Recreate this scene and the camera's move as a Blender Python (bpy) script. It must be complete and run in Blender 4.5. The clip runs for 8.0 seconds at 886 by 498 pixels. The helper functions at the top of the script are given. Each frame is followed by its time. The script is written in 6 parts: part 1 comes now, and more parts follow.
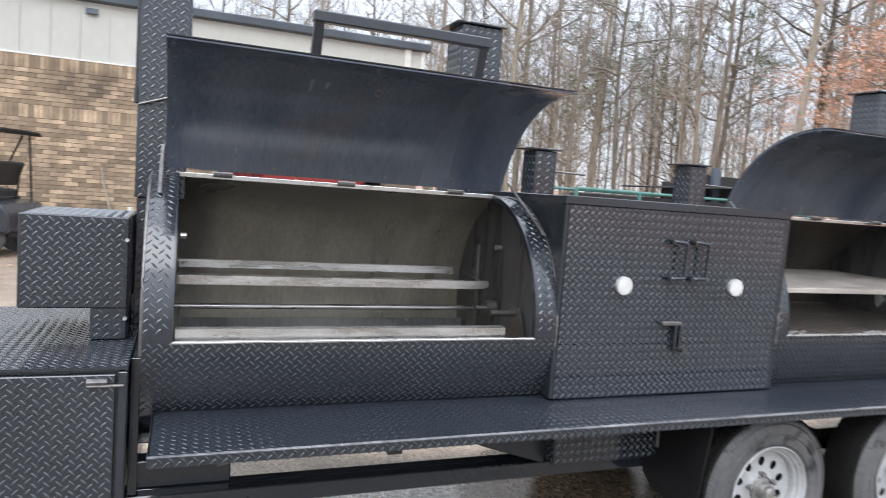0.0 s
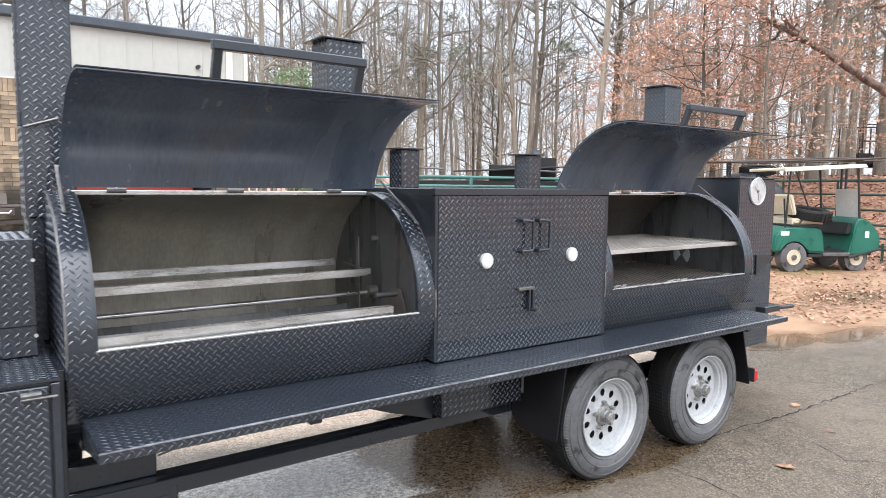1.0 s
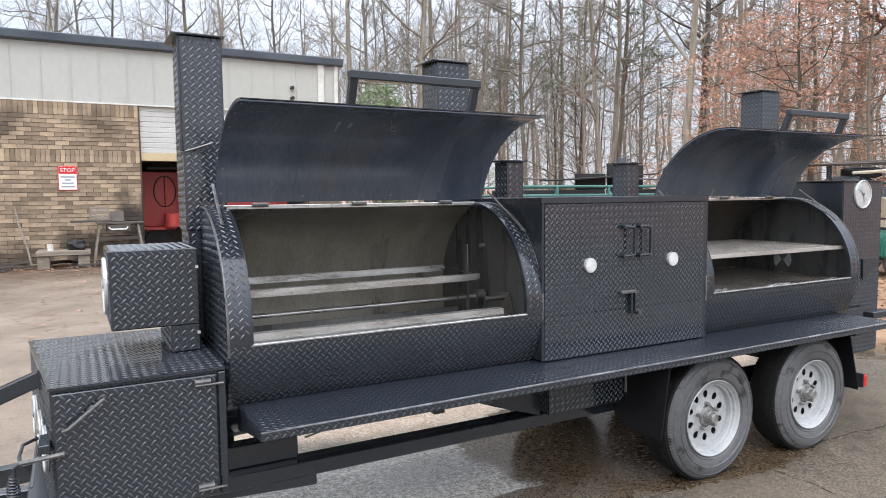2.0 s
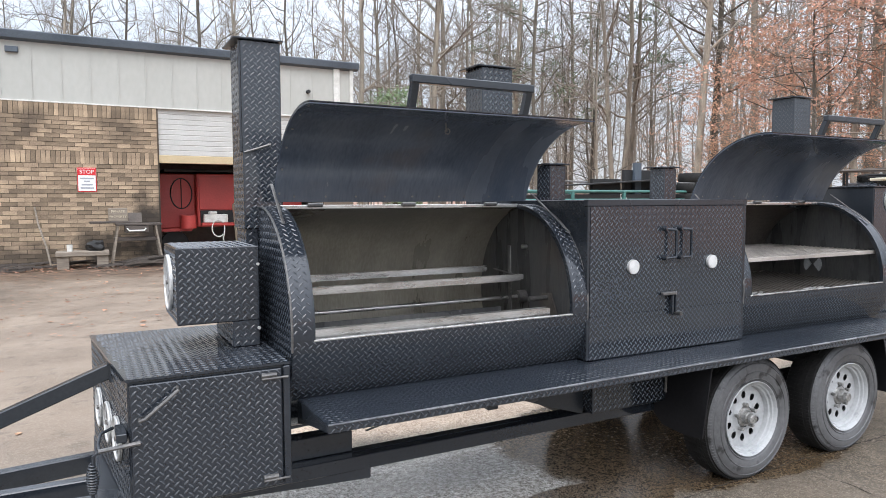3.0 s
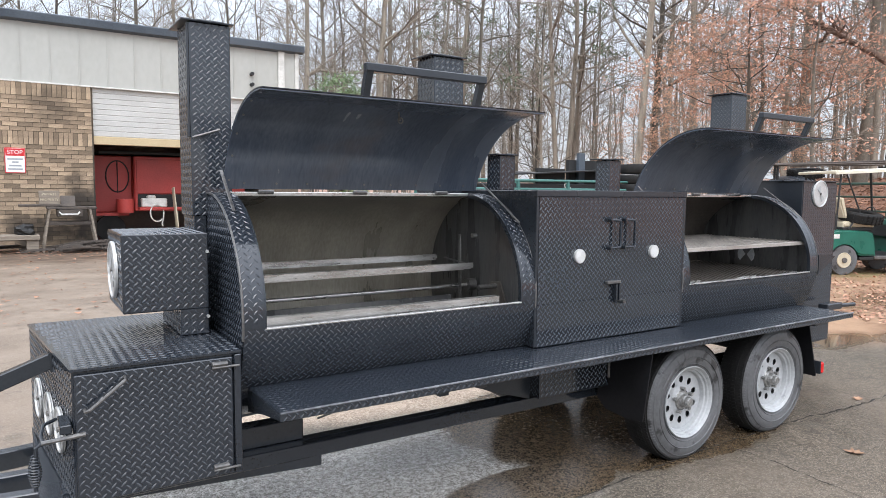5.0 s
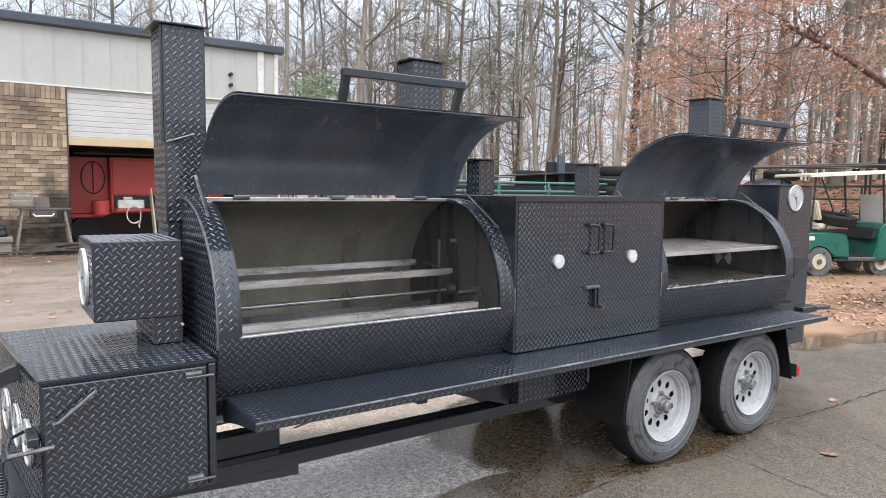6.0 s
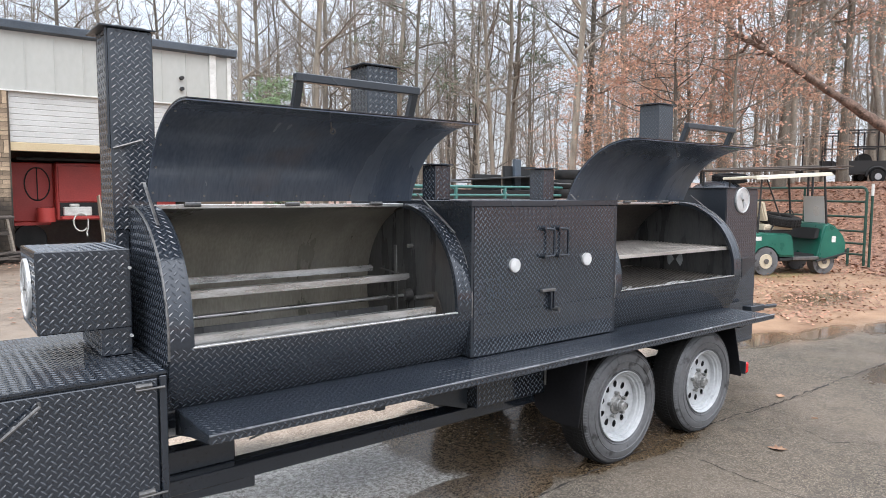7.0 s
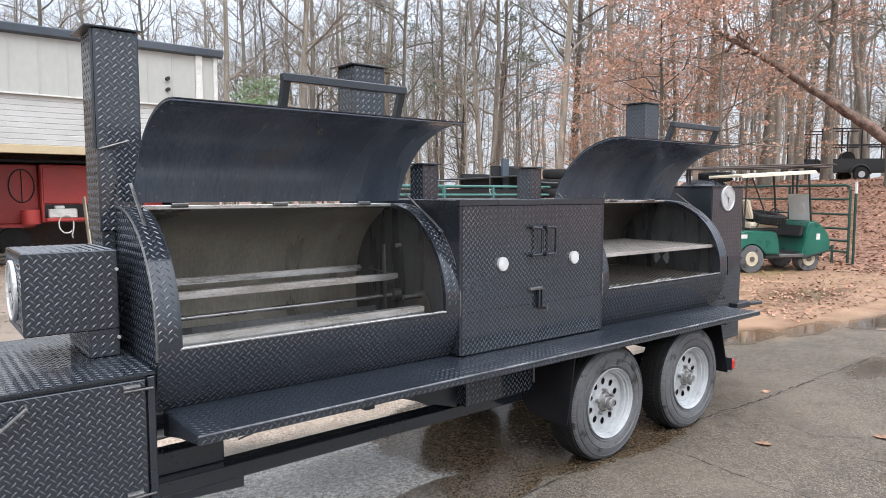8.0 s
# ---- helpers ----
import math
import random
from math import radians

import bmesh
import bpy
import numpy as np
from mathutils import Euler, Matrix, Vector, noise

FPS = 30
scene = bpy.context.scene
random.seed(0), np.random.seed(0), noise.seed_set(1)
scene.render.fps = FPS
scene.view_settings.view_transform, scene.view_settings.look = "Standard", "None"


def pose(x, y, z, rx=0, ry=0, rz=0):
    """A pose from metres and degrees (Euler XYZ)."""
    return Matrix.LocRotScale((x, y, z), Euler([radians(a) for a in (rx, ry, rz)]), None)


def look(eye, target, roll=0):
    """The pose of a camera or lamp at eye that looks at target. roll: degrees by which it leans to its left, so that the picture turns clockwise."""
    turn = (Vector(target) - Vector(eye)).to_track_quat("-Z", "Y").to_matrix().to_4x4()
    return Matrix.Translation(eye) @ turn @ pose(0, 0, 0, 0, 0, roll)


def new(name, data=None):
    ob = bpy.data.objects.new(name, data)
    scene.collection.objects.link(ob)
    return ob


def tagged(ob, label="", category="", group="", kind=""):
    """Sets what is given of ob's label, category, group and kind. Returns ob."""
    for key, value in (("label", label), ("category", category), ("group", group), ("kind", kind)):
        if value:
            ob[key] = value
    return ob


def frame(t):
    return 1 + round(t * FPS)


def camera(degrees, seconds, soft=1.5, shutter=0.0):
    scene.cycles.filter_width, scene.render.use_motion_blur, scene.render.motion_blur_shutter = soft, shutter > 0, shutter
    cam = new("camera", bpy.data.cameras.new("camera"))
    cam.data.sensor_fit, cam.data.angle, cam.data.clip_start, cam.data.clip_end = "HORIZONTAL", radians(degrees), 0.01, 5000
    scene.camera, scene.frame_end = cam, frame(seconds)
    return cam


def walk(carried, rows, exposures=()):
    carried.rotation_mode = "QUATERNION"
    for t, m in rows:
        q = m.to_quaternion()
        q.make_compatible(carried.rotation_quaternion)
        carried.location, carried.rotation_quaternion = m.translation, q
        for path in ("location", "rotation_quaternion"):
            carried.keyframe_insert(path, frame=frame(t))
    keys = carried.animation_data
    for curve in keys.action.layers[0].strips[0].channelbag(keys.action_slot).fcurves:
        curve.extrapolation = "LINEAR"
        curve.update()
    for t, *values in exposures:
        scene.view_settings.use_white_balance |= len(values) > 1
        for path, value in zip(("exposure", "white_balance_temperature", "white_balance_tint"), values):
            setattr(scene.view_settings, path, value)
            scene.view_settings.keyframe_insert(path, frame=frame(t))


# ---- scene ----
cam = camera(66.7, 8.0, soft=0.5, shutter=0.35)
PATH = [
    (0, (-2.37, -2.124, 1.516), (-1.643, -0.27, 1.338), 4.3),
    (0.5, (-2.493, -2.283, 1.534), (-1.516, -0.55, 1.337), 1.7),
    (1, (-2.73, -2.372, 1.539), (-1.574, -0.752, 1.351), 0.6),
    (1.5, (-2.927, -2.426, 1.538), (-1.904, -0.716, 1.369), -0.7),
    (2, (-2.963, -2.491, 1.536), (-2.008, -0.741, 1.38), -0.6),
    (2.2, (-2.99, -2.503, 1.537), (-2.054, -0.744, 1.391), -0.5),
    (3.3, (-3.218, -2.450, 1.520), (-2.270, -0.694, 1.380), 0.1),
    (3.5, (-3.225, -2.456, 1.525), (-2.216, -0.736, 1.379), 0.3),
    (4, (-3.222, -2.464, 1.522), (-2.178, -0.766, 1.356), 0.6),
    (4.5, (-3.221, -2.472, 1.524), (-2.157, -0.788, 1.349), 0.6),
    (6, (-3.193, -2.455, 1.554), (-2.068, -0.81, 1.377), 0.7),
    (6.5, (-3.186, -2.458, 1.558), (-2.003, -0.854, 1.392), 0.6),
    (7, (-3.185, -2.458, 1.56), (-1.96, -0.886, 1.396), 0.3),
    (7.5, (-3.186, -2.462, 1.558), (-1.943, -0.904, 1.397), 0.0),
    (8, (-3.19, -2.469, 1.557), (-1.939, -0.918, 1.393), 0.0),
]
walk(cam, [(t, look(eye, target, roll)) for t, eye, target, roll in PATH], exposures=((0, 0.5, 5990, 10), (0.5, 0.7, 5990, 10), (1, 0.7, 5990, 10), (1.5, 0.33, 5990, 10), (3.5, 0.33, 5960, 10), (8, 0.35, 5940, 10)))

# ---- light ----
SUN_ELEV, SUN_ROT = radians(52), radians(200)
world = bpy.data.worlds.new("overcast_sky")
scene.world = world
world.use_nodes = True
wn, wl = world.node_tree.nodes, world.node_tree.links
wn.clear()
sky = wn.new("ShaderNodeTexSky")
sky.sky_type, sky.sun_disc, sky.sun_elevation, sky.sun_rotation = "NISHITA", False, SUN_ELEV, SUN_ROT
sky.air_density, sky.dust_density = 1.0, 4.0
sky_bg, cloud_bg = wn.new("ShaderNodeBackground"), wn.new("ShaderNodeBackground")
sky_bg.inputs["Strength"].default_value = 0.05
cloud_tex, cloud_ramp = wn.new("ShaderNodeTexNoise"), wn.new("ShaderNodeValToRGB")
cloud_tex.inputs["Scale"].default_value, cloud_tex.inputs["Detail"].default_value = 2.2, 5
cloud_ramp.color_ramp.elements[0].color = (0.79, 0.795, 0.81, 1)
cloud_ramp.color_ramp.elements[1].color = (0.93, 0.93, 0.93, 1)
cloud_ramp.color_ramp.elements[0].position, cloud_ramp.color_ramp.elements[1].position = 0.3, 0.7
# an overcast sky is brighter overhead than at the horizon
dome, dome_z, dome_lift = wn.new("ShaderNodeTexCoord"), wn.new("ShaderNodeSeparateXYZ"), wn.new("ShaderNodeMapRange")
dome_lift.inputs[1].default_value, dome_lift.inputs[2].default_value = 0.15, 0.95
dome_lift.inputs[3].default_value, dome_lift.inputs[4].default_value = 0.68, 2.6
wl.new(dome.outputs["Generated"], dome_z.inputs[0])
wl.new(dome_z.outputs[2], dome_lift.inputs[0])
wl.new(dome_lift.outputs[0], cloud_bg.inputs["Strength"])
sky_mix, wout = wn.new("ShaderNodeAddShader"), wn.new("ShaderNodeOutputWorld")
wl.new(sky.outputs[0], sky_bg.inputs[0])
wl.new(cloud_tex.outputs[0], cloud_ramp.inputs[0])
wl.new(cloud_ramp.outputs[0], cloud_bg.inputs[0])
wl.new(sky_bg.outputs[0], sky_mix.inputs[0])
wl.new(cloud_bg.outputs[0], sky_mix.inputs[1])
wl.new(sky_mix.outputs[0], wout.inputs[0])
sun_data = bpy.data.lights.new("sun", "SUN")
sun_data.energy, sun_data.angle, sun_data.color = 1.2, radians(50), (1.0, 0.97, 0.93)
sun = new("sun", sun_data)
sun.matrix_world = look((0, 0, 30), (12, 19, 0))

# ---- materials ----
def mat(name, c1, c2=None, rough=0.5, metal=0.0, s1=1.5, s2=40.0, bump=0.0, rvar=0.12, coat=0.0, rand=0.0, island=False,
        stretch=(1, 1, 1), spec=0.5):
    """A surface whose colour moves between c1 and c2 at two scales, with fine relief."""
    m = bpy.data.materials.new(name)
    m.use_nodes = True
    n, l = m.node_tree.nodes, m.node_tree.links
    b = n["Principled BSDF"]
    c2 = c2 or tuple(v * 1.35 for v in c1)
    co, mp = n.new("ShaderNodeTexCoord"), n.new("ShaderNodeMapping")
    mp.inputs["Scale"].default_value = stretch
    l.new(co.outputs["Object"], mp.inputs[0])
    big, fine = n.new("ShaderNodeTexNoise"), n.new("ShaderNodeTexNoise")
    for tex, s in ((big, s1), (fine, s2)):
        tex.inputs["Scale"].default_value, tex.inputs["Detail"].default_value = s, 6
        l.new(mp.outputs[0], tex.inputs["Vector"])
    mixf = n.new("ShaderNodeMix")
    mixf.inputs[0].default_value = 0.4
    l.new(big.outputs[0], mixf.inputs[2])
    l.new(fine.outputs[0], mixf.inputs[3])
    ramp = n.new("ShaderNodeValToRGB")
    ramp.color_ramp.elements[0].color, ramp.color_ramp.elements[1].color = (*c1, 1), (*c2, 1)
    ramp.color_ramp.elements[0].position, ramp.color_ramp.elements[1].position = 0.36, 0.64
    l.new(mixf.outputs[0], ramp.inputs[0])
    col = ramp.outputs[0]
    if rand:
        hsv = n.new("ShaderNodeHueSaturation")
        mr = n.new("ShaderNodeMapRange")
        mr.inputs[3].default_value, mr.inputs[4].default_value = 1 - rand, 1 + rand
        if island:
            src = n.new("ShaderNodeNewGeometry").outputs["Random Per Island"]
        else:
            src = n.new("ShaderNodeObjectInfo").outputs["Random"]
        l.new(src, mr.inputs[0])
        l.new(mr.outputs[0], hsv.inputs["Value"])
        l.new(col, hsv.inputs["Color"])
        col = hsv.outputs[0]
    l.new(col, b.inputs["Base Color"])
    rr = n.new("ShaderNodeMapRange")
    rr.inputs[1].default_value, rr.inputs[2].default_value = 0.3, 0.7
    rr.inputs[3].default_value, rr.inputs[4].default_value = max(0.03, rough - rvar), min(1, rough + rvar)
    l.new(big.outputs[0], rr.inputs[0])
    l.new(rr.outputs[0], b.inputs["Roughness"])
    b.inputs["Metallic"].default_value = metal
    b.inputs["Specular IOR Level"].default_value = spec
    b.inputs["Coat Weight"].default_value = coat
    if bump:
        bp = n.new("ShaderNodeBump")
        bp.inputs["Strength"].default_value, bp.inputs["Distance"].default_value = bump, 0.004
        l.new(mixf.outputs[0], bp.inputs["Height"])
        l.new(bp.outputs[0], b.inputs["Normal"])
    return m


BLACK = mat("black_plate_paint", (0.0160, 0.0198, 0.0264), (0.0235, 0.0282, 0.0362), 0.12, s1=1.2, s2=90, bump=0.05, rvar=0.04, spec=0.8)
BLACK_SMOOTH = mat("black_sheet_paint", (0.0180, 0.0216, 0.0268), (0.0260, 0.0302, 0.0368), 0.26, s1=1.2, s2=80, bump=0.05, rvar=0.05, spec=0.6)
# lugs share the plate's paint; their highlights are put into this lighter colour
LUG = mat("highlit_lug_paint", (0.024, 0.028, 0.035), (0.054, 0.060, 0.070), 0.16, s1=3, s2=70, rvar=0.05, spec=0.85)
# bright steel colour that paints the highlight of the shelf's rounded black lip
EDGE_GLINT = mat("lip_edge_glint", (0.10, 0.105, 0.115), (0.30, 0.30, 0.31), 0.26, metal=0.5, s1=5, s2=60, rvar=0.08)
LID_IN = mat("sooty_lid_steel", (0.050, 0.066, 0.096), (0.100, 0.118, 0.150), 0.24, s1=1.5, s2=30, bump=0.05, rvar=0.07, stretch=(3.5, 1, 0.5), spec=0.9)


def browned(m, colour, scale, lo, hi, amount):
    """Heat-browned patches over a surface."""
    n, l = m.node_tree.nodes, m.node_tree.links
    b = n["Principled BSDF"]
    src = b.inputs["Base Color"].links[0].from_socket
    co, t, r, mx = n.new("ShaderNodeTexCoord"), n.new("ShaderNodeTexNoise"), n.new("ShaderNodeMapRange"), n.new("ShaderNodeMix")
    t.inputs["Scale"].default_value, t.inputs["Detail"].default_value = scale, 7
    r.interpolation_type = "SMOOTHSTEP"
    r.inputs[1].default_value, r.inputs[2].default_value, r.inputs[4].default_value = lo, hi, amount
    mx.data_type = "RGBA"
    mx.inputs[7].default_value = (*colour, 1)
    l.new(co.outputs["Object"], t.inputs["Vector"])
    l.new(t.outputs[0], r.inputs[0])
    l.new(r.outputs[0], mx.inputs[0])
    l.new(src, mx.inputs[6])
    l.new(mx.outputs[2], b.inputs["Base Color"])


browned(LID_IN, (0.13, 0.095, 0.075), 2.3, 0.57, 0.76, 0.4)
SEASONED = mat("seasoned_black_steel", (0.050, 0.051, 0.054), (0.135, 0.133, 0.128), 0.30, metal=0.3, s1=3, s2=40, bump=0.15, stretch=(1, 3, 0.5))
browned(SEASONED, (0.12, 0.095, 0.076), 2.0, 0.54, 0.72, 0.5)
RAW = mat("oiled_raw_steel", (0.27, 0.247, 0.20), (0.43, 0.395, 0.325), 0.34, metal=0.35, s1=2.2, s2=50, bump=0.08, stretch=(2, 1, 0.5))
def patched(m, spots, colour):
    """Ragged patches at (x, z) with half-sizes (rx, rz) and strength: soot and damp on brick, bluish black in the drum.
    """
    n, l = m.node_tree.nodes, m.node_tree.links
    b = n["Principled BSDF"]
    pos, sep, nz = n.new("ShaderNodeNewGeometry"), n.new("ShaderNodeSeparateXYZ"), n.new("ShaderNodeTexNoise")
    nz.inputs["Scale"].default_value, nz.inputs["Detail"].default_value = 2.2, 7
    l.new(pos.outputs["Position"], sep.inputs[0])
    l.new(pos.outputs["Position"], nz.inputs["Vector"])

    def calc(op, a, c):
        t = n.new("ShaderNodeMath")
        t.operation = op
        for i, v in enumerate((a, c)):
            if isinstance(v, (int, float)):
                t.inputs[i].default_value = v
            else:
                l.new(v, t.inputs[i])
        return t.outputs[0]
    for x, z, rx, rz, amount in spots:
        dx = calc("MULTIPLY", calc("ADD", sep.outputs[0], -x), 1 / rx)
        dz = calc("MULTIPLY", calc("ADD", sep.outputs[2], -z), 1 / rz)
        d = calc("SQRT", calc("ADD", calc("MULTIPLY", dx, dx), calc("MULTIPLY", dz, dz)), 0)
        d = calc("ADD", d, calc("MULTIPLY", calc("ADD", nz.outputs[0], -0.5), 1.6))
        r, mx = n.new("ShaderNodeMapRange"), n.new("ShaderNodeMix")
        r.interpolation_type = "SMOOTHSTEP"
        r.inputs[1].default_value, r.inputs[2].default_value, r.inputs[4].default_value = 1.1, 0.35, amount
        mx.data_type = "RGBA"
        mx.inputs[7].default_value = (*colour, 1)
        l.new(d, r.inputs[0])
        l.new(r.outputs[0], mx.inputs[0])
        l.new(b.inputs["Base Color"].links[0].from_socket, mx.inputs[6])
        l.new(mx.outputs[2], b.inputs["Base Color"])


# bluish black towards the top and the left end of the left drum's lining
patched(RAW, ((-1.75, 1.54, 1.6, 0.24, 0.6), (-2.35, 1.2, 0.16, 0.5, 0.6)), (0.030, 0.034, 0.042))
SOOT = mat("sooty_steel", (0.05, 0.045, 0.04), (0.16, 0.14, 0.12), 0.4, metal=0.3, s1=4, s2=45, bump=0.15, stretch=(1, 1.4, 0.8))
SCREEN = mat("grate_steel", (0.33, 0.30, 0.27), (0.54, 0.495, 0.45), 0.5, metal=0.4, s1=6, s2=90, bump=0.2)
STEEL = mat("bright_mill_steel", (0.42, 0.41, 0.39), (0.70, 0.69, 0.67), 0.30, metal=0.9, s1=5, s2=60, bump=0.1, stretch=(1, 6, 6))
CHROME = mat("brushed_disc", (0.50, 0.50, 0.49), (0.66, 0.66, 0.65), 0.38, metal=0.45, s1=20, s2=120, rvar=0.08)
GREYSTEEL = mat("worn_handle_steel", (0.10, 0.10, 0.10), (0.22, 0.21, 0.20), 0.4, metal=0.7, s1=20, s2=90)
WHITE_DIAL = mat("white_dial", (0.55, 0.55, 0.54), (0.64, 0.64, 0.63), 0.3, s1=20, s2=90)
MUDFLAP = mat("matt_black_flap", (0.007, 0.007, 0.008), (0.014, 0.014, 0.016), 0.6, s1=4, s2=60, spec=0.2)
DARK = mat("dark_mark", (0.012, 0.012, 0.012), (0.02, 0.02, 0.02), 0.6)
TYRE = mat("tyre_rubber", (0.011, 0.011, 0.011), (0.028, 0.027, 0.026), 0.72, s1=4, s2=60, bump=0.15, rvar=0.1, spec=0.2)
SIDEWALL = mat("dusty_sidewall", (0.072, 0.073, 0.076), (0.128, 0.129, 0.132), 0.44, s1=3, s2=50, bump=0.12)
browned(SIDEWALL, (0.012, 0.012, 0.012), 9.0, 0.56, 0.63, 0.85)
RIM = mat("silver_wheel_paint", (0.34, 0.35, 0.355), (0.46, 0.47, 0.475), 0.34, s1=8, s2=60, rvar=0.08)
HUB = mat("greasy_hub_steel", (0.15, 0.148, 0.14), (0.42, 0.415, 0.40), 0.4, metal=0.6, s1=20, s2=80)
RED_LENS = mat("red_lens", (0.45, 0.012, 0.012), (0.62, 0.02, 0.02), 0.18)
BRICK = mat("tan_brick", (0.21, 0.155, 0.105), (0.40, 0.305, 0.205), 0.85, s1=3, s2=40, bump=0.3, rand=0.42)
BRICK_J = mat("tan_brick_far", (0.21, 0.155, 0.105), (0.40, 0.305, 0.205), 0.85, s1=3, s2=40, bump=0.3, rand=0.42, island=True)
MORTAR = mat("dark_mortar", (0.075, 0.058, 0.042), (0.15, 0.12, 0.09), 0.95, s1=0.8, s2=30, bump=0.3)


for m_ in (BRICK, BRICK_J, MORTAR):
    patched(m_, ((-1.65, 0.85, 0.6, 1.15, 0.95), (-2.6, 0.45, 1.0, 0.5, 0.8), (-5.0, 0.2, 2.5, 0.35, 0.7), (-4.6, 3.3, 1.1, 0.5, 0.45), (-2.3, 3.4, 0.6, 0.4, 0.4), (-7.0, 2.0, 0.8, 1.6, 0.45)), (0.035, 0.028, 0.022))

SIDING = mat("cream_metal_siding", (0.405, 0.405, 0.37), (0.455, 0.455, 0.42), 0.5, s1=0.5, s2=10, rvar=0.08, stretch=(1, 1, 0.5))
GUTTER = mat("blue_grey_trim", (0.06, 0.075, 0.095), (0.10, 0.12, 0.145), 0.45, s1=1, s2=30)
DOORWHITE = mat("white_door_slat", (0.47, 0.465, 0.44), (0.56, 0.555, 0.53), 0.5, s1=1.5, s2=30)
CREAM = mat("yellowed_rail", (0.46, 0.36, 0.21), (0.55, 0.45, 0.28), 0.6)
INTERIOR = mat("dim_shop_wall", (0.30, 0.25, 0.22), (0.46, 0.40, 0.36), 0.9, s1=0.7, s2=12)
REDPAINT = mat("red_trailer_paint", (0.33, 0.035, 0.03), (0.47, 0.06, 0.05), 0.42, s1=1.5, s2=30)
OFFWHITE = mat("dirty_white", (0.52, 0.51, 0.47), (0.72, 0.71, 0.67), 0.6, s1=5, s2=40)
OLDWOOD = mat("weathered_wood", (0.16, 0.13, 0.10), (0.30, 0.26, 0.21), 0.9, s1=4, s2=50, bump=0.4, stretch=(1, 8, 8))
DARKWOOD = mat("dark_wet_wood", (0.05, 0.042, 0.036), (0.11, 0.09, 0.075), 0.75, s1=4, s2=50, bump=0.4)
SIGNRED = mat("sign_red", (0.55, 0.02, 0.025), (0.62, 0.03, 0.035), 0.4)
SIGNWHITE = mat("sign_white", (0.72, 0.73, 0.73), (0.80, 0.80, 0.80), 0.4)
PRINT = mat("faded_print", (0.30, 0.32, 0.34), (0.38, 0.40, 0.42), 0.6)
GREENPAINT = mat("green_cart_body", (0.009, 0.088, 0.060), (0.015, 0.13, 0.088), 0.35, s1=4, s2=50)
GATEGREEN = mat("green_gate_paint", (0.010, 0.036, 0.026), (0.020, 0.068, 0.046), 0.5, s1=6, s2=60)
TEAL = mat("teal_tube_paint", (0.045, 0.145, 0.130), (0.085, 0.20, 0.18), 0.5, s1=6, s2=60)
ROOFCREAM = mat("cream_canopy", (0.66, 0.62, 0.50), (0.76, 0.72, 0.60), 0.5, s1=3, s2=40)
SEATCREAM = mat("cream_vinyl", (0.46, 0.40, 0.29), (0.58, 0.51, 0.38), 0.55, s1=6, s2=50)
BARK = mat("grey_brown_bark", (0.110, 0.093, 0.074), (0.315, 0.272, 0.215), 0.95, s1=2, s2=26, bump=0.8, rand=0.6, stretch=(4, 4, 0.7))
TWIG = mat("twig_bark", (0.175, 0.149, 0.120), (0.32, 0.28, 0.228), 0.95, s1=2, s2=20, rand=0.3)
REDBARK = mat("red_brown_log_bark", (0.040, 0.026, 0.020), (0.24, 0.155, 0.115), 0.95, s1=5, s2=22, bump=1.0)
BEECH = mat("dry_orange_leaf", (0.54, 0.30, 0.175), (0.76, 0.51, 0.36), 0.8, s1=1, s2=6, rand=0.35, island=True)
OAK = mat("dry_red_brown_leaf", (0.45, 0.245, 0.165), (0.69, 0.44, 0.32), 0.8, s1=1, s2=6, rand=0.4, island=True)


def thin_leaf(m, share):
    """Let light through a thin leaf."""
    n, l = m.node_tree.nodes, m.node_tree.links
    b, out = n["Principled BSDF"], n["Material Output"]
    tr, mx = n.new("ShaderNodeBsdfTranslucent"), n.new("ShaderNodeMixShader")
    mx.inputs[0].default_value = share
    l.new(b.inputs["Base Color"].links[0].from_socket, tr.inputs["Color"])
    l.new(b.outputs[0], mx.inputs[1])
    l.new(tr.outputs[0], mx.inputs[2])
    l.new(mx.outputs[0], out.inputs["Surface"])


thin_leaf(BEECH, 0.45)
thin_leaf(OAK, 0.45)
PINE = mat("pine_needles", (0.10, 0.13, 0.085), (0.19, 0.23, 0.14), 0.8, s1=1, s2=6, rand=0.3, island=True)
CEDAR = mat("cedar_foliage", (0.14, 0.21, 0.10), (0.26, 0.35, 0.18), 0.8, s1=1, s2=6, rand=0.3, island=True)
LITTER = mat("fallen_leaf_brown", (0.18, 0.085, 0.052), (0.43, 0.245, 0.16), 0.85, s1=1, s2=8, rand=0.45, island=True)
PALELEAF = mat("pale_dry_leaf", (0.26, 0.14, 0.08), (0.42, 0.26, 0.16), 0.8, s1=20, s2=60, bump=0.2, rand=0.3)
CRACK = mat("dark_crack", (0.018, 0.016, 0.013), (0.035, 0.03, 0.024), 0.8)

# glass of the carts' windscreens
GLASS = bpy.data.materials.new("hazy_windscreen")
GLASS.use_nodes = True
gb = GLASS.node_tree.nodes["Principled BSDF"]
gb.inputs["Base Color"].default_value, gb.inputs["Roughness"].default_value = (0.72, 0.74, 0.72, 1), 0.35
gb.inputs["Transmission Weight"].default_value = 0.4


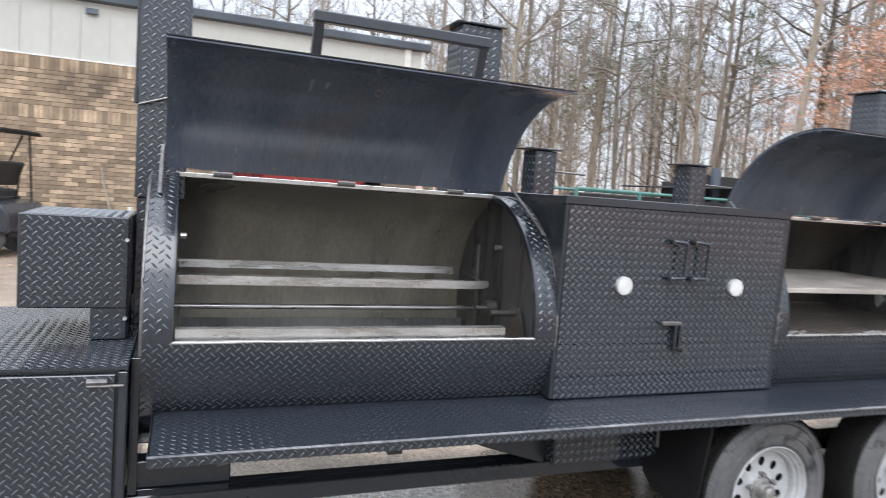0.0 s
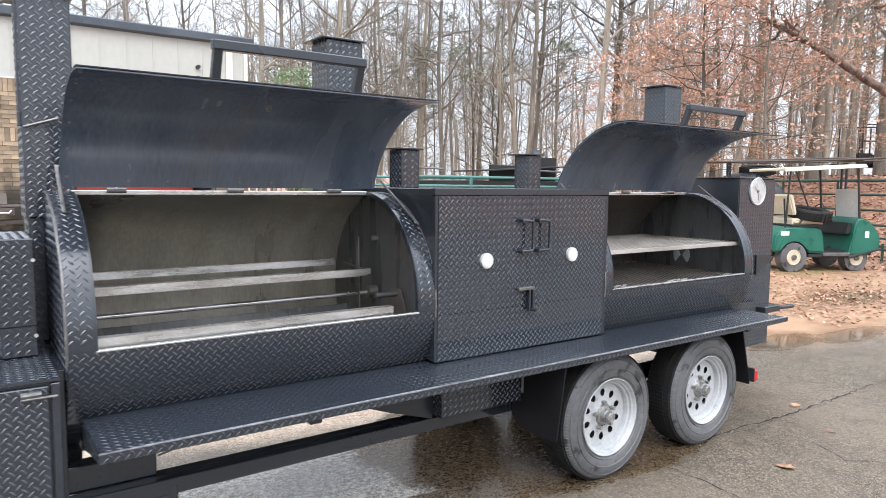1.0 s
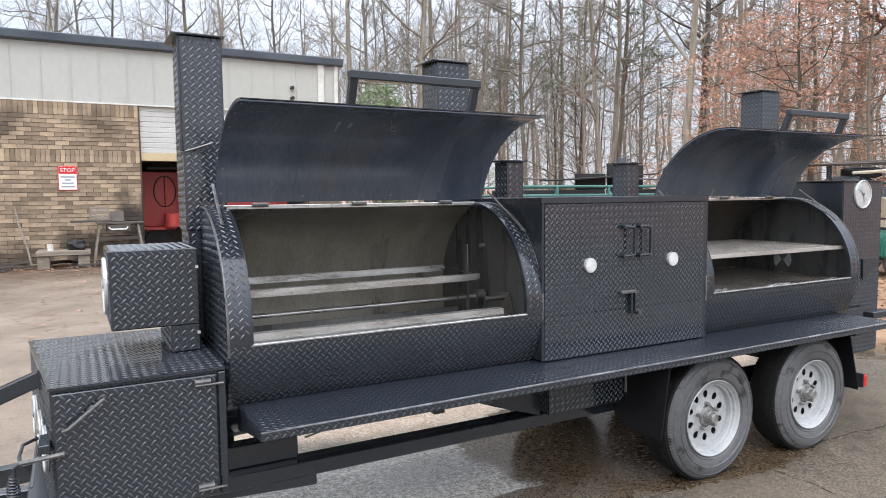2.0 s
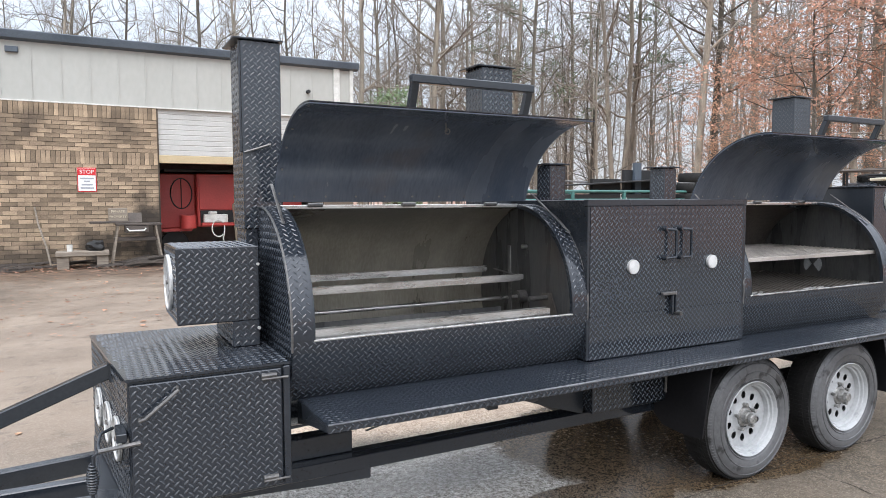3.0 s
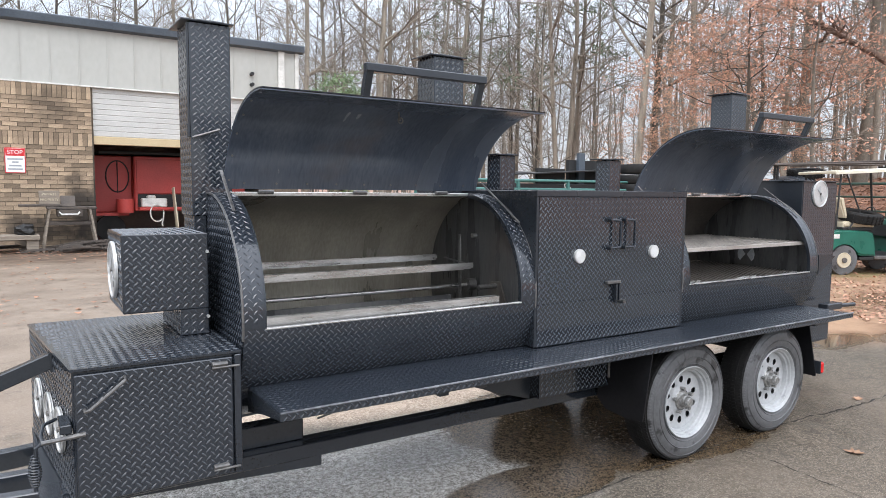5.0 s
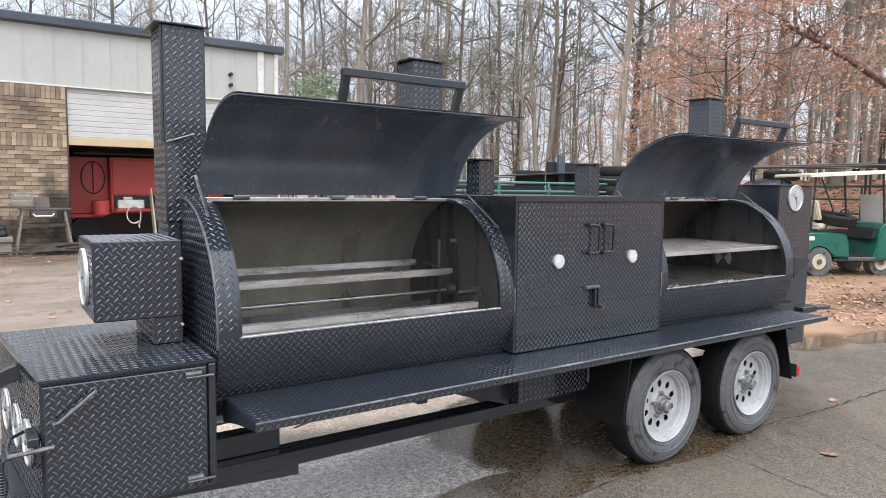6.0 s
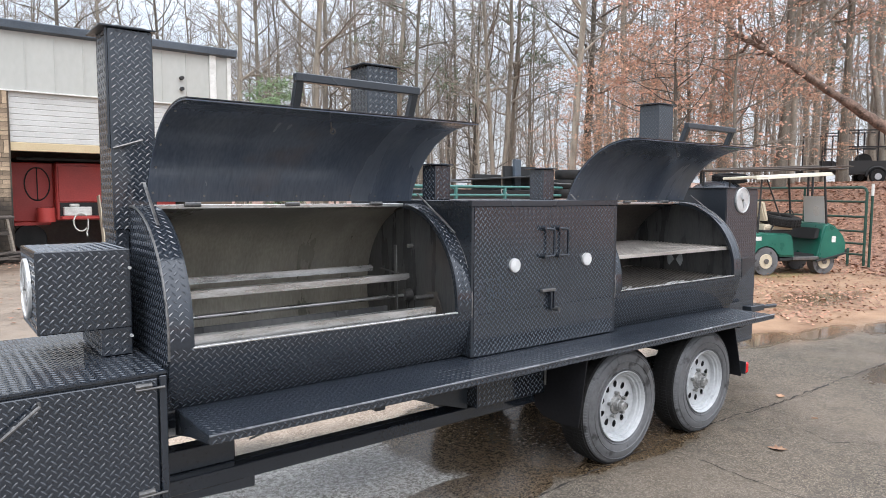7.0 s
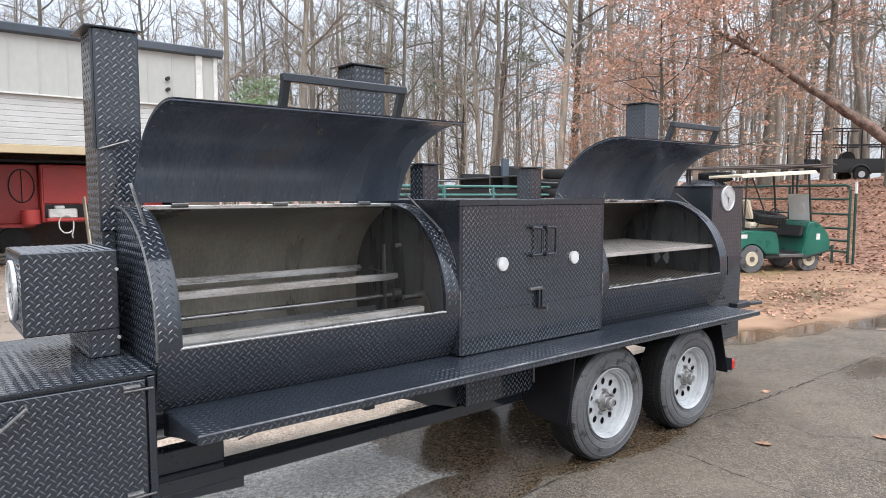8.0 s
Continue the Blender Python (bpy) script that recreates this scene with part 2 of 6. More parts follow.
def ground_material():
    """Damp asphalt with puddles near the trailer, bare soil and leaf litter beyond its edge."""
    m = bpy.data.materials.new("damp_asphalt_and_soil")
    m.use_nodes = True
    n, l = m.node_tree.nodes, m.node_tree.links
    b = n["Principled BSDF"]
    co = n.new("ShaderNodeTexCoord").outputs["Object"]

    def tex(scale, detail=6, rough=0.55):
        t = n.new("ShaderNodeTexNoise")
        t.inputs["Scale"].default_value, t.inputs["Detail"].default_value = scale, detail
        t.inputs["Roughness"].default_value = rough
        l.new(co, t.inputs["Vector"])
        return t.outputs[0]

    def calc(op, a, c):
        t = n.new("ShaderNodeMath")
        t.operation = op
        for i, v in enumerate((a, c)):
            if isinstance(v, (int, float)):
                t.inputs[i].default_value = v
            else:
                l.new(v, t.inputs[i])
        return t.outputs[0]

    def ease(v, lo, hi):
        t = n.new("ShaderNodeMapRange")
        t.interpolation_type = "SMOOTHSTEP"
        l.new(v, t.inputs[0])
        t.inputs[1].default_value, t.inputs[2].default_value = lo, hi
        return t.outputs[0]

    def blend(f, a, c):
        t = n.new("ShaderNodeMix")
        t.data_type = "RGBA"
        l.new(f, t.inputs[0])
        for i, v in ((6, a), (7, c)):
            if isinstance(v, tuple):
                t.inputs[i].default_value = (*v, 1)
            else:
                l.new(v, t.inputs[i])
        return t.outputs[2]

    def ramp(v, lo, c1, hi, c2):
        t = n.new("ShaderNodeValToRGB")
        t.color_ramp.elements[0].position, t.color_ramp.elements[1].position = lo, hi
        t.color_ramp.elements[0].color, t.color_ramp.elements[1].color = (*c1, 1), (*c2, 1)
        l.new(v, t.inputs[0])
        return t.outputs[0]

    sep = n.new("ShaderNodeSeparateXYZ")
    l.new(co, sep.inputs[0])
    px, py = sep.outputs[0], sep.outputs[1]
    ragged = tex(7.0, 6)
    wobble = calc("ADD", calc("MULTIPLY", tex(1.3, 5), 0.72), calc("MULTIPLY", ragged, 0.28))
    def pool(cx, cy, rx, ry, soft=0.35, wob=1.0):
        dx = calc("MULTIPLY", calc("ADD", px, -cx), 1 / rx)
        dy = calc("MULTIPLY", calc("ADD", py, -cy), 1 / ry)
        d = calc("SQRT", calc("ADD", calc("MULTIPLY", dx, dx), calc("MULTIPLY", dy, dy)), 0)
        d = calc("ADD", d, calc("MULTIPLY", calc("ADD", wobble, -0.5), wob))
        return ease(d, 1.0, 1.0 - soft)

    speck = tex(150, 3)
    vor = n.new("ShaderNodeTexVoronoi")
    vor.inputs["Scale"].default_value = 170
    l.new(co, vor.inputs["Vector"])
    stone = vor.outputs["Color"]
    sand = tex(26, 5)
    patch = tex(0.7, 6)

    grit = n.new("ShaderNodeSeparateColor")
    l.new(stone, grit.inputs[0])
    pebbles, coarse = n.new("ShaderNodeTexVoronoi"), n.new("ShaderNodeSeparateColor")
    pebbles.inputs["Scale"].default_value = 75
    l.new(co, pebbles.inputs["Vector"])
    l.new(pebbles.outputs["Color"], coarse.inputs[0])
    pits = calc("MAXIMUM", ease(grit.outputs[0], 0.34, 0.20), calc("MULTIPLY", ease(coarse.outputs[0], 0.30, 0.16), 0.8))
    flecks = calc("MAXIMUM", ease(grit.outputs[1], 0.78, 0.88), calc("MULTIPLY", ease(coarse.outputs[1], 0.84, 0.94), 0.4))
    mid = tex(34, 6)

    def gritty(c, dark, light):
        c = blend(calc("MULTIPLY", pits, 0.85), c, dark)
        return blend(calc("MULTIPLY", flecks, 0.85), c, light)
    asphalt = gritty(blend(ease(mid, 0.35, 0.65), (0.080, 0.067, 0.051), (0.142, 0.121, 0.094)), (0.033, 0.027, 0.020), (0.28, 0.245, 0.20))
    stain_f = calc("MULTIPLY", pool(3.2, -0.7, 4.2, 2.4, 0.5, 0.9), 0.92)
    asphalt = blend(stain_f, asphalt, gritty(blend(ease(mid, 0.35, 0.65), (0.062, 0.048, 0.033), (0.116, 0.091, 0.063)), (0.022, 0.017, 0.012), (0.27, 0.228, 0.17)))
    asphalt = blend(calc("MULTIPLY", ease(patch, 0.42, 0.68), 0.30), asphalt, (0.24, 0.19, 0.14))
    asphalt = blend(calc("MULTIPLY", ease(tex(2.6, 7, 0.65), 0.52, 0.70), 0.55), asphalt, (0.050, 0.042, 0.032))
    soil = ramp(tex(2.2), 0.35, (0.215, 0.125, 0.070), 0.68, (0.37, 0.235, 0.14))
    soil = blend(calc("MULTIPLY", ease(sand, 0.5, 0.72), 0.5), soil, (0.24, 0.145, 0.09))
    litter = ramp(tex(11, 9, 0.78), 0.38, (0.085, 0.040, 0.026), 0.64, (0.42, 0.235, 0.15))
    yard = ramp(tex(1.1), 0.3, (0.150, 0.112, 0.080), 0.7, (0.255, 0.200, 0.150))
    yard = blend(calc("MULTIPLY", ease(tex(4.5, 8, 0.72), 0.52, 0.66), 0.6), yard, (0.085, 0.064, 0.047))
    yard = blend(calc("MULTIPLY", flecks, 0.35), yard, (0.36, 0.31, 0.26))
    # soil behind the trailer in a lighter tan: the sunlight on it is painted
    sunlit_soil = gritty(ramp(tex(6.0, 8, 0.7), 0.3, (0.36, 0.265, 0.19), 0.7, (0.56, 0.435, 0.325)), (0.20, 0.14, 0.095), (0.68, 0.57, 0.45))

    # where the soil begins, to the rear of the trailer and behind it
    edge = calc("ADD", calc("ADD", calc("MULTIPLY", calc("ADD", px, -3.4), 0.55), calc("MULTIPLY", calc("ADD", py, -1.1), 0.55)),
                calc("MULTIPLY", calc("ADD", wobble, -0.5), 2.2))
    soil_f = calc("MULTIPLY", calc("MULTIPLY", ease(edge, -0.35, 0.75), ease(calc("ADD", px, calc("MULTIPLY", wobble, 3.0)), 1.5, 4.0)), ease(calc("ADD", py, calc("MULTIPLY", px, 0.10)), 0.95, 1.6))
    yard_f = ease(calc("ADD", py, calc("MULTIPLY", wobble, 1.0)), 1.7, 3.2)
    leaf_f = ease(calc("ADD", px, calc("MULTIPLY", calc("ADD", wobble, -0.5), 4.0)), 11.8, 14.0)
    moss_f = calc("MULTIPLY", ease(calc("ABSOLUTE", calc("ADD", px, -10.3), 0), 1.3, 0.3), ease(calc("ABSOLUTE", calc("ADD", py, -4.0), 0), 0.7, 0.2))

    # brown patch under the cabinet and wheels, darker and smoother than the asphalt
    brown_f = calc("MAXIMUM", pool(0.30, 0.70, 1.36, 0.92, 0.08, 0.5), pool(-1.0, 0.10, 0.62, 0.24, 0.12, 0.5))
    wet = calc("MULTIPLY", brown_f, 1.0)
    for cx, cy, rx, ry in ((4.0, 1.1, 0.7, 0.28), (4.9, 0.82, 0.8, 0.24), (6.1, 0.5, 1.1, 0.24), (3.6, -0.3, 0.8, 0.2), (7.6, 2.0, 1.6, 0.5), (-1.25, 0.75, 0.5, 0.25), (-5.4, 6.6, 1.0, 0.5)):
        wet = calc("MAXIMUM", wet, pool(cx, cy, rx * 1.15, ry * 1.3, 0.75, 1.1))

    dirt = ramp(tex(3.5, 7), 0.35, (0.055, 0.038, 0.026), 0.66, (0.17, 0.115, 0.078))
    yard = blend(calc("MULTIPLY", ease(calc("ADD", py, calc("MULTIPLY", wobble, 3.0)), 13.2, 14.8), 0.85), yard, dirt)
    c = blend(yard_f, asphalt, yard)
    pale = calc("MULTIPLY", pool(-1.95, 0.45, 1.75, 0.9, 0.4, 0.9), calc("ADD", calc("MULTIPLY", ease(mid, 0.40, 0.62), 0.4), 0.55))
    c = blend(pale, c, gritty(blend(ease(mid, 0.35, 0.65), (0.44, 0.42, 0.385), (0.60, 0.58, 0.545)), (0.17, 0.155, 0.135), (0.74, 0.72, 0.69)))
    c = blend(pool(0.4, 2.35, 3.8, 1.2, 0.25, 0.35), c, sunlit_soil)
    c = blend(calc("MULTIPLY", brown_f, 0.85), c, gritty(blend(ease(mid, 0.35, 0.65), (0.115, 0.076, 0.042), (0.180, 0.122, 0.068)), (0.020, 0.014, 0.009), (0.27, 0.20, 0.12)))
    c = blend(soil_f, c, soil)
    c = blend(leaf_f, c, litter)
    c = blend(calc("MULTIPLY", moss_f, calc("MULTIPLY", ease(sand, 0.4, 0.6), 0.8)), c, (0.14, 0.17, 0.04))
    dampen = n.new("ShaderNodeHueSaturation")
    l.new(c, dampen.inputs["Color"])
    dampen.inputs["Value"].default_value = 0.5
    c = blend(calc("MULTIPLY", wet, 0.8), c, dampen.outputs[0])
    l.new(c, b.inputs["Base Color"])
    damp = calc("MULTIPLY", ease(tex(0.9, 6), 0.45, 0.65), calc("SUBTRACT", 1.0, leaf_f))
    r = calc("SUBTRACT", 0.66, calc("MULTIPLY", damp, 0.24))
    r = calc("SUBTRACT", r, calc("MULTIPLY", wet, calc("ADD", calc("MULTIPLY", ease(mid, 0.66, 0.42), 0.2), 0.36)))
    film = calc("MULTIPLY", pool(-1.7, 0.3, 1.5, 0.9, 0.5, 1.0), ease(sand, 0.62, 0.48))
    r = calc("SUBTRACT", r, calc("MULTIPLY", film, 0.42))
    puddle = pool(3.9, 1.12, 0.8, 0.28, 0.6, 1.2)
    for cx, cy, rx, ry in ((4.9, 0.85, 0.85, 0.24), (6.1, 0.5, 1.2, 0.24)):
        puddle = calc("MAXIMUM", puddle, pool(cx, cy, rx, ry, 0.6, 1.2))
    r = calc("SUBTRACT", r, calc("MULTIPLY", puddle, 0.6))
    b.inputs["Specular IOR Level"].default_value = 0.38
    l.new(calc("MAXIMUM", r, 0.04), b.inputs["Roughness"])
    bp = n.new("ShaderNodeBump")
    bp.inputs["Distance"].default_value = 0.006
    l.new(calc("MULTIPLY", calc("SUBTRACT", 0.75, calc("MULTIPLY", wet, 0.62)), calc("SUBTRACT", 1.0, puddle)), bp.inputs["Strength"])
    l.new(calc("ADD", calc("MULTIPLY", speck, 0.7), calc("ADD", calc("MULTIPLY", sand, 0.5), calc("MULTIPLY", leaf_f, calc("MULTIPLY", tex(14, 6), 6.0)))), bp.inputs["Height"])
    l.new(bp.outputs[0], b.inputs["Normal"])
    return m


GROUND = ground_material()

# ---- mesh tools ----
ORIGIN = {}


def thing(name, at, label, category, group="", kind=""):
    """An Empty at a thing's base; its parts are built in the world's metres."""
    ob = new(name)
    ob.empty_display_size = 0.2
    ob.location = at
    ORIGIN[ob.name] = Vector(at)
    return tagged(ob, label, category, group, kind)


def part(name, bm, material, parent=None, label="", smooth=False, kind=""):
    """Links a bmesh as one mesh object under a thing or a part."""
    me = bpy.data.meshes.new(name)
    o = ORIGIN[parent.name] if parent else Vector((0, 0, 0))
    bmesh.ops.translate(bm, verts=bm.verts, vec=-o)
    bmesh.ops.recalc_face_normals(bm, faces=bm.faces)
    bm.to_mesh(me)
    bm.free()
    me.materials.append(material)
    if smooth:
        me.shade_smooth()
        me.set_sharp_from_angle(angle=radians(38))
    ob = new(name, me)
    ob.parent = parent
    ORIGIN[ob.name] = o
    return tagged(ob, label=label, kind=kind)


def add_box(bm, x0, x1, y0, y1, z0, z1):
    v = [bm.verts.new(p) for p in ((x0, y0, z0), (x1, y0, z0), (x1, y1, z0), (x0, y1, z0), (x0, y0, z1), (x1, y0, z1), (x1, y1, z1), (x0, y1, z1))]
    for f in ((0, 3, 2, 1), (4, 5, 6, 7), (0, 1, 5, 4), (1, 2, 6, 5), (2, 3, 7, 6), (3, 0, 4, 7)):
        bm.faces.new([v[i] for i in f])
    return v


def box(x0, x1, y0, y1, z0, z1, bevel=0.003):
    bm = bmesh.new()
    add_box(bm, x0, x1, y0, y1, z0, z1)
    if bevel:
        bmesh.ops.bevel(bm, geom=bm.edges[:], offset=bevel, segments=1, affect="EDGES")
    return bm


def frame_axes(d):
    d = d.normalized()
    up = Vector((0, 0, 1)) if abs(d.z) < 0.95 else Vector((1, 0, 0))
    a = d.cross(up).normalized()
    return a, a.cross(d).normalized()


def add_tube(bm, pts, radii, sides=8, caps=True):
    """A tapered tube through points."""
    pts = [Vector(p) for p in pts]
    if not isinstance(radii, (list, tuple)):
        radii = [radii] * len(pts)
    rings = []
    a0 = None
    for i, p in enumerate(pts):
        d = pts[min(i + 1, len(pts) - 1)] - pts[max(i - 1, 0)]
        a, b = frame_axes(d)
        if a0 is not None and a.dot(a0) < 0:
            a, b = -a, -b
        a0 = a
        rings.append([bm.verts.new(p + radii[i] * (math.cos(k * math.tau / sides) * a + math.sin(k * math.tau / sides) * b)) for k in range(sides)])
    for r, s in zip(rings, rings[1:]):
        for k in range(sides):
            bm.faces.new((r[k], r[(k + 1) % sides], s[(k + 1) % sides], s[k]))
    if caps:
        bm.faces.new(rings[0][::-1])
        bm.faces.new(rings[-1])


def tube(pts, r, sides=10):
    bm = bmesh.new()
    add_tube(bm, pts, r, sides)
    return bm


def add_bar(bm, p0, p1, w, h):
    """A square bar from p0 to p1."""
    p0, p1 = Vector(p0), Vector(p1)
    a, b = frame_axes(p1 - p0)
    q = [bm.verts.new(p + sa * a * w / 2 + sb * b * h / 2) for p in (p0, p1) for sa, sb in ((-1, -1), (1, -1), (1, 1), (-1, 1))]
    for f in ((3, 2, 1, 0), (4, 5, 6, 7), (0, 1, 5, 4), (1, 2, 6, 5), (2, 3, 7, 6), (3, 0, 4, 7)):
        bm.faces.new([q[i] for i in f])


def bar(p0, p1, w, h, bevel=0.002):
    bm = bmesh.new()
    add_bar(bm, p0, p1, w, h)
    if bevel:
        bmesh.ops.bevel(bm, geom=bm.edges[:], offset=bevel, segments=1, affect="EDGES")
    return bm


def prism(profile, x0, x1, bevel=0.0):
    """A profile of (y, z), run along x."""
    bm = bmesh.new()
    a = [bm.verts.new((x0, y, z)) for y, z in profile]
    b = [bm.verts.new((x1, y, z)) for y, z in profile]
    k = len(profile)
    for i in range(k):
        bm.faces.new((a[i], a[(i + 1) % k], b[(i + 1) % k], b[i]))
    bm.faces.new(a[::-1])
    bm.faces.new(b)
    if bevel:
        bmesh.ops.bevel(bm, geom=bm.edges[:], offset=bevel, segments=1, affect="EDGES")
    return bm


def on_arc(c, r, a):
    return (c[0] + r * math.cos(radians(a)), c[1] + r * math.sin(radians(a)))


def shell(x0, x1, c, r, a0, a1, thick, n=32):
    """A curved sheet about an axis along x, from angle a0 to a1, degrees from +y towards +z."""
    angles = [a0 + (a1 - a0) * i / n for i in range(n + 1)]
    outer = [on_arc(c, r, a) for a in angles]
    inner = [on_arc(c, r - thick, a) for a in reversed(angles)]
    return prism(outer + inner, x0, x1)


def disc(centre, axis, r, depth, n=32, bevel=0.0):
    bm = bmesh.new()
    c, a = Vector(centre), Vector(axis).normalized()
    add_tube(bm, [c, c + a * depth], r, n)
    if bevel:
        bmesh.ops.bevel(bm, geom=[e for e in bm.edges if len(e.link_faces) == 2 and e.calc_face_angle(0) > 1], offset=bevel, segments=2, affect="EDGES")
    return bm


PITCH, LUG_L, LUG_W, LUG_H = 0.0308, 0.0262, 0.0080, 0.0019


def add_tread(bm, u0, u1, v0, v1, place, keep=None, pitch=PITCH):
    """Raised lens-shaped lugs, turned to and fro, on the sheet that place(u, v, h) gives."""
    nu, nv = max(1, int((u1 - u0) / pitch)), max(1, int((v1 - v0) / pitch))
    du, dv = (u1 - u0) / nu, (v1 - v0) / nv
    for i in range(2 * nu):
        for j in range(nv):
            u, v = u0 + (i + 0.5) * du / 2, v0 + (j + 0.25 + 0.5 * (i % 2)) * dv
            if keep and not keep(u, v):
                continue
            s = -0.7071 if i % 2 else 0.7071
            L, W = LUG_L / 2, LUG_W / 2
            def q(a, b, h):
                return bm.verts.new(place(u + a * 0.7071 - b * s, v + a * s + b * 0.7071, h))
            e, f = q(-L, 0, 0), q(L, 0, 0)
            g, k = q(0, -W, 0), q(0, W, 0)
            g0, g1, k0, k1 = q(-L * 0.6, -W * 0.72, 0), q(L * 0.6, -W * 0.72, 0), q(-L * 0.6, W * 0.72, 0), q(L * 0.6, W * 0.72, 0)
            m, c, o = q(-L * 0.58, 0, LUG_H * 0.9), q(0, 0, LUG_H), q(L * 0.58, 0, LUG_H * 0.9)
            for face in ((e, g0, m), (g0, g, c, m), (g, g1, o, c), (g1, f, o), (f, k1, o), (k1, k, c, o), (k, k0, m, c), (k0, e, m)):
                bm.faces.new(face)


def flat(axis, at, sign):
    """place() for a plane: axis 'y' takes (x, z), 'x' takes (y, z), 'z' takes (x, y)."""
    if axis == "y":
        return lambda u, v, h: (u, at + sign * h, v)
    if axis == "x":
        return lambda u, v, h: (at + sign * h, u, v)
    return lambda u, v, h: (u, v, at + sign * h)


def tread(parent, areas, material=None):
    bm = bmesh.new()
    for a in areas:
        add_tread(bm, *a)
    return part("tread", bm, material or LUG, parent, "raised diamond tread lugs", smooth=True, kind="stuff")

# ---- ground ----
def rise(x, y):
    """Height of the ground: flat round the yard, climbing into the woods."""
    d = x - 13.6
    if d <= 0:
        return 0.0
    s = min(d / 8, 1)
    low = max(0.25, min(1, (19 - y) / 8))
    return low * (2.0 * s * s * (3 - 2 * s) + 0.012 * max(0, min(d, 20) - 8) + 0.09 * max(0, d - 20))


def ground():
    def steps(c):
        k = np.linspace(-1, 1, 141)
        return c + 600 * np.sinh(7 * k) / np.sinh(7)
    xs, ys = steps(6.0), steps(4.0)
    verts = [(x, y, rise(x, y)) for y in ys for x in xs]
    w = len(xs)
    faces = [(j * w + i, j * w + i + 1, (j + 1) * w + i + 1, (j + 1) * w + i) for j in range(len(ys) - 1) for i in range(w - 1)]
    me = bpy.data.meshes.new("ground")
    me.from_pydata(verts, [], faces)
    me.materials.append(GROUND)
    me.shade_smooth()
    tagged(new("ground", me), "damp cracked asphalt running into leaf-strewn brown soil", "ground", kind="structure")


ground()


def crack(points, width, seed):
    rnd = random.Random(seed)
    bm = bmesh.new()
    prev = None
    for (x0, y0), (x1, y1) in zip(points, points[1:]):
        n = max(2, int(math.hypot(x1 - x0, y1 - y0) / 0.05))
        nx, ny = -(y1 - y0), x1 - x0
        k = math.hypot(nx, ny)
        for i in range(n):
            f = i / n
            j = rnd.uniform(-0.012, 0.012)
            w = width * rnd.choice((0.12, 0.35, 0.6, 1.0)) / 2
            x, y = x0 + (x1 - x0) * f + nx / k * j, y0 + (y1 - y0) * f + ny / k * j
            pair = (bm.verts.new((x + nx / k * w, y + ny / k * w, 0.003)), bm.verts.new((x - nx / k * w, y - ny / k * w, 0.003)))
            if prev:
                bm.faces.new((prev[0], pair[0], pair[1], prev[1]))
            prev = pair
    ob = part("ground_crack", bm, CRACK)
    tagged(ob, "thin dark crack in the damp asphalt", "crack", kind="structure")


crack([(-2.3, -0.20), (-0.84, -0.12), (-0.15, -0.07), (0.37, -0.05), (1.2, -0.049), (1.72, -0.10), (2.27, -0.105), (3.03, -0.11), (4.17, -0.125), (8.4, -0.17)], 0.017, 1)
crack([(1.15, -0.085), (1.5, -0.12), (1.85, -0.085), (2.2, -0.14), (2.6, -0.095)], 0.007, 4)
crack([(0.37, -0.09), (0.383, -0.285), (0.378, -0.435), (0.349, -0.695), (0.36, -1.2)], 0.009, 2)
crack([(1.425, -0.47), (1.36, -0.60), (1.304, -0.687), (1.531, -0.895), (1.75, -1.15)], 0.007, 3)
crack([(1.05, -0.90), (1.108, -0.979), (1.169, -1.072), (1.20, -1.20)], 0.008, 5)

# ---- smoker trailer ----
trailer = thing("smoker_trailer", (0, 0.6, 0), "long black diamond-plate barbecue smoker trailer with open lids on wet asphalt", "trailer")

BC, BR = (0.605, 1.0), 0.5          # axis (y, z) and radius of both barrels
Y_CAB = 0.108                       # front of the cabinet


def barrel_place(u, v, h):
    """u along x, v along the arc from the axis's height upwards and over."""
    a = 180 - math.degrees(v / BR)
    y, z = on_arc(BC, BR + 0.0012 + h, a)
    return (u, y, z)


def arc_len(a):
    return BR * radians(180 - a)


